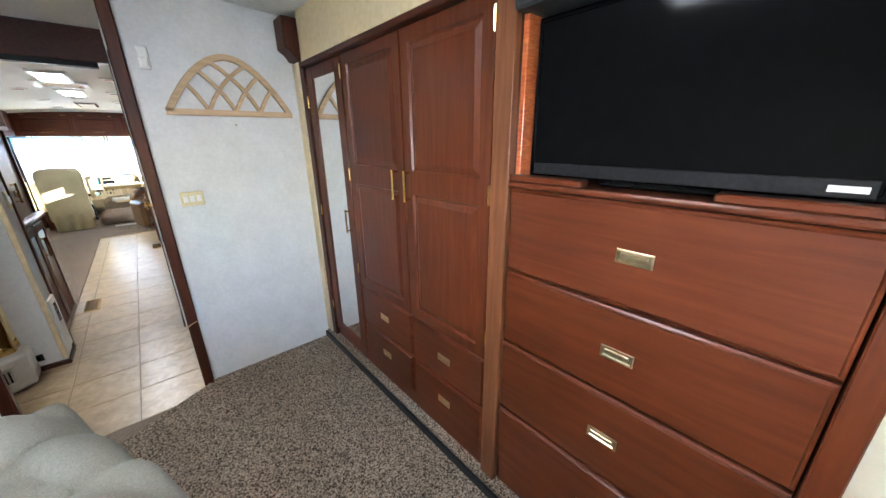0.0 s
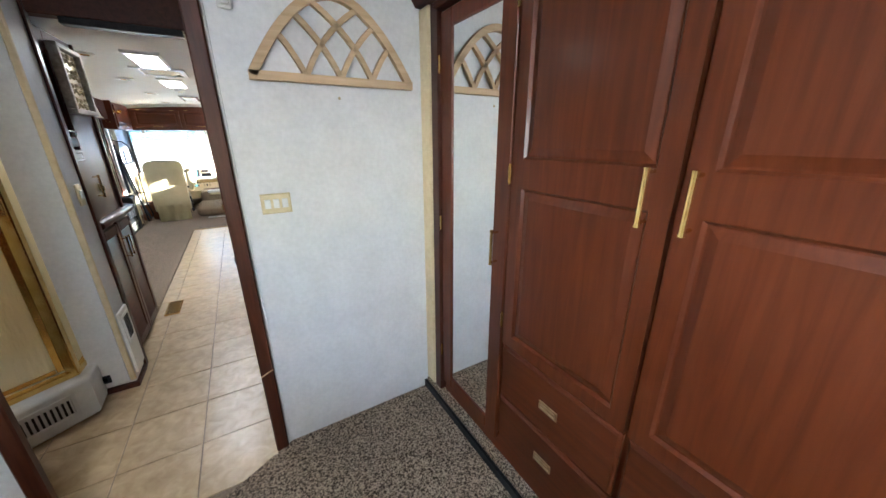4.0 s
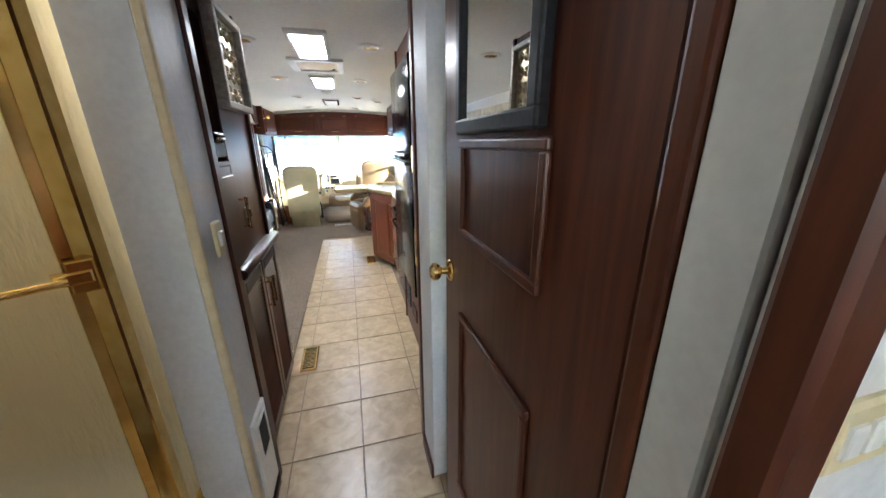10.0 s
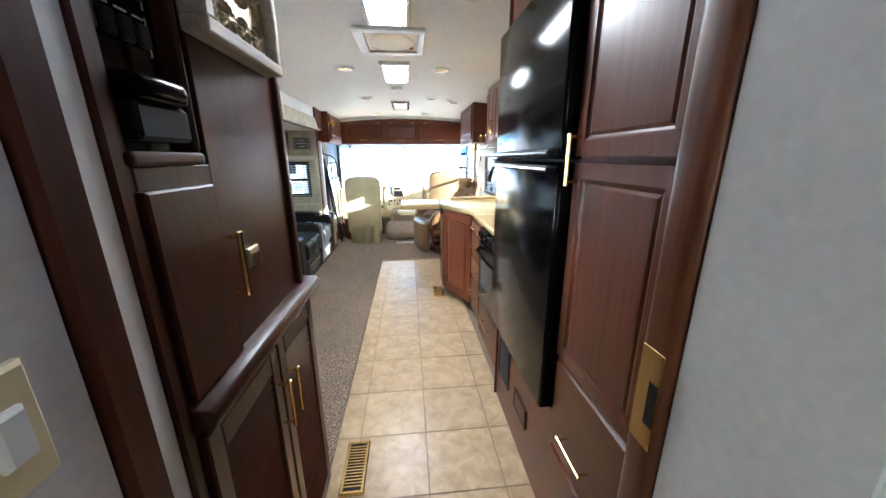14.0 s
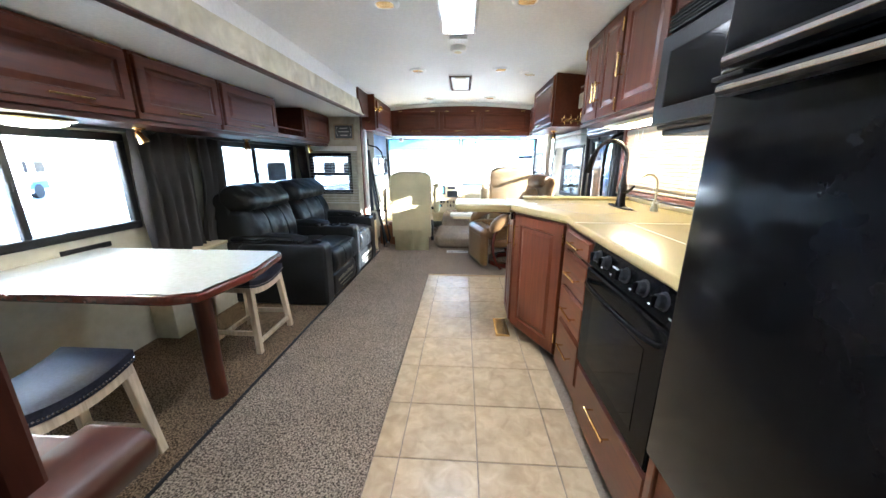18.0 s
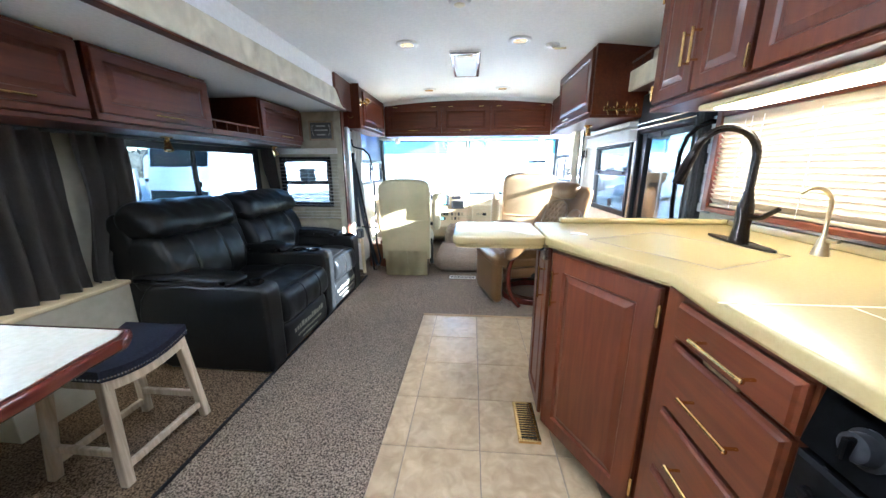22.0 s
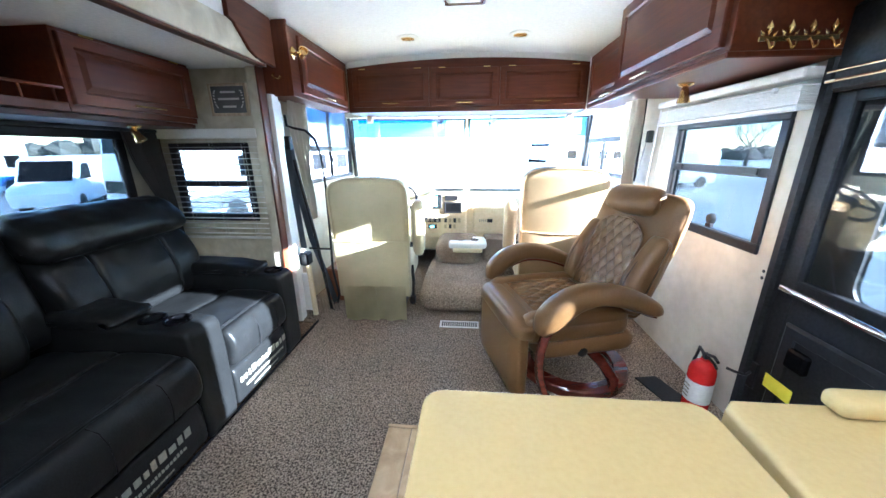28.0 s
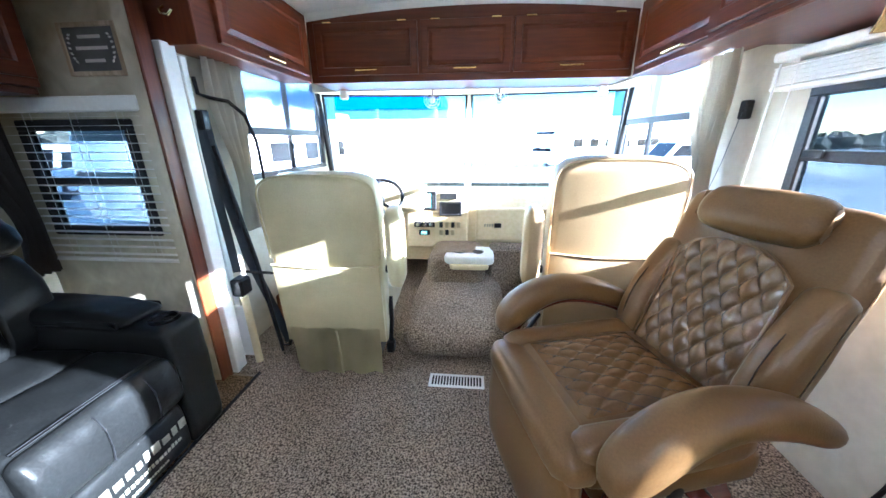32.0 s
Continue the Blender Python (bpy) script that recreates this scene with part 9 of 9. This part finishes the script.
hall = thing("showroom", -9, -2, GZ, "cream showroom wall with a field-stone base", "building", kind="structure")
part("wall", box(-9.4, -7.0, -14, 9.0, GZ, 4.4, 0), rv_white, hall)
part("roof", box(-9.6, -6.7, -14.3, 9.3, 4.4, 4.6, 0.02), rv_grey, hall)
part("stone_core", box(-6.99, -6.88, -14, 9.0, GZ, 0.05, 0), mortar, hall)
col = part("stone_pillar_core", box(-6.9, -6.2, 9.25, 9.95, GZ, 4.4, 0), mortar, hall)
part("cap", box(-6.99, -6.78, -14, 9.0, 0.05, 0.13, 0.02), stone_wall, hall)
random.seed(5)
stone_mesh = {}
def stone(x, y0, y1, z0, z1, axis, k):
    key = (round(y1 - y0, 2), round(z1 - z0, 2), k % 2, axis)
    if key not in stone_mesh:
        a, b = (y1 - y0) / 2 - 0.012, (z1 - z0) / 2 - 0.012
        t = 0.05 + 0.02 * key[2]
        pl = (lambda u, v, d: (d, u, v)) if axis == "x" else (lambda u, v, d: (u, -d, v))
        stone_mesh[key] = mesh_of(rings_mesh(-a, a, -b, b, [(0.0, t - 0.02), (0.02, t)], pl), stone_wall, False)
    ob = new("stone", stone_mesh[key])
    ob.parent = hall
    c = ((x, (y0 + y1) / 2, (z0 + z1) / 2) if axis == "x" else ((y0 + y1) / 2, x, (z0 + z1) / 2))
    ob.matrix_basis = BASE[hall].inverted() @ Matrix.Translation(c)
k = 0
for r in range(5):
    y = 2.0 - 0.2 * (r % 2)
    while y < 9.0:
        w = random.choice((0.35, 0.5, 0.7))
        stone(-6.88, y, min(y + w, 9.0), GZ + 0.24 * r, GZ + 0.24 * (r + 1), "x", k)
        y += w
        k += 1
for r in range(17):
    y = 9.25
    while y < 9.949:
        w = min(random.choice((0.2, 0.3, 0.4)), 9.95 - y)
        if w > 0.06:
            stone(-6.2, y, y + w, GZ + 0.32 * r, GZ + 0.32 * (r + 1), "x", k)
            stone(9.25, -6.9 + (y - 9.25), -6.9 + (y - 9.25) + w, GZ + 0.32 * r, GZ + 0.32 * (r + 1), "y", k)
        y += w
        k += 1


def wheel(th, x, y, r, w, m):
    a = part("wheel", lathe([(r * 0.55, -w / 2), (r * 0.92, -w / 2), (r, -w / 4), (r, w / 4), (r * 0.92, w / 2), (r * 0.55, w / 2)], m @ pose(x, y, GZ + r, 0, 90, 0), 20), rubber, th, smooth=True)
    part("rim", lathe([(0.0, -w * 0.3), (r * 0.2, -w * 0.42), (r * 0.5, -w * 0.3), (r * 0.56, -w * 0.48), (r * 0.56, w * 0.48), (r * 0.5, w * 0.3), (r * 0.2, w * 0.42), (0.0, w * 0.3)], m @ pose(x, y, GZ + r, 0, 90, 0), 16), chrome, a, smooth=True)


def coach(x, y, turn, length, height, label, stripe):
    """A parked motorhome: rounded nose, dark windscreen, side windows, stripe, wheels; nose towards local +y."""
    c = thing("motorhome", x, y, GZ, label, "motorhome", "parked motorhomes")
    m = pose(x, y, 0, 0, 0, turn)
    h, w = length / 2, 1.25
    z0, z1 = GZ + 0.35, GZ + height
    body = prism([(-h, z0), (h - 0.15, z0), (h, z0 + 0.5), (h - 0.05, z0 + 1.4), (h - 0.35, z1 - 0.25), (h - 0.7, z1), (-h + 0.1, z1), (-h, z1 - 0.15)], -w, w, 0.06, 2, "x")
    body.transform(m)
    part("body", body, rv_white, c, smooth=40)
    for s in (-1, 1):
        st_ = prism([(-h + 0.1, z0 + 0.25), (h - 0.3, z0 + 0.35), (h - 0.1, z0 + 0.75), (0.2 * h, z0 + 0.95), (-h + 0.1, z0 + 0.7)], s * w, s * (w + 0.012), 0, 1, "x")
        st_.transform(m)
        part("stripe", st_, stripe, c)
        for k in range(4):
            a = -h + 0.8 + k * (length - 2.2) / 4
            b_ = box(min(s * w, s * (w + 0.02)), max(s * w, s * (w + 0.02)), a, a + 1.1, z0 + 1.25, z0 + 1.95, 0.01)
            b_.transform(m)
            part("window", b_, gloss_black, c)
    b_ = prism([(h + 0.0, z0 + 0.95), (h + 0.012, z0 + 0.95), (h - 0.28, z1 - 0.55), (h - 0.31, z1 - 0.55)], -w + 0.12, w - 0.12, 0, 1, "x")
    b_.transform(m)
    part("windscreen", b_, gloss_black, c)
    for yy in (-h * 0.55, h * 0.62):
        for s in (-1, 1):
            wheel(c, s * (w - 0.12), yy, 0.48, 0.28, m)
    b_ = box(-0.5, 0.5, -0.6, 0.4, z1, z1 + 0.28, 0.06)
    b_.transform(m)
    part("roof_unit", b_, rv_white, c)
    for s in (-1, 1):
        b_ = box(s * (w - 0.45) - 0.14, s * (w - 0.45) + 0.14, h - 0.06, h + 0.03, z0 + 0.30, z0 + 0.48, 0.02)
        b_.transform(m)
        part("headlight", b_, chrome, c)


def van(x, y, turn, label, paint):
    c = thing("van", x, y, GZ, label, "van", "parked vans")
    m = pose(x, y, 0, 0, 0, turn)
    body = prism([(-2.6, GZ + 0.3), (2.6, GZ + 0.3), (2.7, GZ + 0.8), (2.5, GZ + 1.05), (1.75, GZ + 1.25), (1.1, GZ + 2.1), (0.8, GZ + 2.25), (-2.55, GZ + 2.3), (-2.65, GZ + 2.1)], -0.95, 0.95, 0.08, 2, "x")
    body.transform(m)
    part("body", body, paint, c, smooth=40)
    for s in (-1, 1):
        g = prism([(0.15, GZ + 1.3), (1.45, GZ + 1.3), (0.95, GZ + 1.95), (0.15, GZ + 1.98)], s * 0.95, s * 0.965, 0, 1, "x")
        g.transform(m)
        part("window", g, gloss_black, c)
        for yy in (-1.6, 1.75):
            wheel(c, s * 0.86, yy, 0.36, 0.22, m)
    g = prism([(1.78, GZ + 1.27), (1.80, GZ + 1.27), (1.14, GZ + 2.08), (1.12, GZ + 2.08)], -0.8, 0.8, 0, 1, "x")
    g.transform(m)
    part("windscreen", g, gloss_black, c)


coach(-21.5, 15.0, 205, 9.5, 3.4, "white and grey motorhome parked in the lot", rv_grey)
coach(-27.0, 21.0, 205, 9.0, 3.3, "white and blue motorhome parked in the lot", rv_blue)
van(-19.0, 20.5, 215, "white cargo van parked in the row", rv_white)
van(-18.0, 25.0, 215, "white passenger van parked in the row", rv_white)
van(-22.5, 24.0, 215, "dark grey van parked in the row", rv_grey)
coach(-24.0, 33.0, 190, 9.5, 3.3, "white motorhome at the end of the row", rv_grey)
coach(-8.6, 20.0, 172, 10.5, 3.6, "large beige motorhome with swept stripes", rv_grey)
coach(9.5, 38.0, 120, 9.5, 3.4, "white motorhome far across the lot", rv_grey)
coach(17.0, 46.0, 110, 9.0, 3.4, "white motorhome far across the lot", rv_blue)
van(13.0, 30.0, 100, "white van far across the lot", rv_white)
shed = thing("canopy_building", -9, 42, GZ, "long blue steel canopy building", "building", kind="structure")
part("roof", box(-24, -3, 36, 46, 4.2, 5.2, 0.1), rv_blue, shed)
part("fascia", box(-24.2, -2.8, 35.8, 36.0, 3.6, 4.5, 0.03), rv_blue, shed)
part("wall", box(-24, -3, 45, 46, GZ, 4.2, 0), rv_white, shed)
for k in range(5):
    part("column", box(-23.5 + 5 * k, -23.2 + 5 * k, 36.2, 36.5, GZ, 4.2, 0.02), rv_white, shed)


def bare_tree(x, y, h, seed, label="bare leafless winter tree beyond the lot"):
    rng = random.Random(seed)
    t = thing("tree", x, y, GZ, label, "tree", "bare trees")
    part("trunk", tube([(x, y, GZ), (x + 0.1, y, GZ + h * 0.2), (x + 0.15 * rng.uniform(-1, 1), y, GZ + h * 0.42)], 0.035 * h, 8, taper=[1, 0.8, 0.6]), bark, t)
    limbs = []
    def grow(p, d, l, r, n):
        q = p + d * l * 0.55 + Vector((rng.uniform(-1, 1), rng.uniform(-1, 1), rng.uniform(0, 1))) * l * 0.06
        e = p + d * l
        limbs.append(tube([p, q, e], r, 5 if n > 2 else 4, taper=[1, 0.8, 0.55]))
        if n:
            for _ in range(3 if n > 1 else 4):
                v = (d + Vector((rng.uniform(-1, 1), rng.uniform(-1, 1), rng.uniform(-0.2, 0.9))) * 0.75).normalized()
                grow(e if rng.random() < 0.7 else q, v, l * rng.uniform(0.6, 0.8), r * 0.55, n - 1)
    for k in range(4):
        a = k * 1.6 + rng.random()
        grow(Vector((x + 0.1, y, GZ + h * (0.22 + 0.06 * k))), Vector((math.cos(a) * 0.8, math.sin(a) * 0.8, 1)).normalized(), h * 0.24, 0.014 * h, 3)
    part("limbs", merge(*limbs), bark, t, kind="stuff")


for i, (x, y, h) in enumerate(((52, 36, 7), (60, 22, 8), (65, 50, 8), (56, 10, 7), (40, 60, 8), (70, 33, 8), (58, 30, 7), (62, 16, 7))):
    bare_tree(x, y, h, 11 + i)

# far woods: clumps of foliage on the horizon
rng = random.Random(3)
me_v, me_f = [], []
for k in range(900):
    a = radians(rng.uniform(-40, 55) if k % 2 else rng.uniform(118, 235))
    d = rng.uniform(95, 150)
    cx, cy = d * math.cos(a), 10 + d * math.sin(a)
    r = rng.uniform(1.2, 3.0)
    cz = GZ + (rng.uniform(0.2, 1.6) if a < 1.2 else rng.uniform(0.2, 6.5)) * (0.75 + 0.35 * math.sin(a * 9))
    b0 = len(me_v)
    for th2 in range(5):
        for ph in range(6):
            ang, az = math.pi * (th2 + 0.5) / 5, 2 * math.pi * ph / 6
            rr = r * rng.uniform(0.65, 1.2)
            me_v.append((cx + rr * math.sin(ang) * math.cos(az), cy + rr * math.sin(ang) * math.sin(az), cz + rr * 0.8 * math.cos(ang)))
    for th2 in range(4):
        for ph in range(6):
            p, q = b0 + th2 * 6 + ph, b0 + th2 * 6 + (ph + 1) % 6
            me_f.append((p, q, q + 6, p + 6))
wm = bpy.data.meshes.new("woods")
wm.from_pydata(me_v, [], me_f)
wm.materials.append(foliage)
woods = new("treeline", wm)
tagged(woods, "distant grey-brown line of winter woods", "woods", "", "stuff")
pole = thing("light_pole", 28, 26, GZ, "tall steel lot light pole", "light pole")
part("pole", tube([(28, 26, GZ), (28, 26, GZ + 9)], 0.1, 8, taper=[1, 0.6]), satin_metal, pole)
part("lamp_head", box(27.2, 28.2, 25.8, 26.2, GZ + 8.95, GZ + 9.15, 0.03), dark_grey, pole)
